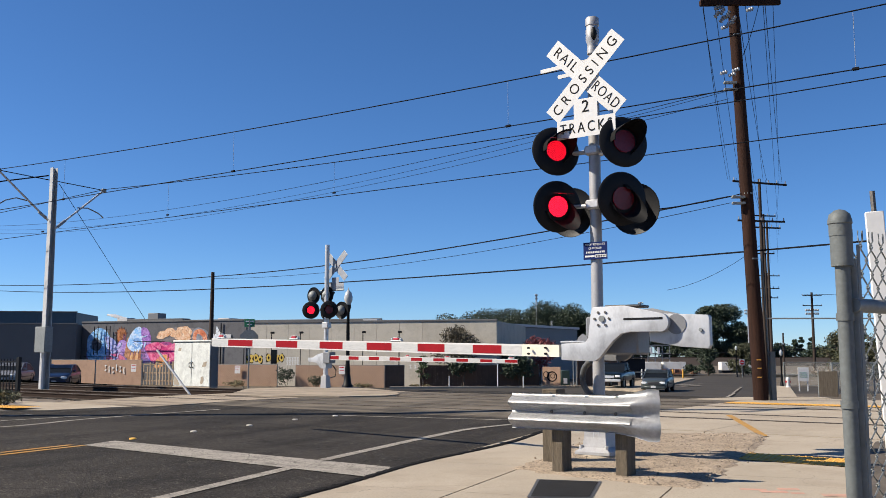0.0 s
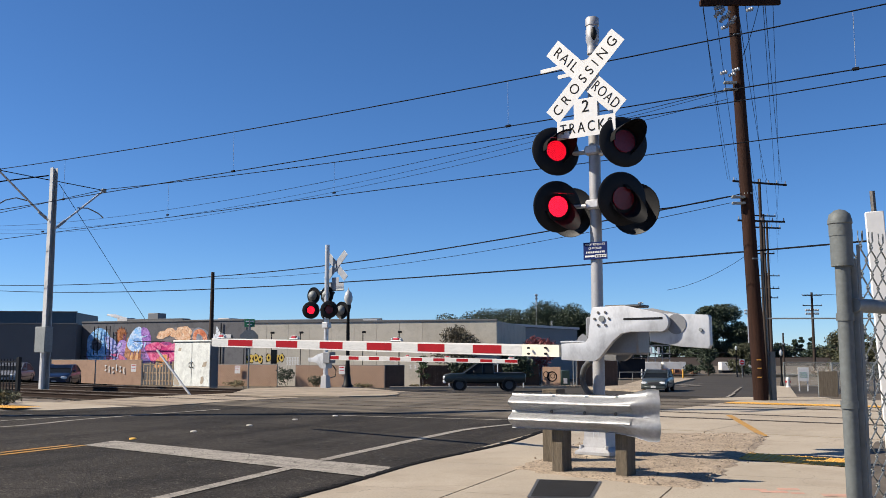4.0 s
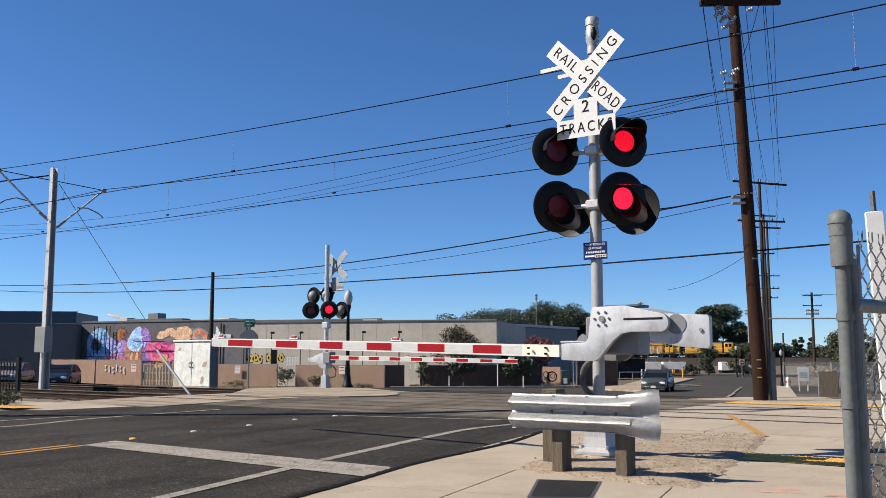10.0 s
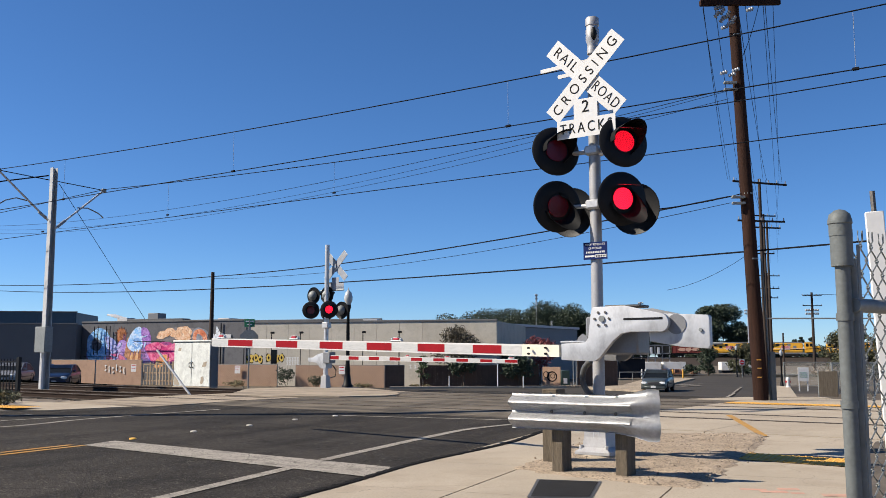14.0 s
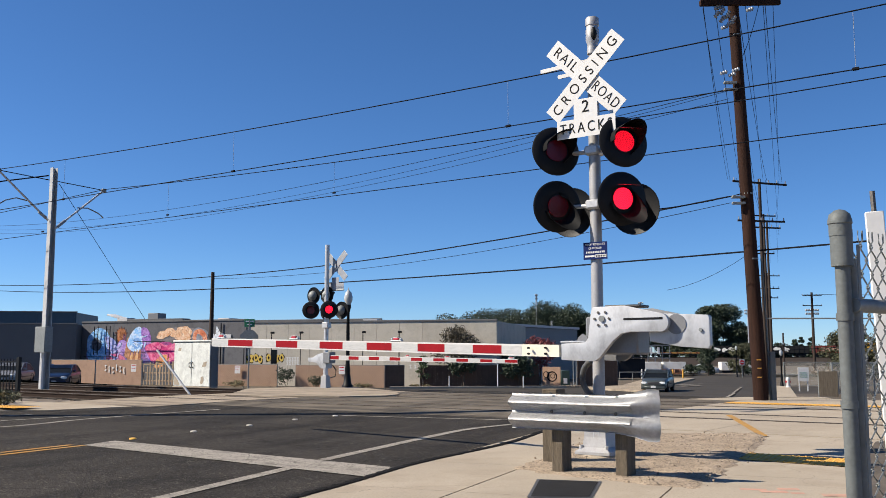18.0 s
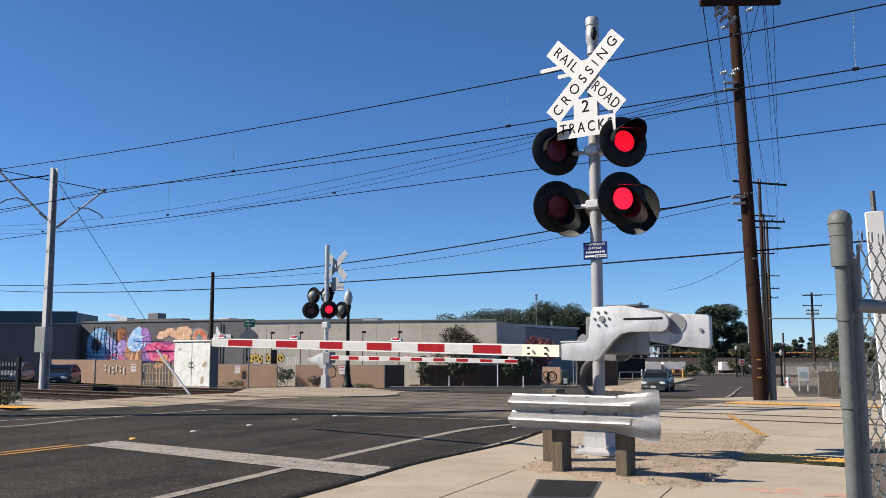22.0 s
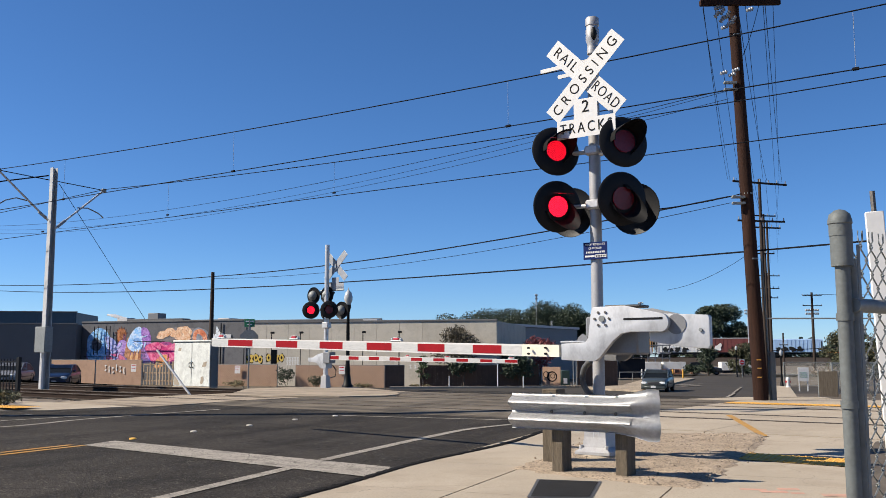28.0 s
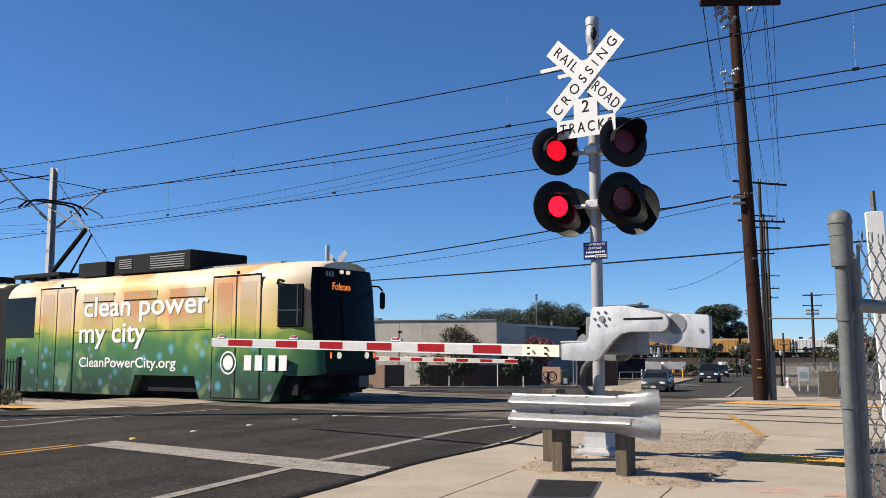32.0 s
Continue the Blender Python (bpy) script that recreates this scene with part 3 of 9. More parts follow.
# ---- the crossing signal beside the near pavement ----
def disc_light(name, parent, x, y, z, yaw, tilt, lit, hood_len=0.3, radius=0.285, skew=(0.0, 0.0), up=90):
    """A flashing-light unit: background disc, hood, lens and turning shutter. It looks along its local -y."""
    m = pose(x, y, z, tilt, 0, yaw)
    unit = part(name, bm_rod(bmesh.new(), (0, 0.02, 0), (0, 0.14, 0), 0.16, 0.11, 16), black_paint, parent)
    unit.matrix_local = m
    bm = bmesh.new()
    bm_lathe(bm, [(0.15, 0.0), (radius - 0.015, 0.0), (radius, -0.012), (radius, -0.02), (radius - 0.02, -0.006), (0.15, -0.006)], 36, Matrix.Rotation(radians(90), 4, "X"))
    part("background_disc", bm, black_paint, unit)
    # hood: a tube cut away on one side, bent off the axis
    bm = bmesh.new()
    rows = []
    n = 24
    for i in range(n + 1):
        a = radians(up - 125 + 250 * i / n)
        w = max(0.0, math.cos(a - radians(up)))
        ln = 0.3 + 0.7 * w ** 0.6
        c = Vector((math.cos(a), 0, math.sin(a)))
        far = Vector((skew[0] * ln, -hood_len * ln, skew[1] * ln))
        rows.append([bm.verts.new(c * r + o) for r, o in ((0.17, Vector()), (0.17 - 0.035 * ln, far), (0.164 - 0.035 * ln, far), (0.164, Vector()))])
    for a, b in zip(rows, rows[1:]):
        for k in range(3):
            bm.faces.new((a[k], a[k + 1], b[k + 1], b[k]))
    bmesh.ops.recalc_face_normals(bm, faces=bm.faces)
    part("hood", bm, hood_paint, unit)
    if lit:
        bm = bmesh.new()
        bm_lathe(bm, [(0.13, 0.004), (0.13, 0.012), (0.0001, 0.014)], 28, Matrix.Rotation(radians(90), 4, "X"))
        part("lens_rim", bm, led_dark, unit, "dark red lens")
        bm = bmesh.new()
        for ring, count in ((0, 1), (0.019, 6), (0.038, 12), (0.057, 18), (0.076, 24), (0.095, 30), (0.114, 36)):
            for k in range(count):
                a = 2 * math.pi * k / count + ring * 20
                bm_lathe(bm, [(0.0088, 0.0), (0.0085, 0.004), (0.0001, 0.006)], 6, Matrix.Translation((ring * math.cos(a), -0.0135, ring * math.sin(a))) @ Matrix.Rotation(radians(90), 4, "X"))
        part("diode_panel", bm, led_dim if up == 62 else led_lit, unit, "glowing red diode array", smooth=None)
        shutter = part("shutter", bm_lathe(bmesh.new(), [(0.13, 0.0), (0.13, 0.003), (0.0001, 0.004)], 26, Matrix.Translation((0, 0, -0.15)) @ Matrix.Rotation(radians(90), 4, "X")), led_dark, unit, "dark red shutter")
        shutter.location = (0, -0.0215, 0.15)
        return unit, shutter
    bm = bm_lathe(bmesh.new(), [(0.13, 0.004), (0.13, 0.012), (0.0001, 0.02)], 28, Matrix.Rotation(radians(90), 4, "X"))
    part("lens", bm, led_dark, unit, "dark red lens")
    return unit, None


trim_rubber = material("dark_conduit", (0.06, 0.062, 0.065), 0.6, var=0.2, scale=8, fine=60)
shutters_left, shutters_right = [], []


def crossbuck(parent, x, y, z, back=False, name="crossbuck"):
    """Two crossed blades; the lettered one in front."""
    c = part(name, bm_box(bmesh.new(), (0.05, 0.05, 0.12), (0, 0.02, 0)), galv, parent)
    c.location = (x, y, z)
    if back:
        c.rotation_euler = (0, 0, math.pi)
    for k, (ang, dy) in enumerate(((-45, -0.006), (45, -0.022))):
        bm = bm_box(bmesh.new(), (1.22, 0.004, 0.229), bevel=0.0015)
        blade = part("blade", bm, sign_white, c, "white reflective blade with black letters")
        blade.matrix_local = pose(0, dy, 0, 0, -ang, 0)
        if k == 0:
            letters("RAIL", 0.175, sign_black, blade, pose(-0.35, -0.003, 0), width=0.37, bold=-0.001, spacing=1.25)
            letters("ROAD", 0.175, sign_black, blade, pose(0.36, -0.003, 0), width=0.41, bold=-0.001, spacing=1.2)
        else:
            letters("CROSSING", 0.175, sign_black, blade, pose(0, -0.003, 0), width=1.1, bold=-0.0005, spacing=1.6)
        bm = bm_box(bmesh.new(), (1.2, 0.004, 0.21))
        part("sign_back", bm, sign_back, c, "bare aluminium back").matrix_local = pose(0, dy + 0.0045, 0, 0, -ang, 0)
    return c


def tracks_plate(parent, x, y, z):
    out = [(-0.15, 0.2), (0.15, 0.2), (0.15, -0.03), (0.37, -0.03), (0.37, -0.25), (-0.37, -0.25), (-0.37, -0.03), (-0.15, -0.03)]
    p = part("tracks_plate", bm_plate(bmesh.new(), out, 0.003, bevel=0.0), sign_white, parent, "white plate lettered with the number of tracks", smooth=None)
    p.location = (x, y, z)
    letters("2", 0.2, sign_black, p, pose(0, -0.002, 0.1), bold=0.0)
    letters("TRACKS", 0.175, sign_black, p, pose(0, -0.002, -0.14), width=0.66, bold=-0.0005, spacing=1.4)
    return p


lamp_pink = material("sunlit_red_lens", (0.5, 0.05, 0.07), 0.3, var=0.1, bump=0)


def gate_arm(parent, x0, y, z0, x1, z1, h0, h1, stripe, lamps, label, cream=True):
    """A striped arm from its root to its tip, in the signal's own space."""
    arm = part("gate_arm", bm_box(bmesh.new(), (0.02, 0.02, 0.02), (x0, y, z0)), arm_white, parent, label)
    n = len(stripe)
    d = Vector((x1 - x0, 0, z1 - z0))
    for k in range(n - 1):
        a, b = stripe[k], stripe[k + 1]
        bm = bmesh.new()
        pts = []
        for f in (a, b):
            h = h0 + (h1 - h0) * f
            c = Vector((x0, y, z0)) + d * f
            pts += [(c.x, c.z - h / 2), (c.x, c.z + h / 2)]
        out = [pts[0], pts[2], pts[3], pts[1]]
        th = 0.035 - 0.012 * a
        bm_plate(bm, out, th, Matrix.Translation((0, y - th / 2, 0)))
        part("stripe", bm, arm_cream if k == 0 and cream else arm_white, arm, smooth=None)
        if k == 0 and cream:
            continue
        inset = [(px, pz + 0.15 * (h0 if i in (0, 1) else -h0) * 0.9) for i, (px, pz) in enumerate(out)]
        sheeting = bm_plate(bmesh.new(), inset, 0.002, Matrix.Translation((0, y - th / 2 - 0.0025, 0)))
        part("reflective_sheet", sheeting, arm_red if k % 2 == 0 else arm_sheet, arm, "red reflective sheeting" if k % 2 == 0 else "pale grey reflective sheeting", smooth=None)
    for f in lamps:
        h = h0 + (h1 - h0) * f
        c = Vector((x0, y, z0)) + d * f
        lamp = part("arm_lamp", bm_box(bmesh.new(), (0.2, 0.05, 0.016), (0, 0, 0.008), bevel=0.005), sign_white, arm, "small red lamp on a white bracket")
        lamp.location = (c.x, c.y, c.z + h / 2 + 0.004)
        part("lens", bm_box(bmesh.new(), (0.1, 0.05, 0.03), (0, 0, 0.032), bevel=0.008), lamp_pink, lamp)
        for s in (-1, 1):
            part("clip", bm_box(bmesh.new(), (0.025, 0.04, 0.03), (s * 0.08, 0, 0.028), bevel=0.005), sign_white, lamp)
        part("lid", bm_box(bmesh.new(), (0.11, 0.05, 0.008), (0, 0, 0.052), bevel=0.003), sign_white, lamp)
    return arm


STRIPE_NEAR = [-0.0036, 0.0734, 0.117, 0.1826, 0.2505, 0.3193, 0.389, 0.4597, 0.5313, 0.6039, 0.6774, 0.752, 0.8377, 0.9323, 1.0]


def near_signal():
    t = thing("crossing_signal", pose(1.642, 9.918, 0.0780, 0, 0, TURN) @ Matrix.Scale(0.925, 4), "silver railroad crossing signal with flashing red lights and lowered gate", "crossing signal", group="crossing signals")
    part("mast", bm_rod(bmesh.new(), (0, 0, 0.3), (0, 0, 4.55), 0.068, 0.068, 24), alum, t, "silver painted steel mast")
    bm = bm_lathe(bmesh.new(), [(0.045, 4.5), (0.045, 4.58), (0.068, 4.6), (0.068, 4.64), (0.062, 4.68), (0.062, 4.72), (0.078, 4.76), (0.078, 4.9), (0.072, 4.91), (0.072, 4.94), (0.08, 4.945), (0.08, 5.03), (0.07, 5.045), (0.0001, 5.05)], 20)
    finial = part("bell", bm, alum, t, "silver crossing bell on the mast top")
    part("bell_opening", bm_ball(bmesh.new(), (0.042, -0.052, 4.83), 0.047, (0.8, 0.8, 1.8)), black_paint, finial)
    # pinnacle of the base
    bm = bmesh.new()
    bm_lathe(bm, [(0.3, -0.05), (0.3, -0.02), (0.21, 0.03), (0.185, 0.14), (0.165, 0.5), (0.12, 0.56), (0.075, 0.58), (0.075, 0.5)], 4, Matrix.Rotation(radians(45), 4, "Z"))
    base = part("mast_base", bm, alum, t, "silver cast mast base", smooth=None)
    for a in (45, 135, 225, 315):
        part("anchor_bolt", bm_rod(bmesh.new(), (0.22 * math.cos(radians(a)), 0.22 * math.sin(radians(a)), -0.1), (0.22 * math.cos(radians(a)), 0.22 * math.sin(radians(a)), 0.05), 0.022, seg=6), galv, base)
    part("foundation", bm_lathe(bmesh.new(), [(0.27, -0.3), (0.27, -0.07), (0.24, -0.055), (0.24, -0.052)], 14), concrete, base, "low concrete foundation")
    for x in (-0.012, 0.05):
        part("base_rib", bm_box(bmesh.new(), (0.012, 0.02, 0.36), (x, -0.122, 0.31), bevel=0.003), silver, base)
    crossbuck(t, -0.03, -0.14, 4.29)
    for x, z, w in ((-0.4, 4.57, 0.76), (-0.42, 4.45, 0.24)):
        part("rear_blade_edge", bm_box(bmesh.new(), (w, 0.012, 0.05), (x, 0.14, z), turn=Euler((0, radians(-2), 0)).to_matrix(), bevel=0.002), sign_white, t, "white rear sign seen edge-on")
    for z in (4.29, 3.75):
        part("sign_bracket", bm_box(bmesh.new(), (0.06, 0.24 if z > 4 else 0.3, 0.05), (0, -0.02 if z > 4 else -0.11, z), bevel=0.006), galv, t)
    tracks_plate(t, 0.025, -0.27, 3.8)
    # light arms
    for z in (3.43, 2.79):
        bm = bm_rod(bmesh.new(), (-0.42, 0, z), (0.42, 0, z), 0.026, seg=10)
        part("light_arm", bm, galv, t)
        part("arm_clamp", bm_box(bmesh.new(), (0.18, 0.2, 0.11), (0, 0, z), bevel=0.02), galv, t)
    for x, z, side in ((-0.41, 3.45, 0), (0.45, 3.45, 1), (-0.4, 2.785, 0), (0.42, 2.8, 1)):
        upper = z > 3
        unit, sh = disc_light("flashing_light", t, x, -0.18, z, 50 if upper else 54, -4 if upper else 4, True, hood_len=0.27 if upper else 0.24, radius=0.295 if upper else 0.305, skew=(0.05, 0.06) if upper else (0.06, -0.17), up=62 if upper else -38)
        (shutters_right if side else shutters_left).append((sh, 73 if upper else 85))
    for x, z in ((-0.41, 2.76), (0.41, 2.73)):
        disc_light("rear_light", t, x, 0.2, z, 180, 0, False, hood_len=0.2, radius=0.3)
    # blue notice
    bm = bm_box(bmesh.new(), (0.3, 0.004, 0.2), bevel=0.001)
    notice = part("notice_plate", bm, sign_blue, t, "small blue emergency notice plate with white lettering")
    notice.location = (0.03, -0.09, 2.245)
    letters("REPORT EMERGENCY", 0.035, sign_white, notice, pose(0, -0.003, 0.072), width=0.25, depth=0.0008)
    letters("OR PROBLEM", 0.035, sign_white, notice, pose(0, -0.003, 0.028), width=0.17, depth=0.0008)
    for k in range(11):
        part("text_bar", bm_box(bmesh.new(), (0.014, 0.002, 0.022), (-0.11 + 0.022 * k, -0.003, -0.016)), sign_white, notice)
    part("text_bar", bm_box(bmesh.new(), (0.12, 0.002, 0.02), (-0.07, -0.003, -0.062)), sign_white, notice)
    part("number_plate", bm_box(bmesh.new(), (0.14, 0.002, 0.034), (0.068, -0.003, -0.062)), sign_white, notice)
    for k in range(6):
        part("text_bar", bm_box(bmesh.new(), (0.012, 0.002, 0.02), (0.015 + 0.021 * k, -0.0045, -0.062)), sign_black, notice)
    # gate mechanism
    part("mechanism_box", bm_box(bmesh.new(), (0.62, 0.34, 0.42), (0.32, -0.17, 1.27), bevel=0.02), shade_grey, t, "grey gate mechanism box")
    out = [(-0.2, 1.0), (0.2, 0.985), (0.26, 1.02), (0.42, 1.2), (0.52, 1.28), (0.62, 1.3), (0.94, 1.295), *[(0.955 + 0.098 * math.cos(radians(q)), 1.393 + 0.098 * math.sin(radians(q))) for q in range(-85, 81, 15)], (0.56, 1.58), (0.2, 1.575), (0.17, 1.54), (0.13, 1.24), (0.1, 1.2), (0.06, 1.19), (-0.2, 1.18)]
    plate = part("side_plate", bm_plate(bmesh.new(), out, 0.06, Matrix.Translation((0, -0.52, 0)), bevel=0.008), silver, t, "worn silver gate arm support casting", smooth=30)
    slot = part("slot", bm_box(bmesh.new(), (0.44, 0.006, 0.022), (0.77, -0.522, 1.436), bevel=0.002), black_paint, plate)
    for k in range(6):
        a = radians(60 * k)
        part("bolt", bm_rod(bmesh.new(), (0.3 + 0.085 * math.cos(a), -0.532, 1.445 + 0.08 * math.sin(a)), (0.3 + 0.085 * math.cos(a), -0.5, 1.445 + 0.08 * math.sin(a)), 0.014, seg=6), bolt_mat, plate)
    part("shaft_end", bm_rod(bmesh.new(), (0.3, -0.536, 1.445), (0.3, -0.3, 1.445), 0.034, seg=14), galv_dull, plate)
    # Same outline as the silver plate, its shade put into the darker grey.
    part("far_side_plate", bm_plate(bmesh.new(), [(x, z) for x, z in out], 0.05, Matrix.Translation((0.02, 0.2, 0)), bevel=0.006), shade_grey, t, smooth=30)
    part("top_cover", bm_box(bmesh.new(), (0.42, 0.26, 0.03), (0.46, -0.22, 1.585), bevel=0.01), bolt_mat, t)
    part("counterweight_pivot", bm_rod(bmesh.new(), (1.1, -0.428, 1.375), (1.1, -0.4, 1.375), 0.105, seg=24), shade_grey, t, "round pivot disc of the counterweight")
    bm = bm_plate(bmesh.new(), [(0.8, 1.2), (1.14, 1.14), (1.43, 1.12), (1.45, 1.15), (1.45, 1.44), (1.43, 1.465), (0.95, 1.49), (0.8, 1.45)], 0.08, Matrix.Translation((0, -0.42, 0)), bevel=0.008)
    cw = part("counterweight", bm, silver, t, "silver counterweight plates", smooth=30)
    part("bolt", bm_rod(bmesh.new(), (1.36, -0.44, 1.31), (1.36, -0.4, 1.31), 0.02, seg=6), galv_dull, cw)
    bm = bm_path(bmesh.new(), [(0.1 + 0.23 * math.cos(radians(q)), -0.2 + 0.12 * (q - 115) / 155, 0.78 + 0.23 * math.sin(radians(q))) for q in range(115, 271, 12)], 0.034, 12)
    part("cable_conduit", bm, trim_rubber, t, "flexible cable conduit")
    for x in (-0.62, -0.4):
        for z in (1.07, 1.135):
            part("arm_bolt", bm_rod(bmesh.new(), (x, -0.53, z), (x, -0.5, z), 0.013, seg=6), black_paint, t)
    part("top_rail", bm_box(bmesh.new(), (0.3, 0.04, 0.02), (-0.06, -0.5, 1.2), bevel=0.004), galv, t)
    part("lifting_lug", bm_plate(bmesh.new(), [(-0.05, 1.2), (0.09, 1.2), (0.09, 1.25), (0.03, 1.29), (-0.02, 1.25)], 0.03, Matrix.Translation((0, -0.45, 0))), shade_grey, t)
    arm = gate_arm(t, 0.0, 0.0, 0.0, -6.805, 0.1651, 0.135, 0.1318, STRIPE_NEAR, (0.3778, 0.6904, 0.9617), "red and white striped gate arm, lowered over the street")
    arm.matrix_local = pose(-0.25, -0.5, 1.1, 0, 0, -7.69)
    return t


near_signal()


# ---- guardrail, cover, tactile strips round the near pavement ----
def guardrail():
    """Short W-beam on four timber posts with a rounded end."""
    t = thing("guardrail", Matrix.Translation((0, 0, 0)), "shiny galvanized W-beam guardrail on weathered timber posts", "guardrail")
    a, b = Vector((0.645, 8.72, 0)), Vector((1.62, 8.01, 0))
    d = (b - a).normalized()
    n = Vector((d.y, -d.x, 0))
    if n.y > 0:
        n = -n
    prof = [(0.0, 0.704), (0.012, 0.709)] + [(0.047 - 0.042 * math.cos(k / 20 * 4 * math.pi), 0.7 - 0.305 * k / 20) for k in range(21)] + [(0.012, 0.388), (0.0, 0.392)]

    def sweep(path, name, grow=0.0, flat=None, label=""):
        bm = bmesh.new()
        rows = []
        for i, (p, nn, k) in enumerate(path):
            rows.append([bm.verts.new(p + nn * (o * k + grow) + Vector((0, 0, 0.55 + (z - 0.55) * (1.0 if flat is None else flat(i))))) for o, z in prof])
        for r, q in zip(rows, rows[1:]):
            for j in range(len(prof) - 1):
                bm.faces.new((r[j], r[j + 1], q[j + 1], q[j]))
        bmesh.ops.solidify(bm, geom=list(bm.faces), thickness=0.004)
        bmesh.ops.recalc_face_normals(bm, faces=bm.faces)
        return part(name, bm, galv, t, label, smooth=50)

    sweep([(a + d * (i / 8 * (b - a).length), n, 1.0) for i in range(9)], "beam")
    # end piece: flares and bends round the last post
    path = []
    for i in range(15):
        f = i / 14
        if f < 0.5:
            path.append((b - d * (0.42 - 0.84 * f), n, 1.02 - 0.3 * f))
        else:
            g = (f - 0.5) / 0.5
            ang = radians(38) * g
            path.append((b + d * (0.22 * g) - n * (0.015 * g * g), (n * math.cos(ang) + d * math.sin(ang)), max(0.3, 0.87 - 0.45 * g)))
    sweep(path, "end_wing", 0.006, lambda i: 1.0 + 0.36 * min(1, max(0, (i - 4) / 7)) - (0.05 if i == 14 else 0), "bent flared galvanized end wing")
    for p, w, top, turn in ((Vector((1.075, 8.59, 0)), (0.115, 0.17), 0.66, 0), (Vector((1.585, 8.25, 0)), (0.115, 0.17), 0.66, 0), (Vector((1.1, 9.38, 0)), (0.16, 0.2), 0.72, 4)):
        bm = bmesh.new()
        bm_box(bm, (w[0], w[1], top), (0, 0, top / 2), bevel=0.008)
        bmesh.ops.subdivide_edges(bm, edges=[e for e in bm.edges if abs(e.verts[0].co.z - e.verts[1].co.z) > 0.3], cuts=6)
        for v in bm.verts:
            v.co.x += 0.003 * noise.noise(v.co * 9)
            v.co.y += 0.003 * noise.noise(v.co * 7 + Vector((3, 1, 2)))
        ob = part("timber_post", bm, wood_post, t, "weathered grey timber post", smooth=None)
        ob.matrix_local = Matrix.Translation(p) @ pose(0, 0, 0, 0, 0, -36 + turn)
    for p in (a + d * 0.42, b - d * 0.16, a + d * 0.75):
        for z in (0.705, 0.55):
            part("bolt", bm_lathe(bmesh.new(), [(0.016, 0), (0.014, 0.008), (0.0001, 0.012)], 8, Matrix.Translation(p + n * (0.02 if z < 0.6 else 0.03) + Vector((0, 0, z))) @ (n.to_track_quat("Z", "Y").to_matrix().to_4x4() if z < 0.6 else Matrix.Identity(4))), bolt_mat, t)


guardrail()


def pull_box():
    t = thing("utility_cover", Matrix.Identity(4), "dark metal utility box cover set in the pavement", "cover")
    pts = [Vector((0.80, 8.1, 0)), Vector((1.325, 7.95, 0)), Vector((1.1, 7.03, 0)), Vector((0.62, 7.06, 0))]
    mid = sum(pts, Vector()) / 4
    poly_sheet("frame", [mid + (p - mid) * 1.0 for p in pts], 0.004, trim_rubber, "", parent=t)
    poly_sheet("lid", [mid + (p - mid) * 0.9 for p in pts], 0.008, material("dark_cover", (0.022, 0.0215, 0.021), 0.8, 0.0, var=0.3, scale=6, fine=120, bump=0.6), "", parent=t)


pull_box()


def tactile(name, a, b, c, d, nx, ny, label):
    """A yellow strip with rows of domes between four corners."""
    a, b, c, d = (Vector(p) for p in (a, b, c, d))
    t = thing(name, Matrix.Identity(4), label, "tactile paving", group="tactile strips")
    poly_sheet("mat", [a, b, c, d], 0.008, tactile_mat, "", parent=t)
    verts, faces = [], []
    for i in range(nx):
        for j in range(ny):
            p = a.lerp(b, (i + 0.5) / nx).lerp(d.lerp(c, (i + 0.5) / nx), (j + 0.5) / ny)
            z = gz(p.x, p.y) + 0.008
            k = len(verts)
            for r, h in ((0.014, 0.0), (0.009, 0.006)):
                verts += [(p.x + r * math.cos(1.0472 * q), p.y + r * math.sin(1.0472 * q), z + h) for q in range(6)]
            faces += [(k + q, k + (q + 1) % 6, k + 6 + (q + 1) % 6, k + 6 + q) for q in range(6)] + [tuple(k + 6 + q for q in range(6))]
    me = bpy.data.meshes.new("domes")
    me.from_pydata(verts, [], faces)
    me.materials.append(tactile_mat)
    ob = tagged(new("domes", me), kind="stuff")
    ob.parent = t


tactile("tactile_strip", (3.3, 10.25, 0), (4.62, 9.25, 0), (4.22, 8.66, 0), (2.98, 9.62, 0), 26, 9, "yellow tactile strip on the near pavement")
tactile("tactile_strip", (6.6, 21.6, 0), (9.4, 19.75, 0), (9.0, 19.1, 0), (6.2, 20.95, 0), 30, 11, "yellow tactile strip beyond the rails")
tactile("tactile_strip", (-10.6, 20.9, 0), (-8.3, 19.5, 0), (-8.6, 18.9, 0), (-10.9, 20.3, 0), 30, 11, "yellow tactile strip on the far pavement")
tactile("tactile_strip", (-5.3, 28.6, 0), (-3.6, 27.5, 0), (-3.9, 26.95, 0), (-5.6, 28.0, 0), 22, 10, "yellow tactile strip beside the far signal")
strip_mark("pavement_line", (5.08, 16.8, 0), (4.19, 12.35, 0), 0.11, paint_yellow, "worn yellow line painted across the rails").location.z = 0.042
spray = material("spray_paint", (0.43, 0.25, 0.19), 0.85, var=0.2, scale=4, fine=40, dirt=(0.34, 0.28, 0.215), dirt_amount=1.0, coords="World")
for k, (a, b, w) in enumerate((((2.34, 7.52), (2.54, 7.48), 0.09), ((2.46, 7.4), (2.66, 7.36), 0.12), ((2.64, 7.53), (2.8, 7.5), 0.11), ((2.66, 7.3), (2.76, 7.28), 0.08), ((2.86, 7.2), (3.08, 7.16), 0.14))):
    strip_mark("spray_mark", (*a, 0), (*b, 0), w, spray, "faded pink spray mark on the pavement").location.z = 0.0352 + 0.0003 * k

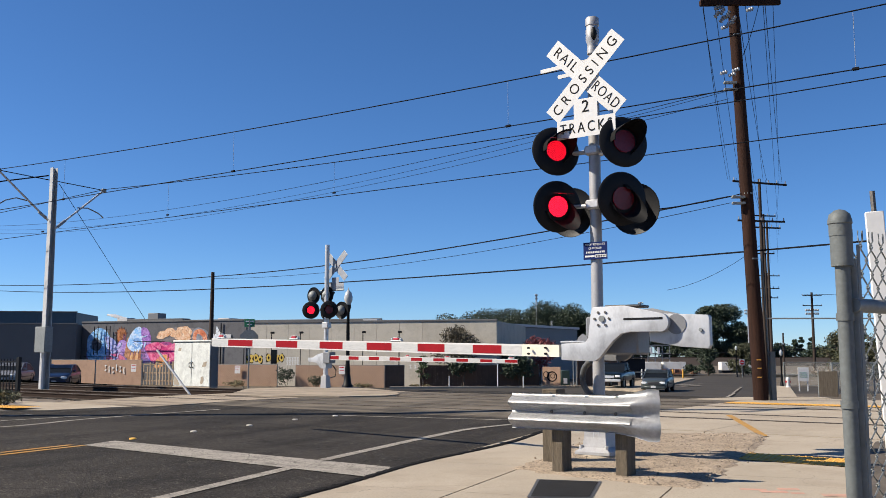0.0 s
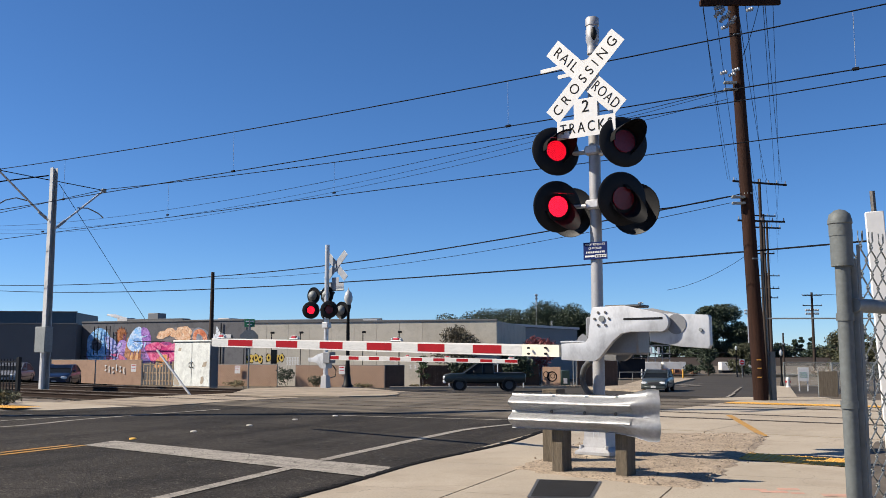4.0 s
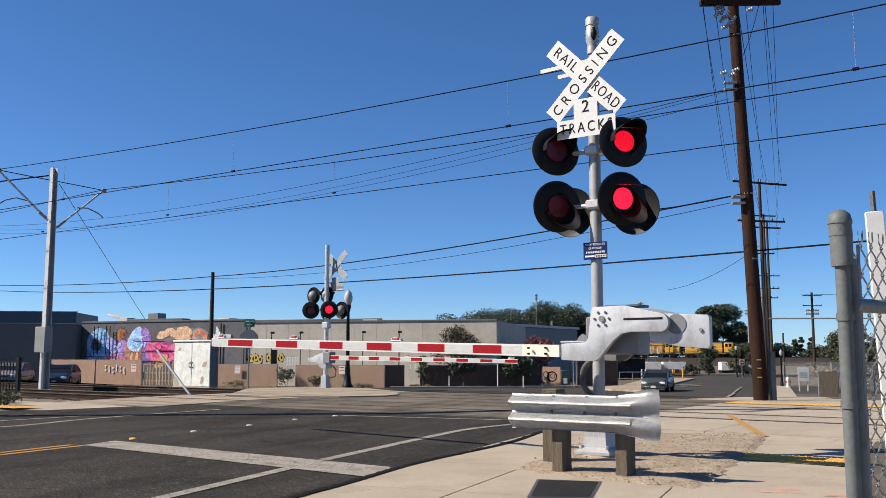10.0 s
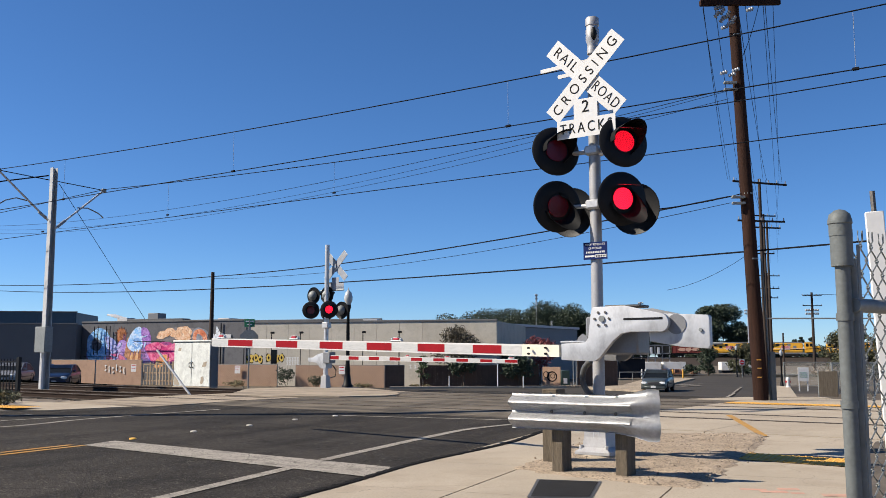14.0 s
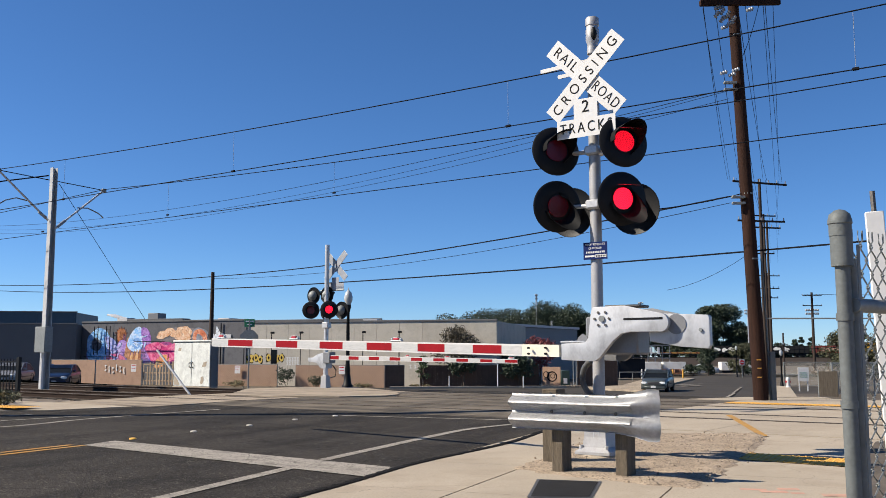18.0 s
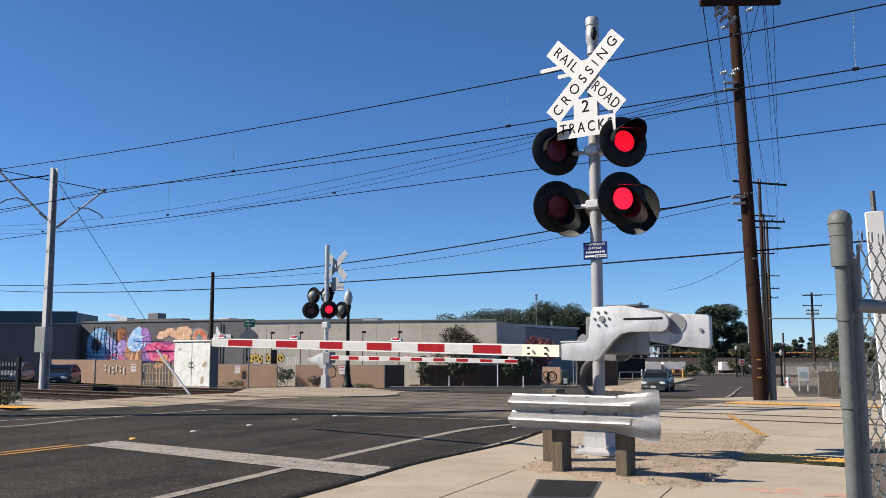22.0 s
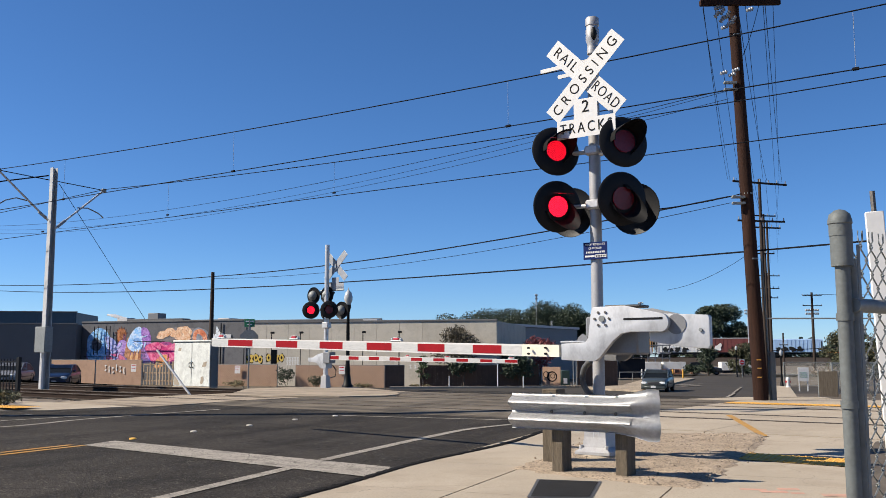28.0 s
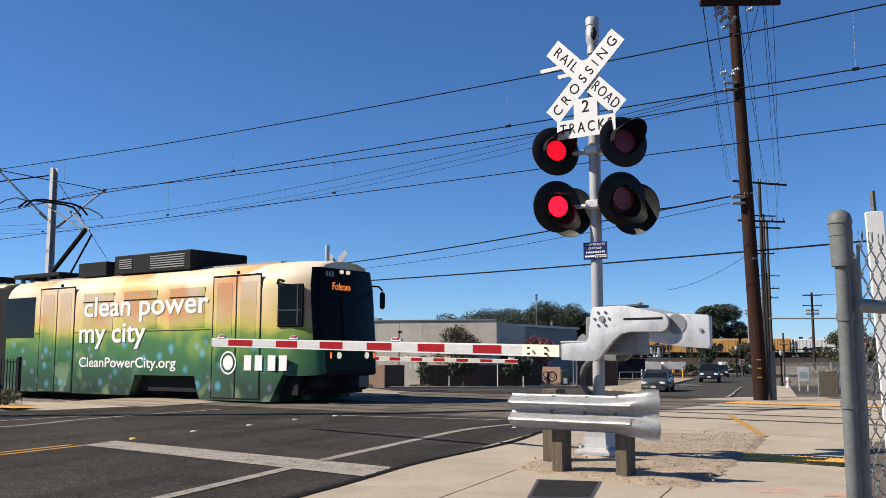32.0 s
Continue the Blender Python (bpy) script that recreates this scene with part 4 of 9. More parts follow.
# far pavements and islands
verge_mat = material("dark_verge", (0.1, 0.085, 0.07), 0.95, var=0.35, scale=0.4, fine=20, bump=0.5, dirt=(0.05, 0.045, 0.04), dirt_amount=0.7, coords="World")
poly_sheet("ground_fence_side", [(2.88, 6.58), (4.24, 9.57), (5.24, 11.49), (6.18, 12.11), (4.34, 6.58)], 0.014, verge_mat, "dark gravelly ground behind the near fence", "ground")
poly_sheet("pavement_far", [(-5.7, 24.7), (-2.64, 24.0), (-1.5, 24.5), (-1.18, 25.4), (-1.4, 27.8), (-2.9, 31.2), (-4.6, 31.5), (-6.2, 29.8)], 0.03, panel_pale, "pale concrete pavement beside the far signal", "pavement", thick=0.2)
poly_sheet("pavement_left", [cp(17.2, 12.85), cp(26, 12.85), cp(26, 10.6), cp(21.5, 8.6), cp(17.4, 11.0)], -0.032, concrete, "pale concrete pavement across the street", "pavement", thick=0.2)
poly_sheet("pavement_right", [cp(8.4, 22.4), cp(-4, 22.4), cp(-4, 24.4), cp(7.6, 24.6)], 0.005, concrete, "pale concrete pavement beyond the crossing", "pavement", thick=0.2)
sheet("pavement_path", seg(Vector((8.2, 24.3, 0)), Vector((26.4, 76, 0))), seg(Vector((9.7, 23.6, 0)), Vector((27.8, 75.6, 0))), 0.02, concrete, "narrow pale concrete path along the street", "pavement", steps=24, thick=0.15)
sheet("verge_right", seg(Vector((9.7, 23.6, 0)), Vector((22.4, 60, 0))), seg(Vector((20, 17, 0)), Vector((60, 58, 0))), -0.03, verge_mat, "bare dirt verge with litter", "ground", steps=14)
sheet("kerb_far", seg(Vector((-4, 70.4, 0)), Vector((9.5, 72, 0))), seg(Vector((-4, 71, 0)), Vector((9.5, 72.6, 0))), 0.1, concrete, "pale concrete kerb along the side street", "kerb", steps=8, thick=0.2)
poly_sheet("pavement_corner", [(10.5, 69), (13.2, 62.5), (14.5, 66), (27, 101), (22, 101), (14, 74)], 0.1, panel_pale, "pale concrete pavement along the far street", "pavement", thick=0.25)
sheet("kerb_junction", seg(Vector((27, 136.4, 0)), Vector((75, 131.5, 0))), seg(Vector((27, 138, 0)), Vector((75, 133, 0))), 0.12, concrete, "pale kerb at the far junction", "kerb", steps=8, thick=0.3)


# ---- sleepers ----
sleeper_mat = material("sleeper", (0.085, 0.07, 0.055), 0.9, var=0.4, scale=4, fine=40, bump=0.4, per_object=0.2)
bed = thing("sleepers", Matrix.Identity(4), "old dark timber sleepers half sunk in ballast", "sleeper", kind="structure")
me_sleeper = mesh_of("sleeper", bm_box(bmesh.new(), (0.23, 2.6, 0.18), bevel=0.01), sleeper_mat)
for v in (16.3, 20.2):
    for k in range(44):
        ob = new("sleeper", me_sleeper)
        ob.parent = bed
        ob.matrix_local = Matrix.Translation(cp(20.9 + 0.6 * k, v, -0.21)) @ pose(0, 0, 0, 0, 0, TURN + random.uniform(-1, 1))


# ---- poles and wires ----
def catenary_pole():
    t = thing("catenary_pole", pose(-13.52, 31.9, -0.25, 0, 0, TURN), "galvanized steel catenary pole with bracket arms between the tracks", "catenary pole")
    bm = bmesh.new()
    for y in (-0.115, 0.115):
        bm_box(bm, (0.24, 0.024, 7.8), (0, y, 3.9))
    bm_box(bm, (0.024, 0.206, 7.8), (-0.1, 0, 3.9))
    for v in bm.verts:
        f = 1 - 0.27 * v.co.z / 7.8
        v.co.x *= f
        v.co.y *= f
    part("shaft", bm, pole_grey, t, "tapered steel H-section shaft", smooth=20)
    part("base_plate", bm_box(bmesh.new(), (0.6, 0.6, 0.05), (0, 0, 0.025), bevel=0.01), galv_dull, t)
    part("junction_box", bm_box(bmesh.new(), (0.6, 0.3, 0.86), (0.34, -0.3, 1.85), bevel=0.02), galv_dull, t, "grey steel junction box")
    part("conduit", bm_rod(bmesh.new(), (0.26, -0.26, 0.1), (0.26, -0.26, 1.4), 0.045, seg=8), sign_white, t, "white plastic conduit")
    for s, zm in ((-1, 7.15), (1, 7.05)):
        zm += 0.25
        br = part("bracket", bm_rod(bmesh.new(), (0, s * 0.15, 5.95 - 0.25 * (s > 0)), (0.0, s * 2.0, zm), 0.035, seg=8), galv, t, "tubular bracket arm with insulators")
        part("tie_rod", bm_rod(bmesh.new(), (0, s * 0.15, 7.35), (0, s * 2.0, zm), 0.015, seg=6), wire_mat, br)
        part("insulator", bm_rod(bmesh.new(), (0, s * 0.22, 6.02 - 0.26 * (s > 0)), (0, s * 0.5, 6.2 - 0.19 * (s > 0)), 0.055, seg=8), insulator, br)
        part("end_fitting", bm_box(bmesh.new(), (0.12, 0.16, 0.12), (0, s * 2.0, zm), bevel=0.02), galv_dull, br)
        part("steady_arm", bm_path(bmesh.new(), [(0, s * 0.95, 6.52), (0.03, s * 1.35, 6.56), (0.08, s * 1.75, 6.42), (0.1, s * 1.95, 6.28)], 0.022, 6), galv_dull, br)
    part("top_strut", bm_rod(bmesh.new(), (0, -0.2, 7.5), (-0.1, -2.4, 6.9), 0.022, seg=8), wire_mat, t)


catenary_pole()


def wire(name, a, b, sag, r, mat, label, n=24):
    a, b = Vector(a), Vector(b)
    pts = [a.lerp(b, i / n) - Vector((0, 0, 4 * sag * (i / n) * (1 - i / n))) for i in range(n + 1)]
    return solid(name, bm_path(bmesh.new(), pts, r, 5), mat, label, "overhead wire", group="overhead wires")


def messenger(v, low, rise, umid, half):
    bm = bmesh.new()
    pts = []
    for i in range(60):
        u = -20 + 100 * i / 59
        k = (u - umid + half) / (2 * half)
        f = (k - math.floor(k)) * 2 - 1
        pts.append(cp(u, v, low + rise * f * f))
    return solid("messenger_wire", bm_path(bm, pts, 0.013, 5), wire_mat, "dark catenary messenger wire over the track", "overhead wire", group="overhead wires")


messenger(16.3, 6.76, 0.4, 9.2, 20.1)
messenger(20.2, 6.63, 0.42, 10.0, 19.3)
for v in (16.3, 20.2):
    wire("contact_wire", cp(-20, v, 5.79 if v < 18 else 5.69), cp(90, v, 5.79 if v < 18 else 5.74), 0.0, 0.012, wire_mat, "dark contact wire over the track")
    for u in (3.05, 9.8, 18.1, 25.6, 33, 41):
        m = 6.76 + 0.4 * ((u - 9.2) / 20.1) ** 2 if v < 18 else 6.63 + 0.42 * ((u - 10) / 19.3) ** 2
        if u < 29:
            wire("dropper", cp(u, v, m), cp(u, v, 5.74), 0.0, 0.004, wire_light, "thin dropper between catenary wires", 1)
        bm = bm_rod(bmesh.new(), cp(u - 0.05, v, 5.8), cp(u + 0.05, v, 5.8), 0.03, seg=6)
        solid("wire_clip", bm, wire_mat, "small dark clip on the contact wire", "wire clip", group="wire clips")


def pole_shaft(bm, p, top, r0, r1, seg_=14):
    rows = 16
    p, top = Vector(p), Vector(top)
    pts = []
    for i in range(rows + 1):
        f = i / rows
        c = p.lerp(top, f)
        r = r0 + (r1 - r0) * f
        pts.append([bm.verts.new(c + Vector((math.cos(2 * math.pi * k / seg_), math.sin(2 * math.pi * k / seg_), 0)) * r * (1 + 0.03 * noise.noise(c * 0.9 + Vector((k, 0, 0))))) for k in range(seg_)])
    for a, b in zip(pts, pts[1:]):
        for k in range(seg_):
            bm.faces.new((a[k], a[(k + 1) % seg_], b[(k + 1) % seg_], b[k]))
    bm.faces.new(pts[-1])
    return bm


def big_pole():
    t = thing("utility_pole", Matrix.Translation((7.58, 22.45, -0.02)), "tall brown creosoted timber utility pole, slightly leaning", "utility pole", group="utility poles")
    lean = Vector((-0.36, 0.0, 10.6))
    part("shaft", pole_shaft(bmesh.new(), (0, 0, -0.2), lean, 0.178, 0.128), pole_wood, t)
    for z in (9.75,):
        c = lean * (z / 10.6)
        part("crossarm", bm_box(bmesh.new(), (2.1, 0.11, 0.14), (c.x + 0.1, c.y - 0.24, z), turn=Euler((0, radians(-4), radians(8))).to_matrix(), bevel=0.01), pole_wood, t, "timber crossarm")
    for dx, z in ((-0.42, 9.6), (-0.3, 9.35), (-0.2, 9.2), (-0.35, 9.1), (-0.45, 7.95), (-0.25, 7.9), (-0.15, 8.02), (0.3, 9.55)):
        c = lean * (z / 10.6)
        ins = part("insulator", bm_lathe(bmesh.new(), [(0.02, -0.09), (0.05, -0.07), (0.03, -0.03), (0.055, 0.0), (0.03, 0.03), (0.055, 0.06), (0.02, 0.1)], 8, Matrix.Translation((c.x + dx, c.y - 0.3, z)) @ Matrix.Rotation(radians(70), 4, "Y")), insulator, t, "grey porcelain insulator")
    for dx, z in ((-0.5, 9.62), (-0.38, 9.5), (-0.25, 9.42), (-0.12, 9.3), (-0.52, 9.42), (-0.4, 9.3)):
        c = lean * (z / 10.6)
        part("insulator", bm_lathe(bmesh.new(), [(0.02, -0.1), (0.06, -0.07), (0.03, -0.03), (0.06, 0.0), (0.03, 0.03), (0.06, 0.06), (0.02, 0.1)], 8, Matrix.Translation((c.x + dx, c.y - 0.32, z)) @ Matrix.Rotation(radians(35), 4, "Y")), insulator, t, "grey porcelain insulator")
    for z in (7.75, 7.58, 4.9, 4.75):
        c = lean * (z / 10.6)
        part("cable_bracket", bm_box(bmesh.new(), (0.32, 0.1, 0.06), (c.x - 0.25, c.y - 0.12, z), bevel=0.01), galv_dull, t)
    for z in (5.0, 9.0, 3.4):
        c = lean * (z / 10.6)
        part("band", bm_lathe(bmesh.new(), [(0.15, -0.02), (0.18 - 0.005 * z, -0.02), (0.18 - 0.005 * z, 0.02), (0.15, 0.02)], 14, Matrix.Translation((c.x, c.y, z))), galv_dull, t)
    part("meter_cabinet", bm_box(bmesh.new(), (0.12, 0.2, 1.15), (0.27, -0.02, 0.6), bevel=0.012), post_galv, t, "narrow grey steel meter cabinet")
    part("riser", bm_rod(bmesh.new(), (0.2, -0.02, 1.1), (0.12, -0.02, 3.4), 0.025, seg=8), post_galv, t, "grey cable riser")
    for z in (0.98, 0.78, 0.57):
        part("reflector", bm_box(bmesh.new(), (0.1, 0.012, 0.028), (-0.1, -0.222, z)), tactile_mat, t, "yellow reflector strip")


big_pole()


def line_pole(x, y, top_z, arms, r=0.14, label="thin dark timber utility pole with crossarms"):
    g = gz(x, y)
    t = thing("utility_pole", Matrix.Translation((x, y, g)), label, "utility pole", group="utility poles")
    h = top_z - g
    part("shaft", bm_rod(bmesh.new(), (0, 0, -0.3), (0, 0, h), r * 1.2, r * 0.8, 10), far_pole_wood, t)
    for z, w, turn in arms:
        arm = part("crossarm", bm_box(bmesh.new(), (w, 0.1, 0.12), (0, -0.12, z - g), turn=Euler((0, 0, radians(turn))).to_matrix()), far_pole_wood, t)
        n = max(2, int(w / 0.7))
        for k in range(n + 1):
            dx = (k / n - 0.5) * w * 0.96
            c, s = math.cos(radians(turn)), math.sin(radians(turn))
            part("insulator", bm_rod(bmesh.new(), (dx * c, dx * s - 0.12, z - g + 0.06), (dx * c, dx * s - 0.12, z - g + 0.26), 0.05, 0.03, 6), insulator, arm)
    return t


line_pole(21.0, 61, 12.75, [(12.45, 4.3, 20), (9.9, 3.4, 12)], 0.12)
line_pole(33.0, 95, 15.6, [(15.4, 2.6, 10), (11.5, 2.0, 10)], 0.13)
line_pole(41.2, 118, 11.6, [(11.2, 3.2, 10), (9.6, 3.0, 10), (8.4, 2.6, 10)], 0.15)
line_pole(26.3, 75, 12.0, [(11.4, 2.4, 15)], 0.1)
line_pole(55.4, 140, 10.6, [(10.1, 3.0, 5), (8.6, 3.0, 4)], 0.2)
line_pole(46.5, 128, 4.2, [(2.6, 1.2, 5)], 0.13)
line_pole(-10.9, 44, 5.0, [], 0.1, "thin dark timber service pole")
# Stands out of view on the left, added for its shadow across the street.
line_pole(-10.6, 17.0, 15.2, [(14.4, 2.4, 40)], 0.21, "unseen tall timber pole added to cast a long shadow")

W = "dark overhead utility cable"
wire("cable", (-28.8, 60, 9.46), (7.05, 22.4, 7.6), 0.75, 0.009, wire_mat, W)
wire("cable", (-28.8, 60, 9.2), (7.05, 22.4, 7.55), 0.95, 0.007, wire_mat, W)
wire("cable", (-28.8, 60, 8.95), (7.05, 22.4, 7.35), 0.9, 0.007, wire_mat, W)
wire("cable", (-10.85, 44, 4.8), (6.99, 22.4, 4.91), 0.28, 0.02, wire_mat, W)
wire("cable", (-28.6, 60, 5.6), (-10.85, 44, 4.8), 0.15, 0.02, wire_mat, W)
wire("cable", (-10.85, 44, 4.7), (6.99, 22.4, 4.75), 0.45, 0.008, wire_mat, W)
wire("cable", (-34.2, 70, 5.98), (10.0, 20, 3.59), 0.55, 0.022, wire_mat, W)
for i, (p, q) in enumerate((((6.45, 22.3, 9.75), (18.7, 60.3, 12.6)), ((6.75, 22.3, 9.7), (19.6, 60.6, 12.6)), ((7.3, 22.3, 9.8), (21.5, 61, 12.65)), ((8.1, 22.6, 9.9), (22.8, 61.8, 12.7)), ((7.25, 22.4, 8.4), (21.0, 61, 10.6)))):
    wire("power_line", p, q, 0.5, 0.009, wire_mat, "thin power line along the pole row")
for dx in (-1.6, -0.5, 0.6, 1.6):
    wire("power_line", (20.9 + dx, 61 + dx * 0.36, 12.7), (33.2 + dx * 0.7, 95, 15.6), 0.5, 0.01, wire_mat, "thin power line along the pole row")
    wire("power_line", (33.2 + dx * 0.7, 95, 15.6), (41 + dx, 118, 12.9), 0.8, 0.012, wire_mat, "thin power line along the pole row")
    wire("power_line", (55.4 + dx, 140, 10.3), (120, 100 + dx * 3, 14), 2.0, 0.015, wire_mat, "thin power line beyond the verge")
for p, q in (((8.1, 22.6, 9.9), (12.1, 8.0, 15.0)), ((8.35, 22.6, 9.9), (12.9, 8.0, 15.5)), ((7.3, 22.4, 9.85), (10.0, 8.0, 15.0)), ((6.7, 22.4, 9.75), (6.6, 12.0, 12.0))):
    wire("power_line", p, q, 0.3, 0.008, wire_mat, "thin power line overhead")
for p, q in (((7.54, 22.4, 9.75), (21.25, 61, 12.71)), ((7.98, 22.4, 9.88), (34.5, 95, 13.44)), ((8.23, 22.4, 9.88), (22.33, 61, 12.71)), ((7.91, 22.4, 9.88), (7.43, 22.4, 8.45)), ((6.42, 22.2, 9.57), (19.07, 61, 12.64))):
    wire("power_line", p, q, 0.12, 0.008, wire_mat, "thin power line along the pole row")
wire("span_wire", (20.9, 61, 3.5), (34, 58, 3.4), 0.0, 0.05, galv_dull, "grey span pipe beside the pole row", 2)
wire("guy_wire", (-13.78, 33, 7.19), (-15.3, 48, 2.92), 0.0, 0.011, wire_mat, "thin guy wire behind the catenary pole", 2)
wire("cable", (18.05, 75, 6.35), (20.9, 61, 8.3), 0.5, 0.016, wire_mat, W)
wire("cable", (5.24, 22.4, 4.6), (7.36, 22.4, 5.0), 0.04, 0.012, wire_mat, W)
wire("cable", (27, 128, 1.2), (80, 120, 4.4), 0.5, 0.05, wire_mat, W)


# ---- far signal, lamps and cabinets ----
def far_signal():
    t = thing("crossing_signal", pose(-3.82, 30.6, -0.1, 0, 0, TURN), "silver crossing signal on the far side, lights flashing and gate lowered", "crossing signal", group="crossing signals")
    part("mast", bm_rod(bmesh.new(), (0, 0, 0.2), (0, 0, 4.8), 0.075, 0.075, 14), galv, t, "silver steel mast")
    base = part("mast_base", bm_lathe(bmesh.new(), [(0.3, -0.02), (0.3, 0.04), (0.17, 0.09), (0.14, 0.5), (0.09, 0.53)], 4, Matrix.Rotation(radians(45), 4, "Z")), alum, t, "silver cast mast base", smooth=None)
    cb = crossbuck(t, 0.24, 0.16, 4.1, back=True)
    out = [(-0.15, 0.2), (0.15, 0.2), (0.15, 0.01), (0.37, 0.01), (0.37, -0.2), (-0.37, -0.2), (-0.37, 0.01), (-0.15, 0.01)]
    part("tracks_plate", bm_plate(bmesh.new(), out, 0.004, Matrix.Translation((0.24, 0.14, 3.52))), sign_back, t, "bare aluminium back of a plate", smooth=None)
    for z in (3.3, 2.67):
        part("light_arm", bm_rod(bmesh.new(), (-0.45, 0.16, z), (0.6, 0.16, z), 0.025, seg=8), galv_dull, t)
    for x, side in ((-0.49, 0), (0.31, 1)):
        unit, sh = disc_light("flashing_light", t, x, -0.22, 2.65, 38, 0, True)
        (shutters_right if side else shutters_left).append((sh, 87))
    for x, y, z in ((-0.66, 0.1, 3.15), (-0.06, 0.1, 3.15), (0.54, 0.15, 2.63), (-0.1, 0.15, 2.6)):
        u, _ = disc_light("rear_light", t, x, y, z, 180, 0, False)
        part("housing", bm_ball(bmesh.new(), (0, 0.05, 0), 0.16, (1, 0.9, 1), 12, 8), galv_dull, u, "grey domed housing")
    part("relay_box", bm_box(bmesh.new(), (0.25, 0.2, 0.2), (0.1, -0.1, 2.15), bevel=0.02), galv, t)
    out = [(-0.3, 0.98), (-0.15, 0.8), (0.1, 0.8), (0.1, 1.25), (-0.1, 1.3), (-0.3, 1.25), (-0.5, 1.15), (-0.7, 1.15), (-0.7, 1.02)]
    part("side_plate", bm_plate(bmesh.new(), out, 0.3, Matrix.Translation((0, -0.1, -0.05)), bevel=0.01), silver, t, "silver gate support casting", smooth=30)
    part("mechanism_box", bm_box(bmesh.new(), (0.3, 0.3, 0.36), (0.15, 0.0, 1.1), bevel=0.02), shade_grey, t)
    gate_arm(t, 0.25, -0.1, 1.1, 7.3, 1.0, 0.15, 0.12, [i / 17 for i in range(18)], (0.45, 0.66, 0.97), "red and white striped gate arm, lowered over the far lane", False)
    part("cable_conduit", bm_path(bmesh.new(), [(0.3, 0, 0.85), (0.45, 0, 0.7), (0.42, 0, 0.5), (0.2, 0, 0.45)], 0.02, 6), black_paint, t)


far_signal()


def street_lamp(x, y, top, name="street_lamp"):
    g = gz(x, y)
    t = thing("street_lamp", Matrix.Translation((x, y, g)), "dark fluted street lamp with an acorn glass globe", "street lamp", group="street lamps")
    h = top - g
    part("base", bm_lathe(bmesh.new(), [(0.19, 0), (0.19, 0.06), (0.14, 0.12), (0.11, 0.35), (0.08, 0.5), (0.1, 0.54), (0.07, 0.8)], 12), black_paint, t)
    part("post", bm_lathe(bmesh.new(), [(0.07, 0.78), (0.05, h - 0.85), (0.07, h - 0.82), (0.07, h - 0.76), (0.1, h - 0.7), (0.09, h - 0.6)], 10), black_paint, t)
    part("globe", bm_lathe(bmesh.new(), [(0.08, h - 0.6), (0.14, h - 0.45), (0.15, h - 0.34), (0.1, h - 0.17), (0.05, h - 0.13), (0.02, h - 0.06), (0.0001, h)], 12), material("frosted_globe", (0.4, 0.42, 0.43), 0.15, var=0.1), t, "clear prismatic glass globe")
    return t


street_lamp(-3.25, 32.0, 3.4)
street_lamp(27.0, 75, 1.7)
street_lamp(35.0, 112, 2.4)


def cabinet():
    t = thing("signal_cabinet", pose(-9.25, 34.3, -0.16, 0, 0, TURN), "whitewashed double-door signal cabinet with rusty stains", "cabinet")
    cab_mat = material("cabinet_white", (0.58, 0.6, 0.57), 0.7, var=0.18, scale=1.6, fine=20, bump=0.04, dirt=(0.3, 0.31, 0.3), dirt_amount=0.7)
    side_mat = material("cabinet_grey", (0.1, 0.105, 0.11), 0.6, var=0.12, scale=1.3, fine=30, bump=0.05)
    part("body", bm_box(bmesh.new(), (2.0, 0.3, 1.66), (0.14, 0.15, 0.9), bevel=0.01), side_mat, t)
    for s in (-1, 1):
        d = part("door", bm_box(bmesh.new(), (0.97, 0.03, 1.56), (0.14 + s * 0.495, -0.015, 0.91), bevel=0.008), cab_mat, t, "stained white steel door")
        part("handle", bm_path(bmesh.new(), [(0.14 + s * 0.06, -0.03, 0.98), (0.14 + s * 0.08, -0.08, 0.96), (0.14 + s * 0.07, -0.08, 0.82), (0.14 + s * 0.06, -0.03, 0.8)], 0.02, 6), bolt_mat, d)
    part("roof", bm_box(bmesh.new(), (2.1, 0.4, 0.06), (0.14, 0.15, 1.76), bevel=0.012), cab_mat, t)
    for x, z, out in ((-0.8, 0.16, [(0, 0), (0.3, 0), (0.24, 0.12), (0.1, 0.34), (0, 0.36)]), (0.62, 0.2, [(0, 0.04), (0.12, 0), (0.2, 0.14), (0.18, 0.3), (0.06, 0.26)]), (0.7, 0.82, [(0, 0), (0.22, 0.02), (0.26, 0.2), (0.08, 0.16)]), (-0.62, 1.4, [(0, 0), (0.16, 0), (0.18, 0.12), (0.02, 0.1)])):
        part("bare_patch", bm_plate(bmesh.new(), [(x + p, z + q) for p, q in out], 0.003, Matrix.Translation((0, -0.034, 0))), concrete, t, "grey patch where the whitewash has worn off", smooth=None)
    part("plinth", bm_box(bmesh.new(), (2.05, 0.4, 0.12), (0.14, 0.15, 0.06), bevel=0.01), concrete, t)
    t2 = thing("signal_cabinet", pose(-9.2, 36.0, -0.2, 0, 0, TURN), "small grey signal cabinet with a pale lid", "cabinet")
    part("body", bm_box(bmesh.new(), (0.5, 0.5, 1.6), (0, 0.3, 0.8), bevel=0.01), side_mat, t2)
    part("roof", bm_box(bmesh.new(), (0.6, 0.6, 0.08), (0.0, 0.3, 1.64), bevel=0.02), side_mat, t2)


cabinet()
bm = bm_rod(bmesh.new(), (-8.05, 26.4, 1.22), (-6.95, 26.0, -0.05), 0.032, seg=8)
bar = solid("raised_bar", bm, sign_white, "white painted bar leaning beside the cabinet", "barrier bar")


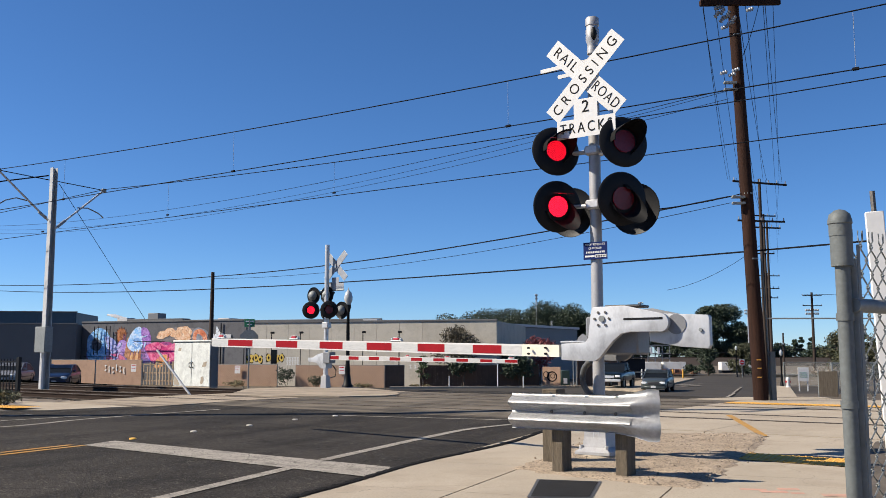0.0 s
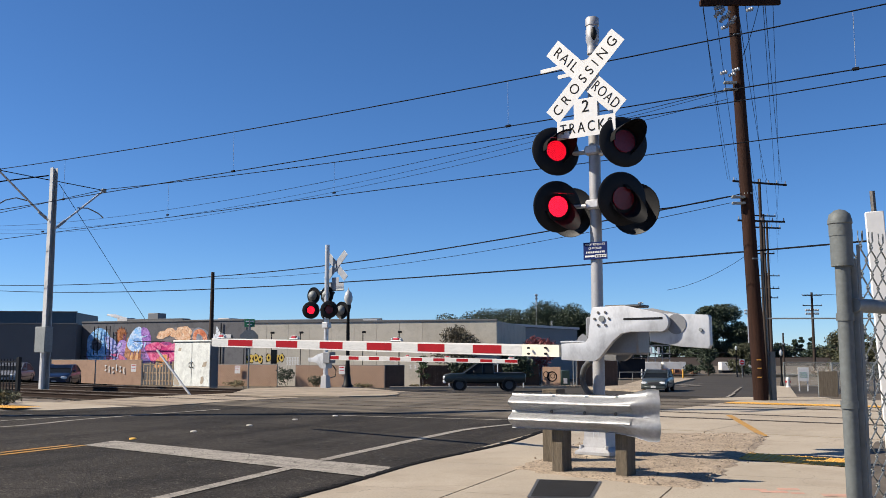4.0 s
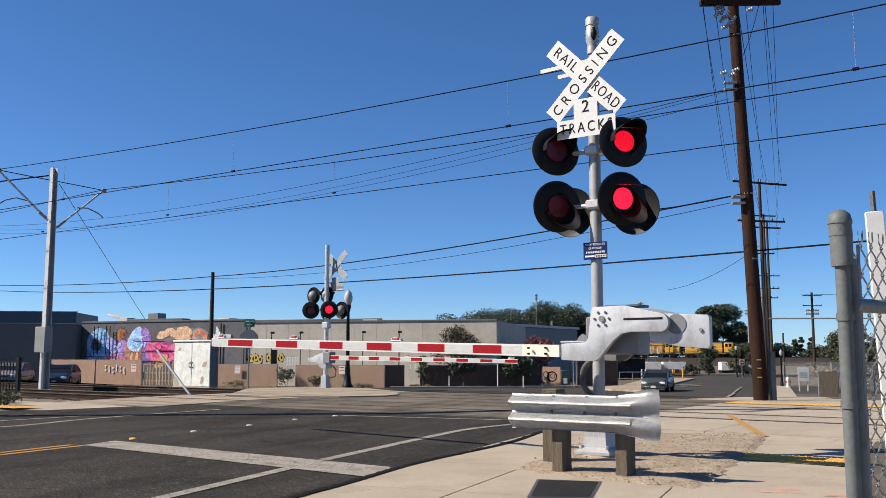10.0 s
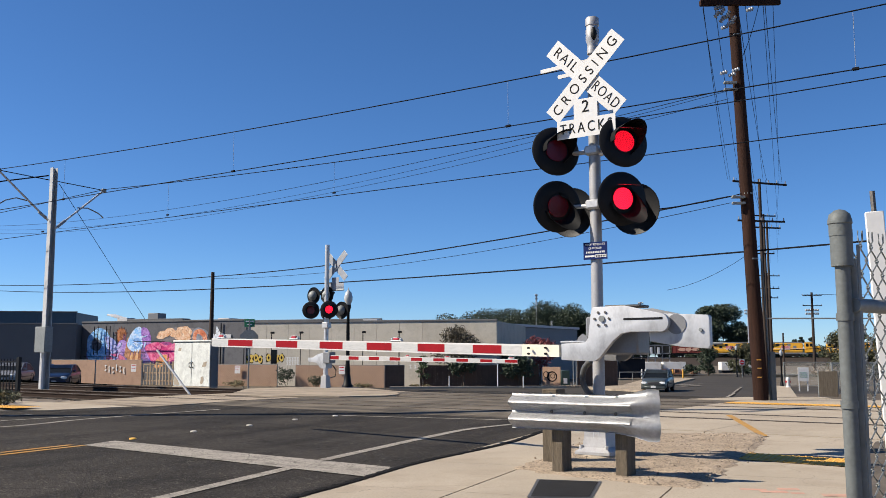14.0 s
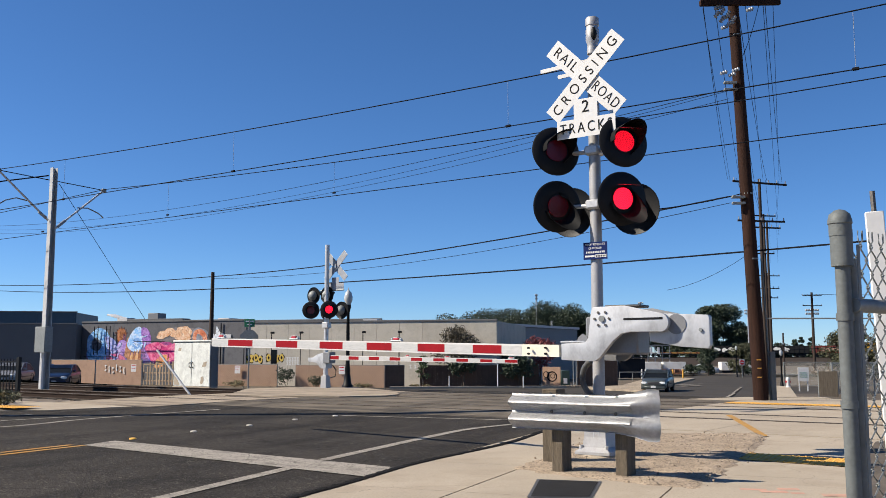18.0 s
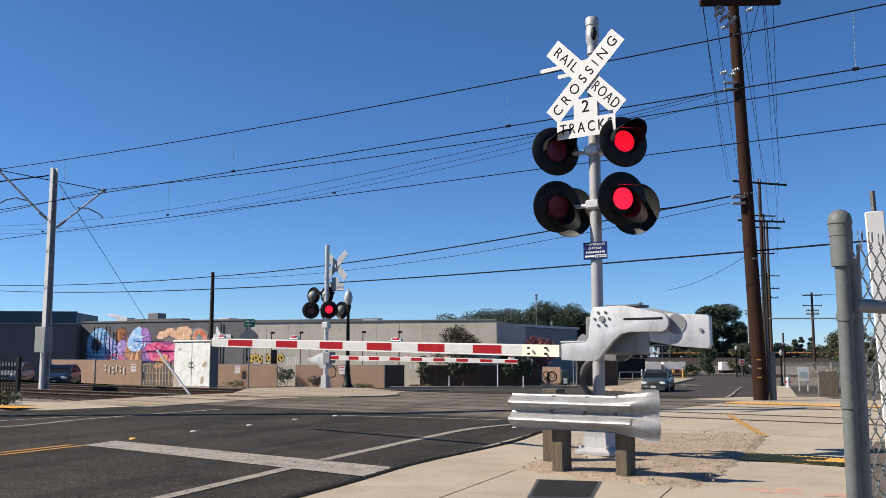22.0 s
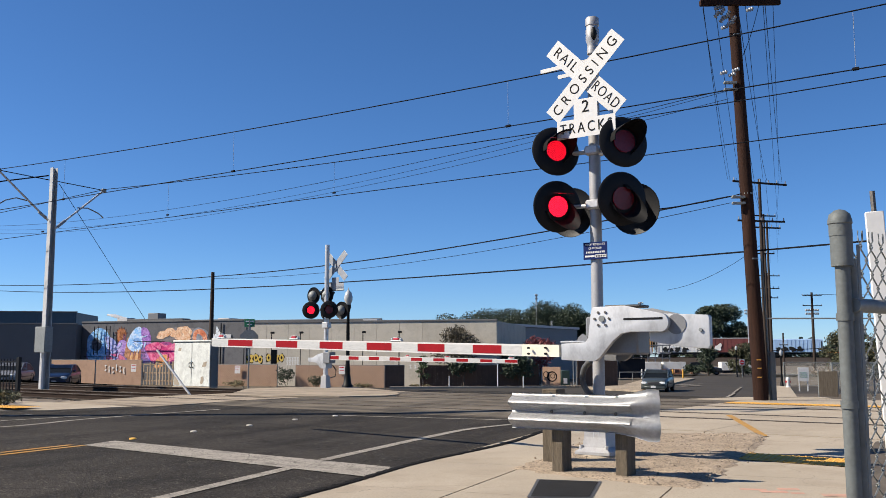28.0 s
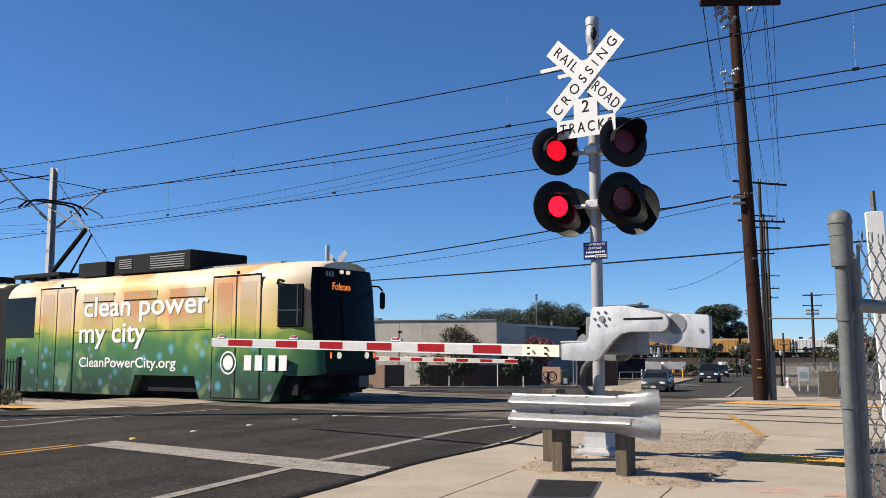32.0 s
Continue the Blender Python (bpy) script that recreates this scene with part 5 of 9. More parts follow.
def sign_post():
    t = thing("street_sign", Matrix.Translation((-7.45, 36, -0.3)), "steel post with green street sign and stop sign back", "sign")
    part("post", bm_rod(bmesh.new(), (0, 0, 0), (0, 0, 2.75), 0.03, seg=8), galv_dull, t)
    oc = [(0.38 * math.cos(radians(22.5 + 45 * k)), 0.38 * math.sin(radians(22.5 + 45 * k))) for k in range(8)]
    part("stop_sign", bm_plate(bmesh.new(), oc, 0.01, Matrix.Translation((0, -0.03, 2.0))), galv_dull, t, "grey back of an octagonal sign", smooth=None)
    pl = part("name_plate", bm_box(bmesh.new(), (0.4, 0.01, 0.3), (0, 0, 2.62), bevel=0.002), sign_green, t, "green street name plate")
    part("text_bar", bm_box(bmesh.new(), (0.3, 0.006, 0.05), (0, -0.006, 2.68)), sign_white, pl)
    part("text_bar", bm_box(bmesh.new(), (0.2, 0.006, 0.04), (0, -0.006, 2.56)), sign_white, pl)


sign_post()


# ---- chain-link fence beside the eye ----
def near_fence():
    t = thing("chain_link_fence", Matrix.Translation((1.182, 2.75, 0)), "galvanized chain-link fence with a capped steel end post", "fence")
    bm = bm_rod(bmesh.new(), (0.006, 0, 0), (0.001, 0, 1.42), 0.0215, 0.0215, 20)
    post = part("end_post", bm, post_galv, t, "dull grey galvanized end post")
    part("cap", bm_lathe(bmesh.new(), [(0.0325, 1.395), (0.0325, 1.43), (0.035, 1.432), (0.035, 1.44), (0.03, 1.46), (0.016, 1.472), (0.0001, 1.476)], 20), post_galv, post, "domed steel cap")
    part("sleeve", bm_lathe(bmesh.new(), [(0.021, 1.305), (0.032, 1.305), (0.032, 1.4), (0.021, 1.4)], 20, Matrix.Translation((0.0015, 0, 0))), post_galv, post, "steel sleeve under the cap")
    for z in (1.36, 1.155, 0.9, 0.6):
        part("band", bm_lathe(bmesh.new(), [(0.021, z - 0.011), (0.025, z - 0.011), (0.025, z + 0.011), (0.021, z + 0.011)], 20, Matrix.Translation((0.006 - 0.005 * z / 1.42, 0, 0))), post_galv, post)
    d = Vector((0.80, 0.6, 0)).normalized()
    part("gate_pipe", bm_rod(bmesh.new(), (0.052, 0.035, 0), (0.046, 0.035, 1.33), 0.017, seg=14), galv_dull, t, "thinner steel pipe behind the end post")
    part("tension_bar", bm_box(bmesh.new(), (0.008, 0.005, 1.3), (0.05, 0.0, 0.72)), galv_dull, t)
    part("rail", bm_rod(bmesh.new(), Vector((0.03, 0, 1.19)), d * 2.6 + Vector((0.03, 0, 1.19)), 0.021, seg=12), galv_dull, t, "horizontal brace rail")
    bm = bmesh.new()
    w, h, r = 0.03, 0.042, 0.0028
    n = 54
    for k in range(n):
        x0 = 0.05 + k * w
        pts = []
        for j in range(0, 35):
            z = -0.05 + j * h
            side = (j + k) % 2
            nrm = Vector((d.y, -d.x, 0))
            sg = 1 if side else -1
            mid = x0 + w / 2
            for f, amp, o in ((-0.3, 0.3, 0.7), (-0.08, 0.62, 0.2), (0.0, 0.66, -0.4), (0.1, 0.58, -0.9), (0.3, 0.28, -0.8)):
                wob = 0.0015 * math.sin(k * 2.3 + j * 1.7)
                pts.append(d * (mid + sg * amp * w * 1.1 + wob) + nrm * (0.0045 * o * sg) + Vector((0, 0, z + f * h)))
        top = pts[-1] + Vector((0, 0, 0.03))
        pts.append(top)
        bm_path(bm, pts, r, 4)
    part("mesh", bm, galv_dull, t, "woven diamond wire mesh", smooth=None)
    for p in (1.9,):
        part("line_post", bm_rod(bmesh.new(), d * p, d * p + Vector((0, 0, 1.42)), 0.03, seg=12), galv_dull, t)
    # strands above the rail
    t2 = thing("white_bollard_sign", pose(1.91, 3.95, 0, 0, -2, -20), "tall white panel post behind the fence", "post")
    part("panel", bm_box(bmesh.new(), (0.075, 0.03, 1.62), (0, 0, 0.85), bevel=0.004), sign_white, t2)
    part("panel", bm_box(bmesh.new(), (0.05, 0.03, 1.66), (0.085, 0.05, 0.87), bevel=0.004), sign_white, t2)
    part("peg", bm_rod(bmesh.new(), (0.0, 0, 1.66), (0.0, 0, 1.75), 0.012, seg=6), bolt_mat, t2)


near_fence()


def iron_fence():
    t = thing("iron_fence", pose(-10.95, 24.27, -0.02, 0, 0, -28), "black iron picket fence at the street corner", "fence")
    for z in (0.15, 0.92):
        part("rail", bm_box(bmesh.new(), (5.0, 0.03, 0.04), (-2.5, 0, z)), black_paint, t)
    for k in range(36):
        part("picket", bm_box(bmesh.new(), (0.02, 0.02, 1.0), (-0.12 * k - 0.1, 0, 0.5)), black_paint, t)
    part("post", bm_box(bmesh.new(), (0.09, 0.09, 1.05), (0, 0, 0.52), bevel=0.006), black_paint, t)


iron_fence()


# ---- buildings ----
hall_grey = material("hall_grey_paint", (0.125, 0.125, 0.132), 0.85, var=0.15, scale=0.5, fine=12, bump=0.05, dirt=(0.05, 0.05, 0.055), dirt_amount=0.5)
hall_dark = material("hall_dark_paint", (0.125, 0.124, 0.126), 0.85, var=0.15, scale=0.5, fine=12, bump=0.05)
hall_beige = material("tilt_up_concrete", (0.46, 0.425, 0.36), 0.88, var=0.12, scale=0.4, fine=10, bump=0.05, dirt=(0.26, 0.24, 0.21), dirt_amount=0.5, per_object=0.05)
metal_grey = material("grey_cladding", (0.16, 0.165, 0.175), 0.6, 0.1, var=0.1, scale=0.5, fine=10, bump=0.03)
roof_pale = material("pale_roof", (0.5, 0.5, 0.5), 0.7, var=0.1, scale=0.5)
fence_tan = material("tan_privacy_slats", (0.356, 0.236, 0.167), 0.85, var=0.15, scale=0.8, fine=25, bump=0.2, dirt=(0.23, 0.15, 0.11), dirt_amount=0.5, per_object=0.06)
# The tan hue at about a third: fence shade is in this brown.
fence_shaded_brown = material("shaded_brown_boards", (0.115, 0.075, 0.055), 0.9, var=0.2, scale=0.8, fine=25, bump=0.2, dirt=(0.07, 0.047, 0.036), dirt_amount=0.5, per_object=0.05)


def framed(a, b, z):
    """A frame at a: x towards b, y away from the eye."""
    a, b = Vector(a), Vector(b)
    return pose(a.x, a.y, z, 0, 0, math.degrees(math.atan2(b.y - a.y, b.x - a.x)))


def hall(a, b, depth, z0, z1, wall, label, panels=0, coping=None, name="warehouse"):
    ln = (Vector(b) - Vector(a)).length
    t = thing(name, framed(a, b, z0), label, "building", group="warehouses")
    h = z1 - z0
    n = max(1, panels)
    for k in range(n):
        w = ln / n
        part("wall_panel", bm_box(bmesh.new(), (w - (0.022 if n > 1 else 0), 0.25, h), (w * (k + 0.5), 0.125, h / 2)), wall, t, smooth=None)
    part("wall_core", bm_box(bmesh.new(), (ln - 0.02, depth - 0.1, h - 0.3), (ln / 2, depth / 2 + 0.15, h / 2 - 0.15)), hall_dark, t, smooth=None)
    for x in (-0.1, ln + 0.1):
        part("side_wall", bm_box(bmesh.new(), (0.2, depth, h), (x, depth / 2, h / 2)), wall, t, smooth=None)
    part("parapet", bm_box(bmesh.new(), (ln + 0.5, 0.4, 0.16), (ln / 2, 0.14, h + 0.06), bevel=0.02), coping or hall_dark, t, smooth=None)
    return t, ln


def blob(cx, cz, rx, rz, seed, rough=0.15, n=22):
    out = []
    for k in range(n):
        a = 2 * math.pi * k / n
        f = 1 + rough * noise.noise(Vector((math.cos(a) * 1.7 + seed * 3.1, math.sin(a) * 1.7, seed)))*1.6
        out.append((cx + rx * f * math.cos(a), cz + rz * f * math.sin(a)))
    return out


def soft_loop(pts, n=5):
    """A closed smooth outline through a few corners."""
    out = []
    m = len(pts)
    for i in range(m):
        p0, p1, p2, p3 = (Vector(pts[(i + k) % m]) for k in (-1, 0, 1, 2))
        for j in range(n):
            f = j / n
            q = 0.5 * ((2 * p1) + (p2 - p0) * f + (2 * p0 - 5 * p1 + 4 * p2 - p3) * f * f + (3 * p1 - p0 - 3 * p2 + p3) * f ** 3)
            out.append((q.x, q.y))
    return out


def airbrush(c1, c2):
    """Sprayed wall paint that fades from one hue into another."""
    m = material("mural_paint", c1, 0.8, var=0.12, scale=0.9, fine=9, bump=0.02)
    nt = m.node_tree
    tc = nt.nodes.new("ShaderNodeTexCoord")
    nz = nt.nodes.new("ShaderNodeTexNoise")
    nz.inputs["Scale"].default_value, nz.inputs["Detail"].default_value = 1.1, 5
    nz.inputs["Distortion"].default_value = 2.2
    nt.links.new(tc.outputs["Object"], nz.inputs["Vector"])
    top_coat(m, spread(nt, nz.outputs["Fac"], 0.4, 0.6, 1.0), c2)
    n2 = nt.nodes.new("ShaderNodeTexNoise")
    n2.inputs["Scale"].default_value, n2.inputs["Distortion"].default_value = 1.9, 3.0
    nt.links.new(tc.outputs["Object"], n2.inputs["Vector"])
    top_coat(m, spread(nt, n2.outputs["Fac"], 0.55, 0.7, 0.8), tuple(c * 0.35 for c in c1))
    top_coat(m, spread(nt, n2.outputs["Fac"], 0.42, 0.3, 0.6), tuple(min(0.85, c * 1.3 + 0.12) for c in c2))
    return m


def mural_hall():
    t, ln = hall((-33.8, 88, 0), (-17.3, 81.5, 0), 16, -1.5, 4.15, hall_grey, "dark grey warehouse with a colourful painted mural", 5)
    layer = [0]

    def outline(pts, mat, smooth=True):
        bm = bm_plate(bmesh.new(), soft_loop(pts) if smooth else pts, 0.0005, Matrix.Translation((0, -0.005 - 0.0006 * layer[0], 0)))
        layer[0] += 1
        part("mural_shape", bm, mat, t, smooth=None)

    def oval(e, mat):
        x, z, rx, rz = e
        outline(blob(x, z, rx, rz, layer[0], 0.07, 30), mat, False)

    # washes of colour under the figures
    outline([(0.7, 2.2), (0.9, 3.6), (2.2, 4.2), (3.6, 3.4), (5.0, 3.6), (6.4, 3.3), (8.6, 3.4), (9.2, 2.2), (5.0, 1.9)], airbrush((0.09, 0.12, 0.3), (0.3, 0.14, 0.32)))
    outline([(8.2, 1.9), (8.0, 3.3), (9.4, 3.9), (11.0, 3.4), (12.2, 3.8), (11.6, 2.2)], airbrush((0.45, 0.05, 0.2), (0.3, 0.08, 0.25)))
    outline([(8.9, 3.9), (9.6, 5.0), (11.5, 5.1), (13.2, 4.9), (12.6, 4.0)], airbrush((0.16, 0.16, 0.18), (0.24, 0.2, 0.19)))

    for e in ((1.86, 3.7, 1.39, 1.44),):
        oval(e, airbrush((0.12, 0.34, 0.7), (0.36, 0.6, 0.86)))
    for e in ((1.59, 3.65, 0.59, 0.67),):
        oval(e, airbrush((0.09, 0.1, 0.12), (0.13, 0.14, 0.17)))
    outline([(0.52, 3.02), (1.46, 2.49), (2.65, 2.7), (3.05, 2.17), (0.92, 2.11)], airbrush((0.05, 0.25, 0.55), (0.2, 0.45, 0.75)))
    outline([(2.52, 4.33), (3.51, 4.17), (4.03, 3.43), (3.71, 2.38), (2.52, 2.28), (2.92, 3.28)], airbrush((0.5, 0.5, 0.78), (0.25, 0.3, 0.66)))
    outline([(2.52, 2.38), (3.51, 2.8), (4.36, 2.7), (5.01, 2.17), (3.71, 2.01)], airbrush((0.5, 0.08, 0.22), (0.62, 0.2, 0.3)))
    spike = airbrush((0.07, 0.03, 0.03), (0.14, 0.06, 0.04))
    for k in range(7):
        a = radians(20 + 23 * k)
        outline([(4.42 + math.cos(a - 0.22) * 0.48, 4.4 + math.sin(a - 0.22) * 0.55), (4.42 + math.cos(a) * 0.8, 4.4 + math.sin(a) * 0.92), (4.42 + math.cos(a + 0.22) * 0.48, 4.4 + math.sin(a + 0.22) * 0.55)], spike)
    for e in ((4.42, 4.42, 0.59, 0.67),):
        oval(e, airbrush((0.2, 0.07, 0.03), (0.36, 0.15, 0.07)))
    outline([(4.1, 4.9), (4.35, 5.0), (4.2, 4.3), (4.3, 3.9), (3.95, 4.2)], airbrush((0.5, 0.22, 0.1), (0.4, 0.15, 0.07)))
    outline([(4.7, 4.6), (4.95, 4.4), (4.9, 3.9), (4.6, 3.75)], airbrush((0.1, 0.04, 0.06), (0.2, 0.08, 0.12)))
    for e in ((4.62, 3.38, 0.59, 0.67),):
        oval(e, airbrush((0.28, 0.16, 0.5), (0.46, 0.3, 0.6)))
    outline([(4.2, 3.8), (4.5, 3.6), (4.45, 3.0), (4.2, 2.8), (4.1, 3.3)], airbrush((0.6, 0.5, 0.75), (0.4, 0.3, 0.62)))
    outline([(5.2, 4.26), (5.65, 3.95), (5.59, 3.01), (5.33, 2.38), (4.88, 2.59), (5.01, 3.53)], airbrush((0.34, 0.14, 0.08), (0.5, 0.27, 0.16)))
    outline([(5.14, 3.53), (5.53, 4.57), (6.3, 5.24), (6.81, 4.92), (7.0, 3.99), (6.62, 3.11), (5.85, 2.96)], airbrush((0.24, 0.5, 0.85), (0.62, 0.74, 0.92)))
    outline([(5.78, 3.95), (6.3, 4.25), (6.74, 3.84), (6.49, 3.32), (5.98, 3.27)], airbrush((0.1, 0.25, 0.6), (0.25, 0.45, 0.8)))
    outline([(6.68, 4.98), (7.32, 5.07), (7.76, 4.4), (7.89, 3.52), (8.33, 2.59), (7.57, 2.23), (7.06, 3.11)], airbrush((0.26, 0.11, 0.42), (0.42, 0.24, 0.56)))
    outline([(7.19, 3.42), (8.45, 3.83), (9.7, 3.51), (11.06, 3.96), (10.57, 3.1), (10.82, 2.39), (9.39, 2.03), (8.14, 1.97), (7.57, 2.64)], airbrush((0.62, 0.05, 0.2), (0.76, 0.22, 0.36)))
    outline([(8.08, 3.52), (9.08, 3.1), (10.45, 3.0), (9.21, 2.75)], airbrush((0.42, 0.03, 0.15), (0.5, 0.05, 0.2)))
    outline([(8.45, 2.69), (9.45, 2.54), (10.2, 2.28), (9.08, 2.23)], airbrush((0.8, 0.3, 0.42), (0.7, 0.15, 0.3)))
    finger, palm = airbrush((0.62, 0.32, 0.14), (0.74, 0.46, 0.26)), airbrush((0.35, 0.15, 0.09), (0.5, 0.24, 0.12))
    for k in range(5):
        x = 5.2 + 0.3 * k
        outline([(x, 2.1), (x + 0.12, 2.7 + 0.08 * k), (x + 0.3, 2.9 + 0.05 * k), (x + 0.3, 2.2)], finger if k % 2 else palm)
    outline([(8.58, 2.33), (9.45, 2.69), (9.89, 2.34), (8.96, 1.56), (8.33, 1.56)], airbrush((0.7, 0.3, 0.12), (0.75, 0.42, 0.2)))
    for e in ((9.21, 4.54, 0.66, 0.31), (9.89, 4.79, 0.53, 0.31), (10.51, 4.53, 0.66, 0.31), (11.12, 4.88, 0.53, 0.31), (11.8, 4.52, 0.53, 0.57), (11.06, 4.22, 0.66, 0.26), (8.89, 4.29, 0.46, 0.21), (11.55, 4.98, 0.4, 0.26),):
        oval(e, airbrush((0.66, 0.36, 0.2), (0.76, 0.52, 0.36)))
    for e in ((13.07, 4.41, 0.92, 0.67),):
        oval(e, airbrush((0.2, 0.22, 0.25), (0.26, 0.28, 0.32)))
    outline([(12.35, 4.11), (12.53, 4.76), (13.13, 4.96), (13.74, 4.6), (13.92, 3.95), (13.56, 3.85), (13.31, 4.35), (12.83, 4.51), (12.71, 3.95)], airbrush((0.55, 0.16, 0.08), (0.66, 0.32, 0.2)))
    outline([(14.39, 4.04), (14.33, 4.7), (14.75, 4.44), (14.87, 5.19), (15.23, 4.69), (15.7, 4.48), (15.52, 4.09), (14.93, 3.89)], airbrush((0.6, 0.66, 0.72), (0.7, 0.72, 0.74)))
    rng = random.Random(5)
    for x0, x1, z0, z1, c1, c2, count in ((1.0, 2.9, 2.3, 4.6, (0.3, 0.52, 0.8), (0.4, 0.62, 0.86), 6), (2.9, 4.3, 2.2, 3.6, (0.5, 0.5, 0.76), (0.36, 0.36, 0.68), 9), (5.7, 7.2, 2.4, 4.6, (0.42, 0.62, 0.88), (0.6, 0.72, 0.9), 6), (8.4, 11.2, 2.1, 3.4, (0.72, 0.16, 0.32), (0.66, 0.1, 0.26), 8)):
        hue = airbrush(c1, c2)
        for k in range(count):
            x, z, a, ln_, wd = rng.uniform(x0, x1), rng.uniform(z0, z1), rng.uniform(0, 3.1), rng.uniform(0.5, 1.1), rng.uniform(0.05, 0.1)
            c, sn = math.cos(a), math.sin(a)
            outline([(x + c * f * ln_ - sn * g * wd, z + sn * f * ln_ + c * g * wd) for f, g in ((-0.5, 0), (-0.1, 1), (0.5, 1.6), (0.2, -0.5))], hue)
    # dark grilles, railings and signs standing before the painted wall
    for x in (1.55, 2.95):
        for dx in (0, 0.42):
            part("grille_bar", bm_rod(bmesh.new(), (x + dx, -0.3, 2.7), (x + dx, -0.3, 5.3), 0.04, seg=6), black_paint, t)
        for k in range(6):
            part("grille_rung", bm_rod(bmesh.new(), (x, -0.3, 2.9 + 0.42 * k), (x + 0.42, -0.3, 2.9 + 0.42 * k), 0.02, seg=5), black_paint, t)
    for x0, x1, z in ((6.3, 9.7, 3.87), (4.2, 8.0, 2.93), (0.6, 4.4, 2.5), (7.2, 9.6, 2.85)):
        part("railing", bm_box(bmesh.new(), (x1 - x0, 0.05, 0.06), ((x0 + x1) / 2, -0.5, z)), black_paint, t)
    part("drain_pipe", bm_rod(bmesh.new(), (15.4, -0.12, 1.0), (15.4, -0.12, 5.5), 0.05, seg=6), black_paint, t)
    part("wall_sign", bm_box(bmesh.new(), (0.75, 0.06, 0.3), (16.05, -0.06, 4.3), bevel=0.01), sign_white, t, "small white and red wall sign")
    # roof line
    part("roof_unit", bm_box(bmesh.new(), (1.2, 1.2, 1.0), (5.2, 4, 6.15), bevel=0.03), metal_grey, t)
    part("roof_unit", bm_box(bmesh.new(), (6.4, 1.2, 0.42), (6.2, 3, 5.85), bevel=0.03), hall_dark, t)
    part("roof_canopy", bm_box(bmesh.new(), (1.6, 1.2, 0.14), (1.3, 3, 6.35), turn=Euler((0, radians(14), 0)).to_matrix(), bevel=0.02), roof_pale, t, "tilted white canopy")
    part("roof_unit", bm_box(bmesh.new(), (1.2, 1.2, 0.6), (2.4, 3, 5.9), bevel=0.03), roof_pale, t)
    part("roof_unit", bm_box(bmesh.new(), (1.3, 1.5, 0.4), (12.6, 5, 5.9), bevel=0.03), roof_pale, t)


mural_hall()
hall((-60, 84, 0), (-34.1, 86.5, 0), 14, -1.5, 3.95, hall_dark, "dark charcoal warehouse beside the mural", 3)
hall((-85, 116, 0), (-47.7, 121, 0), 12, -1.5, 6.7, material("blue_cladding", (0.03, 0.06, 0.09), 0.5, var=0.15), "dark blue clad building behind the warehouses", 8)
hall((-20.3, 95, 0), (-6.2, 90, 0), 12, -1.5, 4.55, hall_grey, "dark grey warehouse behind the beige one", 4)
bh, bl = hall((-17.22, 81.6, 0), (4.15, 76, 0), 14, -1.5, 3.92, hall_beige, "long beige concrete warehouse with panel joints and wall lamps", 11)
for i, f in enumerate((0.054, 0.167, 0.285, 0.532, 0.671)):
    lamp = part("wall_lamp", bm_rod(bmesh.new(), (bl * f, -2.6, 0), (bl * f, -2.6, 4.45), 0.035, seg=6), black_paint, bh, "thin black lamp pole before the wall")
    part("lamp_head", bm_box(bmesh.new(), (0.3, 0.24, 0.17), (bl * f + 0.08, -2.6, 4.5), bevel=0.03), black_paint, lamp)
part("roof_unit", bm_box(bmesh.new(), (1.3, 1.2, 0.3), (bl * 0.48, 3, 5.6)), roof_pale, bh)
part("window", bm_box(bmesh.new(), (0.5, 0.02, 1.2), (bl * 0.125, -0.012, 2.5)), dark_glass, bh)
graf_y, graf_w = material("graffiti_yellow", (0.6, 0.42, 0.08), 0.7, var=0.1), material("graffiti_white", (0.6, 0.6, 0.58), 0.7, var=0.1)
for k in range(9):
    x, z = 0.25 + 0.4 * k, 2.35 + 0.07 * ((k * 7) % 3 - 1)
    if k == 4:
        continue
    shadow = blob(x, z, 0.27, 0.36, k + 40, 0.4, 18)
    part("graffiti_shape", bm_plate(bmesh.new(), shadow, 0.004, Matrix.Translation((0, -0.008, 0))), sign_black, bh, "black graffiti outline", smooth=None)
    ring = Matrix.Translation((x, -0.014, z)) @ Matrix.Rotation(radians(90), 4, "X") @ Matrix.Diagonal((0.75, 1.15, 1, 1))
    if k % 3 == 1:
        part("graffiti_shape", bm_plate(bmesh.new(), soft_loop([(x - 0.2, z + 0.3), (x + 0.2, z + 0.28), (x + 0.05, z), (x + 0.18, z - 0.3), (x - 0.2, z - 0.28), (x - 0.08, z)]), 0.004, Matrix.Translation((0, -0.014, 0))), graf_y, bh, smooth=None)
    else:
        part("graffiti_shape", bm_lathe(bmesh.new(), [(0.12, 0), (0.28, 0), (0.28, 0.004), (0.12, 0.004), (0.12, 0)], 16, ring, caps=False), graf_y, bh, "yellow bubble graffiti", smooth=None)
for k in range(14):
    x, z = (4.0 + 0.24 * (k % 5), 1.95 + 0.36 * (k // 5)) if k < 10 else (bl * 0.68 + 0.42 * (k - 10), 1.7)
    strokes = soft_loop([(x - 0.1, z + 0.15), (x + 0.1, z + 0.14), (x + 0.02, z + 0.02), (x + 0.11, z - 0.13), (x - 0.09, z - 0.15), (x - 0.03, z - 0.02)], 3)
    part("graffiti_shape", bm_plate(bmesh.new(), strokes, 0.004, Matrix.Translation((0, -0.008, 0))), graf_w, bh, smooth=None)
gh, gl = hall((4.6, 92, 0), (15.4, 108, 0), 12, -1.5, 4.1, metal_grey, "grey metal-clad shed with a pale low roof", 2)
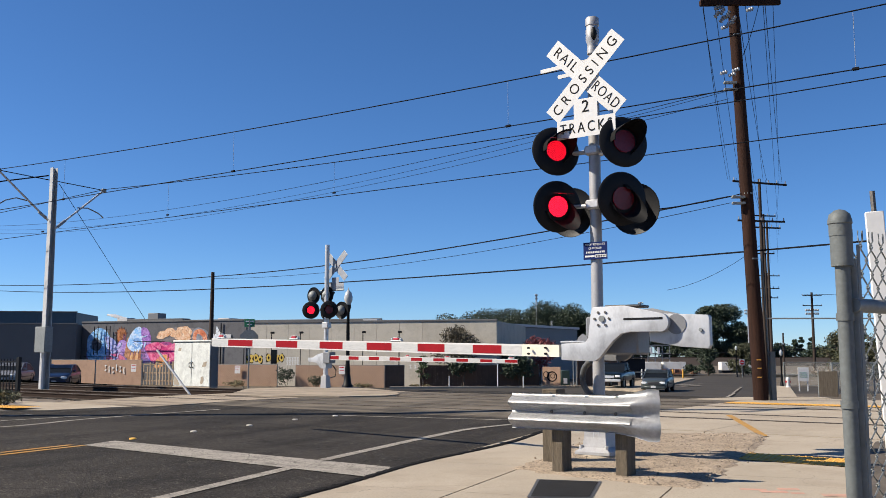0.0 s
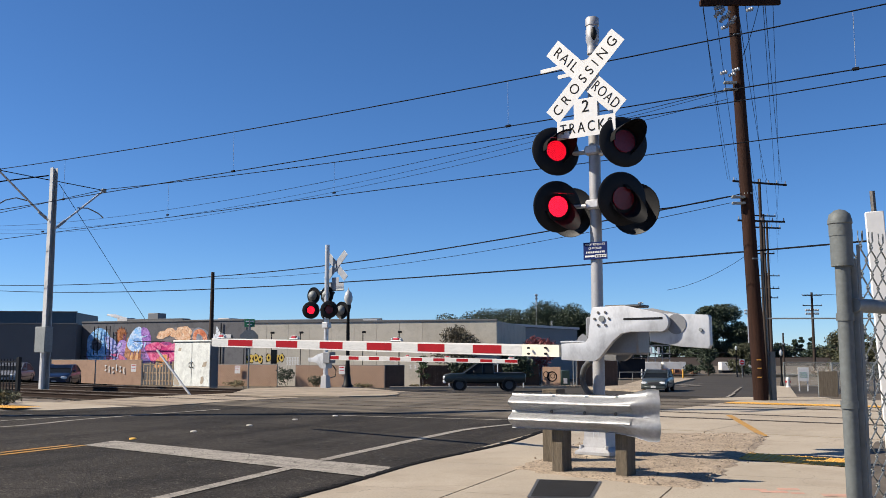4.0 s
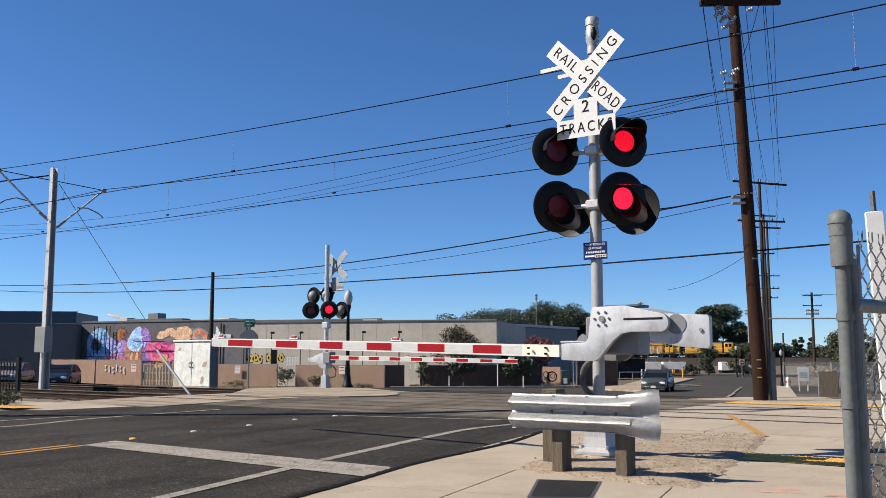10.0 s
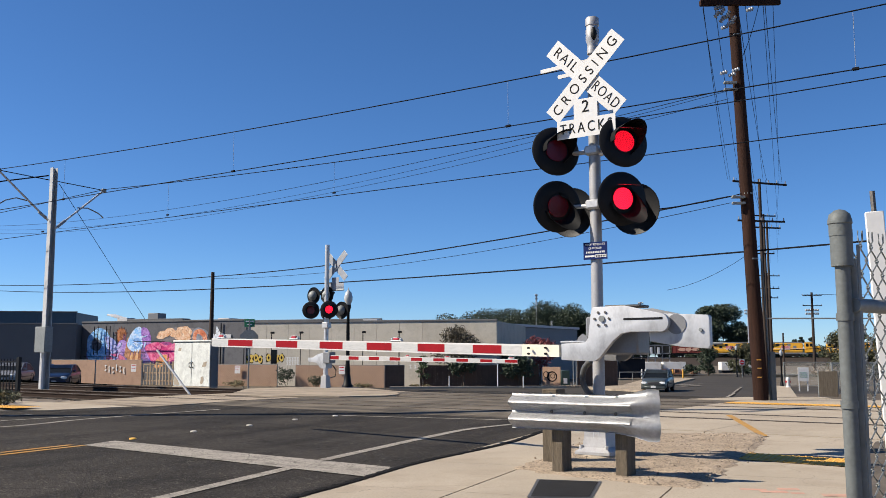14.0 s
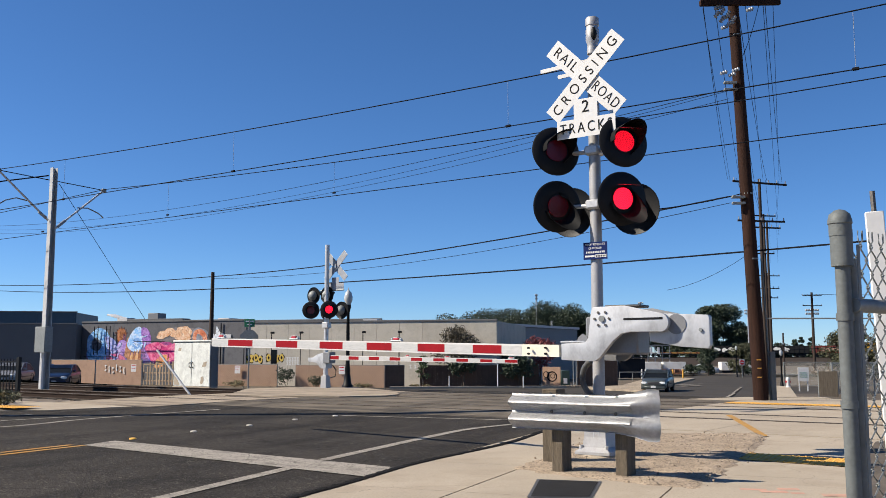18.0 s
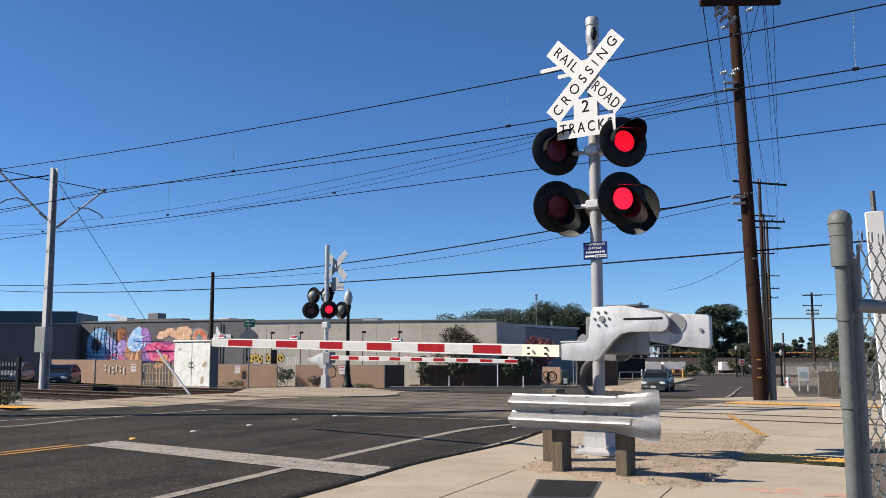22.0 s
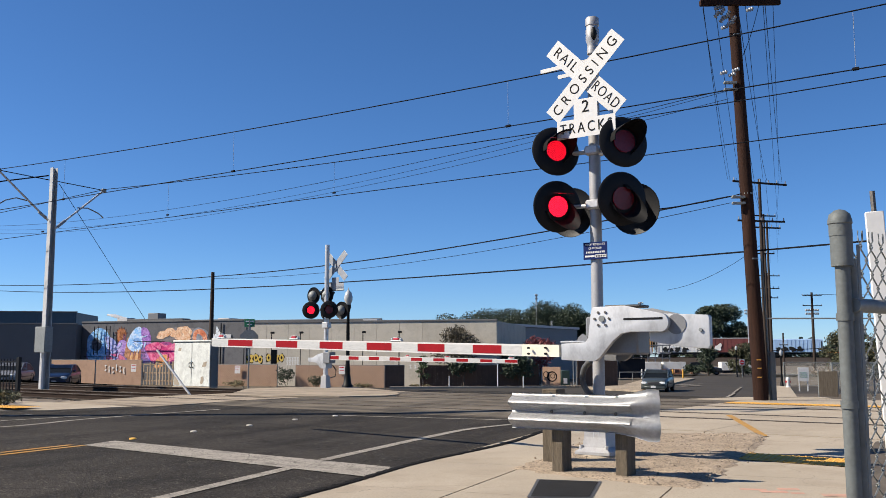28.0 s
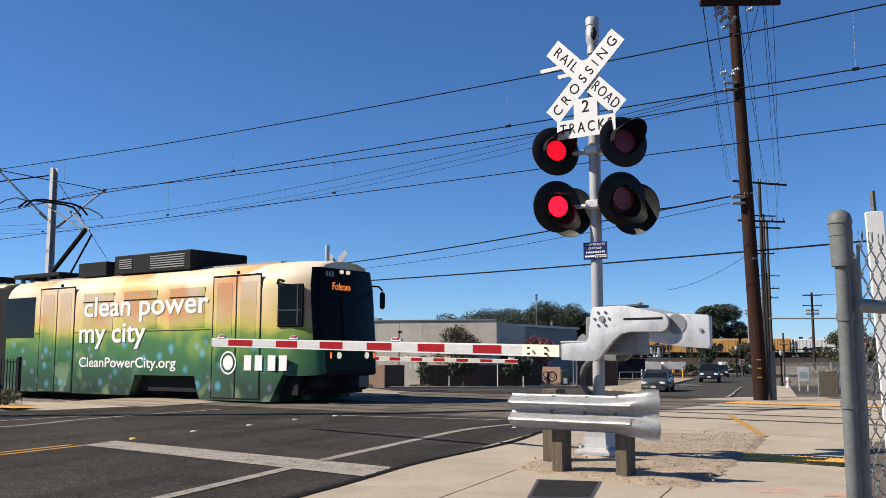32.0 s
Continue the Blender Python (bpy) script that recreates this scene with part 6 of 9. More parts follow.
part("roof", bm_box(bmesh.new(), (gl + 0.6, 12.5, 0.25), (gl / 2, 6, 5.95), turn=Euler((radians(2), 0, 0)).to_matrix()), roof_pale, gh)


fence_wire = material("coated_fence_wire", (0.42, 0.3, 0.22), 0.8, var=0.1)


def slat_fence(a, b, h, n, mat, label, board=False, plain=False, name="fence"):
    """Panels between posts: boards, plain sheets, or slats behind a diamond wire mesh."""
    a, b = Vector(a), Vector(b)
    z = gz(a.x, a.y)
    t = thing(name, framed(a, b, z), label, "fence", group="far fences")
    ln = (b - a).length
    zb = gz(b.x, b.y) - z
    w = ln / n
    for k in range(n + 1):
        part("post", bm_rod(bmesh.new(), (w * k, 0.05, -0.2 + zb * k / n), (w * k, 0.05, h + 0.06 + zb * k / n), 0.04, seg=6), galv_dull, t)
    for k in range(n):
        zz = zb * (k + 0.5) / n
        if board:
            m = max(5, int(w / 0.16))
            for j in range(m):
                hh = h * (1 + random.uniform(-0.008, 0.008))
                part("board", bm_box(bmesh.new(), (w / m * 0.98, 0.02, hh), (w * k + w * (j + 0.5) / m, 0.003 * (j % 2), hh / 2 + zz)), mat, t, smooth=None)
            continue
        bm = bmesh.new()
        m = 1 if plain else int(w / 0.1)
        for j in range(m):
            bm_box(bm, (w / m * 0.97, 0.02, h), (w * k + w * (j + 0.5) / m, 0, h / 2 + zz))
        part("sheet_panel" if plain else "slat_panel", bm, mat, t, smooth=None)
        if not plain:
            bm = bmesh.new()
            step = 0.2
            for j in range(-int(h / step), int(w / step) + 1):
                for s in (1, -1):
                    x0, x1 = j * step, j * step + h
                    c0, c1 = max(0.0, x0), min(w, x1)
                    if c1 <= c0:
                        continue
                    z0, z1 = (c0 - x0, c1 - x0) if s > 0 else (h - c0 + x0, h - c1 + x0)
                    bm_rod(bm, (w * k + c0, -0.03, z0 + zz), (w * k + c1, -0.03, z1 + zz), 0.007, seg=3, caps=False)
            part("wire_mesh", bm, fence_wire, t, "tan coated diamond mesh", smooth=None)
    if not board:
        part("top_rail", bm_rod(bmesh.new(), (0, 0.03, h + 0.02), (ln, 0.03, h + 0.02 + zb), 0.025, seg=6), galv_dull, t)
    return t


def pallet_gate():
    """A patched gate of bare uprights with gaps between them."""
    t = thing("timber_gate", framed((-25.2, 78.9, 0), (-21.9, 77.6, 0), gz(-24, 78)), "gappy patched timber gate of bare uprights in the fence", "gate")
    rng = random.Random(4)
    for k in range(11):
        h = rng.uniform(1.5, 2.0)
        part("upright", bm_box(bmesh.new(), (rng.uniform(0.09, 0.16), 0.03, h), (0.12 + 0.32 * k + rng.uniform(-0.06, 0.06), 0, h / 2), turn=Euler((0, rng.uniform(-0.04, 0.04), 0)).to_matrix()), pallet_wood, t, smooth=None)
    for z in (0.35, 1.0, 1.7):
        part("crosspiece", bm_box(bmesh.new(), (3.4, 0.03, 0.1), (1.75, 0.035, z)), pallet_wood, t, smooth=None)
    for k in range(5):
        part("rail", bm_rod(bmesh.new(), (0.1, 0.08, 0.3 + 0.38 * k), (3.4, 0.08, 0.3 + 0.38 * k), 0.014, seg=5), galv_dull, t)


pallet_wood = material("bare_pallet_wood", (0.34, 0.26, 0.18), 0.9, var=0.25, scale=2, fine=20, bump=0.2, per_object=0.15)
slat_fence((-34.3, 82.2, 0), (-25.3, 79, 0), 2.05, 2, fence_tan, "plain tan sheet fence with scrawled graffiti", plain=True)
pallet_gate()
slat_fence((-21.8, 77.5, 0), (-13.1, 74.2, 0), 1.7, 3, fence_tan, "tan slatted mesh fence beside the cabinet")
slat_fence((-11.5, 73.4, 0), (-4.4, 70.8, 0), 1.66, 3, fence_tan, "tan slatted mesh fence along the side street")
# Return and boards behind it carry their shade in the brown colour.
slat_fence((-4.38, 70.9, 0), (-2.95, 71.6, 0), 1.66, 1, fence_shaded_brown, "brown sheet fence return", plain=True)
slat_fence((-1.8, 74.2, 0), (7.7, 75.5, 0), 1.66, 5, fence_shaded_brown, "brown board fence, its shade put into the dark colour", board=True)
slat_fence((10.75, 75.2, 0), (14.3, 77, 0), 2.0, 3, fence_shaded_brown, "dark brown board fence by the gate", board=True)
slat_fence((21.95, 55.0, 0), (22.95, 54.7, 0), 1.45, 1, wood_post, "old grey timber gate panel on the verge", board=True, name="timber_gate")

for px, y, z in ((-25.9, 78.9, 0.1), (-16.4, 75.3, 0.2), (-7.7, 72.0, 0.05)):
    t = thing("warning_sign", pose(px, y, gz(px, 70) + 1.3, 0, 0, -20), "small white warning notice on the fence", "sign", group="fence signs")
    part("plate", bm_box(bmesh.new(), (0.5, 0.01, 0.62), (0, -0.12, 0), bevel=0.003), sign_white, t)
    part("text_bar", bm_box(bmesh.new(), (0.4, 0.006, 0.06), (0, -0.13, 0.2)), sign_red, t)
    part("text_bar", bm_box(bmesh.new(), (0.36, 0.006, 0.035), (0, -0.13, -0.02)), sign_red, t)
for k in range(9):
    f = -27.0 - 0.36 * k if k < 6 else -31.6 - 0.34 * (k - 6)
    strokes = soft_loop([(-0.1, 0.24), (0.12, 0.2), (-0.02, 0.03), (0.13, -0.18), (-0.1, -0.26), (0.03, -0.05)] if k % 2 else [(-0.05, 0.25), (0.04, 0.26), (0.06, -0.22), (0.14, -0.24), (-0.02, -0.3), (-0.06, 0.0)], 3)
    solid("graffiti", bm_plate(bmesh.new(), strokes, 0.004), graf_w, "white scrawled graffiti on the tan fence", "graffiti", Matrix.Translation((f, 79.0 - (f + 25.3) * 0.3556 - 0.06, gz(f, 79.5) + 1.2 + 0.1 * (k % 3))) @ pose(0, 0, 0, 0, 0, -19.6), group="fence graffiti", smooth=None)


# ---- plants ----
def leaf_material(name, col):
    m = material(name, col, 0.65, var=0.35, scale=0.7, fine=6, bump=0)
    return m


leaf_dark = leaf_material("leaves_dark", (0.026, 0.042, 0.021))
leaf_green = leaf_material("leaves_green", (0.05, 0.078, 0.025))
leaf_olive = leaf_material("leaves_olive", (0.06, 0.062, 0.028))
leaf_brown = leaf_material("leaves_brown", (0.06, 0.05, 0.03))
leaf_dry = leaf_material("leaves_dry", (0.2, 0.165, 0.08))
leaf_red = leaf_material("leaves_red", (0.16, 0.03, 0.035))
bark = material("bark", (0.09, 0.07, 0.055), 0.9, var=0.3, scale=3, fine=30, bump=0.5)


def leaves(name, clumps, count, size, mat, parent, seed):
    rng = np.random.default_rng(seed)
    verts, faces = [], []
    tot = sum(c[3] ** 2 for c in clumps)
    for cx, cy, cz, r, sq in clumps:
        n = max(6, int(count * r * r / tot))
        d = rng.normal(size=(n, 3))
        d /= np.linalg.norm(d, axis=1)[:, None]
        rad = r * (0.3 + 0.78 * rng.random(n)) ** 0.7
        p = d * rad[:, None] * np.array([1, 1, sq]) + np.array([cx, cy, cz])
        a = rng.normal(size=(n, 3))
        b = rng.normal(size=(n, 3))
        a /= np.linalg.norm(a, axis=1)[:, None]
        b /= np.linalg.norm(b, axis=1)[:, None]
        s = size * (0.5 + rng.random(n))
        for i in range(n):
            k = len(verts)
            u, w = a[i] * s[i], b[i] * s[i] * 0.6
            verts += [tuple(p[i] - u), tuple(p[i] + w), tuple(p[i] + u), tuple(p[i] - w)]
            faces.append((k, k + 1, k + 2, k + 3))
    me = bpy.data.meshes.new(name)
    me.from_pydata(verts, [], faces)
    me.materials.append(mat)
    ob = new(name, me)
    ob.parent = parent
    ob["kind"] = "stuff"
    return ob


def tree(x, y, top, width, mat, label, seed, count=1800, trunk=0.35, size=0.4, low=0.3, group="trees", base=None):
    rng = random.Random(seed)
    g = gz(x, y) - 0.1 if base is None else base
    h = top - g
    t = thing("tree", Matrix.Translation((x, y, g)), label, "tree", group=group)
    bm = bm_rod(bmesh.new(), (0, 0, -0.2), (0.1, 0, h * low + 0.3), trunk, trunk * 0.75, 8)
    clumps = []
    for k in range(11):
        a, f = rng.uniform(0, 6.28), rng.random()
        zz = h * (low + (1 - low) * (0.15 + 0.72 * f))
        rr = width / 2 * (0.75 - 0.45 * abs(f - 0.35))
        p = (math.cos(a) * rr * rng.uniform(0.3, 0.9), math.sin(a) * rr * rng.uniform(0.3, 0.9), zz)
        clumps.append((*p, width * rng.uniform(0.16, 0.27), rng.uniform(0.55, 0.85)))
        bm_rod(bm, (0.05, 0, h * low * rng.uniform(0.7, 1.1)), p, trunk * 0.35, 0.04, 5, caps=False)
    part("trunk", bm, bark, t)
    clumps.append((0, 0, h * 0.88, width * 0.2, 0.7))
    leaves("crown", clumps, count, size, mat, t, seed)
    return t


row = [(15.5, 176, 9.6, 9), (20.8, 176, 10.4, 9), (25.5, 172, 9.4, 8), (2.5, 172, 8.0, 8), (0.5, 168, 8.4, 9), (-6, 175, 7.0, 6), (8, 172, 9.2, 9), (13, 178, 10.0, 9), (18, 172, 11.0, 10), (23.5, 170, 10.6, 9), (10.5, 160, 7.5, 8), (28.5, 166, 9.2, 8), (4, 160, 7.0, 7), (33, 175, 8.0, 8)]
for i, (x, y, top, w) in enumerate(row):
    tree(x, y, top, w * 1.25, leaf_dark, "dark green broadleaf tree behind the warehouses", 10 + i, 14000, size=0.15, low=0.15, group="background trees")
tree(93, 315, 18.2, 19, leaf_dark, "large dark green tree behind the railway bank", 40, 26000, 0.8, 0.3, 0.08)
tree(83, 318, 13.5, 13, leaf_dark, "dark green tree behind the railway bank", 41, 14000, 0.5, 0.36, 0.08)
tree(76, 322, 8.5, 14, leaf_dark, "low dark green tree behind the railway bank", 46, 9000, 0.5, 0.36, 0.08)
tree(88, 312, 11.5, 15, leaf_dark, "dense dark green tree behind the railway bank", 48, 14000, 0.5, 0.36, 0.02)
tree(99, 314, 12.5, 14, leaf_dark, "dense dark green tree behind the railway bank", 49, 14000, 0.5, 0.36, 0.02)
tree(66, 320, 8.5, 15, leaf_dark, "low dark green tree behind the railway bank", 55, 9000, 0.5, 0.36, 0.02)
tree(104, 318, 9.0, 14, leaf_dark, "low dark green tree behind the railway bank", 47, 9000, 0.5, 0.36, 0.08)
tree(34.4, 122, 2.8, 3.6, leaf_dark, "small dark tree at the junction", 42, 4200, 0.12, 0.11, 0.2)
tree(37.6, 118, 2.6, 4.2, leaf_olive, "round leafy street tree at the junction", 43, 5000, 0.12, 0.12, 0.2)
tree(36.5, 86, 3.4, 5.0, leaf_olive, "leafy tree beside the chain-link yard", 44, 6000, 0.15, 0.1, 0.1)
tree(39.0, 84, 3.1, 5.0, leaf_olive, "leafy tree beside the chain-link yard", 45, 6000, 0.15, 0.1, 0.1)
for i, (x, y, top, w) in enumerate(((108, 324, 4.6, 12), (117, 322, 4.4, 13), (127, 320, 4.0, 13), (137, 318, 4.6, 13), (147, 316, 5.0, 13), (98, 326, 5.0, 12), (158, 314, 5.5, 14))):
    tree(x, y, top, w, leaf_dark, "low dark thicket behind the railway bank", 80 + i, 5000, 0.2, 0.32, 0.02, group="background trees")
for i, (x, y, top, w) in enumerate(((124, 330, 7.6, 3.0), (126.5, 331, 8.6, 2.6), (129.5, 330, 8.2, 2.8), (119, 332, 5.5, 7.0), (113, 331, 5.0, 8), (137, 330, 6.0, 8.0), (145, 328, 11, 10.0))):
    tree(x, y, top, w, leaf_dark, "dark conifer beyond the railway", 60 + i, 2600, 0.3, 0.36, 0.08, group="background trees")
tree(1.0, 75.6, 3.35, 4.4, leaf_brown, "feathery olive-brown tree growing over the fence", 50, 5200, 0.08, 0.085, 0.3)
tree(1.6, 73.6, 0.95, 2.4, leaf_dark, "dark low crown before the brown fence", 56, 1400, 0.07, 0.12, 0.45)
tree(6.0, 74.6, 1.0, 3.4, leaf_dark, "dark low crown before the brown fence", 57, 1900, 0.07, 0.12, 0.4)
for x in (0.47, 4.15, 6.1):
    h = 0.85 if x != 4.15 else 1.75
    solid("white_stake", bm_rod(bmesh.new(), (x, 71.5, gz(x, 71.5)), (x, 71.5, gz(x, 71.5) + h), 0.05, seg=6), sign_white, "thin white stake before the brown fence", "stake", group="white stakes")
tree(8.0, 78, 2.7, 3.0, leaf_red, "dark red leaved shrub over the fence", 51, 1500, 0.08, 0.12, 0.3)
tree(-1.6, 73.6, 1.2, 1.3, leaf_green, "small green shrub in a fence gap", 52, 700, 0.05, 0.08, 0.2)
tree(5.2, 78, 2.0, 3.0, leaf_olive, "olive green shrub behind the fence", 53, 1200, 0.08, 0.13, 0.2)
tree(-3.0, 150, 5.3, 4, leaf_dark, "distant dark tree behind the warehouse", 54, 600, 0.2, 0.3, 0.3)


def bush(x, y, w, h, mat, label, seed, count=500, size=0.05, base=None):
    g = gz(x, y) - 0.06 if base is None else base
    t = thing("bush", Matrix.Translation((x, y, g)), label, "bush", group="bushes")
    rng = random.Random(seed)
    cl = [(rng.uniform(-0.3, 0.3) * w, rng.uniform(-0.3, 0.3) * w, h * rng.uniform(0.3, 0.6), w * rng.uniform(0.2, 0.32), h / w * 0.9) for k in range(7)]
    bm = bmesh.new()
    for k in range(9):
        a = rng.uniform(0, 6.28)
        bm_rod(bm, (0, 0, 0), (math.cos(a) * w * 0.35, math.sin(a) * w * 0.35, h * rng.uniform(0.5, 0.9)), 0.012, 0.004, 4, caps=False)
    part("stems", bm, bark, t)
    leaves("foliage", cl, count, size, mat, t, seed)


bush(-9.6, 20.6, 1.3, 0.5, leaf_olive, "dry olive shrub under the iron fence", 1, 1400, 0.035)
bush(-10.6, 21.6, 1.5, 0.5, leaf_olive, "dry olive shrub under the iron fence", 2, 1200, 0.035)
bush(-9.6, 71.8, 1.7, 1.2, leaf_olive, "pale grey-green shrub against the fence", 3, 700, 0.07)
bush(-12.2, 73.4, 1.5, 2.0, leaf_dark, "dark twiggy shrub in the fence gap", 4, 800, 0.07)
bush(-16.5, 74.6, 1.6, 0.7, leaf_dry, "dry grass tuft at the fence foot", 5, 500, 0.07)
bush(-6.0, 71, 1.8, 0.5, leaf_dry, "dry grass tuft at the fence foot", 6, 400, 0.07)
for i, (x, y, w, h) in enumerate(((33.5, 126, 2.6, 1.8), (36.0, 127.5, 2.6, 1.9), (40.5, 128, 3, 1.6), (-2.2, 72.5, 0.7, 0.35), (-1.2, 73, 0.7, 0.3), (29.5, 62, 1.2, 0.5))):
    bush(x, y, w, h, leaf_dark if i < 3 else leaf_dry, "rounded dark hedge at the junction" if i < 3 else "dry weeds along the fence", 20 + i, 900 if i < 3 else 350, 0.12 if i < 3 else 0.07)


# ---- right-hand yard and the far junction ----
def yard():
    t = thing("site_sign", pose(24.9, 65, gz(24.9, 65), 0, 0, -8), "white notice board on two legs", "sign")
    part("board", bm_box(bmesh.new(), (0.72, 0.05, 0.95), (0, 0, 1.1), bevel=0.006), sign_white, t)
    for s in (-1, 1):
        part("leg", bm_box(bmesh.new(), (0.07, 0.06, 1.6), (s * 0.28, 0.06, 0.7)), sign_white, t)
    for k in range(3):
        part("text_bar", bm_box(bmesh.new(), (0.5, 0.005, 0.05), (0, -0.03, 1.2 - 0.14 * k)), sign_green, t)
    t = thing("fire_hydrant", Matrix.Translation((26.2, 71.5, gz(26, 71) + 0.02)), "white and red fire hydrant on the pavement", "hydrant")
    part("barrel", bm_lathe(bmesh.new(), [(0.18, 0), (0.18, 0.06), (0.12, 0.08), (0.12, 0.55), (0.16, 0.57), (0.14, 0.68), (0.05, 0.76), (0.0001, 0.8)], 10), sign_white, t)
    part("outlet", bm_rod(bmesh.new(), (-0.2, 0, 0.42), (0.2, 0, 0.42), 0.07, seg=8), sign_red, t)
    t = thing("no_entry_sign", Matrix.Translation((35.0, 110, gz(35, 110))), "square white and red traffic sign on a steel post", "sign")
    part("post", bm_rod(bmesh.new(), (0, 0, 0), (0, 0, 2.0), 0.05, seg=6), galv_dull, t)
    pl = part("plate", bm_box(bmesh.new(), (0.62, 0.02, 0.7), (0, -0.06, 1.75), bevel=0.004), sign_white, t)
    part("disc", bm_lathe(bmesh.new(), [(0.27, 0.0), (0.27, 0.01), (0.0001, 0.011)], 16, Matrix.Translation((0, -0.075, 1.75)) @ Matrix.Rotation(radians(90), 4, "X")), sign_red, pl)
    part("bar", bm_box(bmesh.new(), (0.36, 0.01, 0.1), (0, -0.09, 1.75)), sign_white, pl)
    # chain-link yard fence, seen far off as a grey veil of wires
    for a, b, h in (((23.6, 57, 0), (40, 60, 0), 1.9), ((27.0, 74.5, 0), (33.5, 72, 0), 1.9)):
        ln = (Vector(b) - Vector(a)).length
        t = thing("yard_fence", framed(a, b, gz(a[0], a[1])), "grey chain-link yard fence with steel posts", "fence", group="yard fences")
        n = max(2, int(ln / 2.6))
        for k in range(n + 1):
            part("post", bm_rod(bmesh.new(), (ln * k / n, 0, 0), (ln * k / n, 0, h), 0.04, seg=6), galv_dull, t)
        for z in (0.1, h):
            part("rail", bm_rod(bmesh.new(), (0, 0, z), (ln, 0, z), 0.025, seg=6), galv_dull, t)
        bm = bmesh.new()
        for k in range(-int(h / 0.12), int(ln / 0.12)):
            for s in (1, -1):
                x0 = k * 0.12
                c0, c1 = max(0.0, x0), min(ln, x0 + h - 0.1)
                z0, z1 = (0.1 + c0 - x0, 0.1 + c1 - x0) if s > 0 else (h - c0 + x0, h - c1 + x0)
                bm_rod(bm, (c0, 0, z0), (c1, 0, z1), 0.006, seg=3, caps=False)
        part("mesh", bm, galv_dull, t, "woven wire mesh", smooth=None)
    bm = bmesh.new()
    for k in range(40):
        a = Vector((random.uniform(-0.8, 0.8), random.uniform(-0.5, 0.5), random.uniform(0, 0.3)))
        b = a + Vector((random.uniform(-1, 1), random.uniform(-0.6, 0.6), random.uniform(0.0, 0.7)))
        bm_rod(bm, a, b, 0.03, 0.012, 4, caps=False)
    solid("brush_pile", bm, material("dry_branches", (0.32, 0.28, 0.23), 0.9, var=0.3), "pile of pale dry branches behind the gate", "brush pile", Matrix.Translation((27.5, 68, gz(27, 68) + 0.9)))
    bm = bmesh.new()
    for k in range(260):
        f = random.random()
        x, y = 12 + 14 * random.random(), 26 + 30 * random.random()
        if x < 9.5 + (y - 22) * 0.42 or x > 14 + (y - 22) * 0.62:
            continue
        s = random.uniform(0.02, 0.08)
        bm_box(bm, (s, s * random.uniform(0.5, 1), s * 0.5), (x, y, gz(x, y) + 0.05), turn=Euler((0, 0, random.uniform(0, 3))).to_matrix())
    solid("litter", bm, material("litter_white", (0.45, 0.43, 0.4), 0.8, var=0.3), "scattered pale litter on the dirt verge", "litter", kind="stuff", smooth=None)
    bm = bmesh.new()
    for k in range(7000):
        x, y = random.uniform(0.6, 4.2), random.uniform(7.4, 13.2)
        if inside_by(x, y, PATCH) < random.uniform(-0.15, 0.15):
            continue
        s = 0.003 + 0.016 * random.random() ** 5
        bm_box(bm, (s, s * random.uniform(0.6, 1), s * 0.7), (x, y, 0.018 + s * 0.2), turn=Euler((random.random(), 0, random.uniform(0, 3))).to_matrix())
    solid("gravel", bm, material("gravel_stone", (0.25, 0.2, 0.15), 0.9, var=0.4, scale=8), "loose gravel on the dirt patch", "gravel", kind="stuff", smooth=None)


yard()


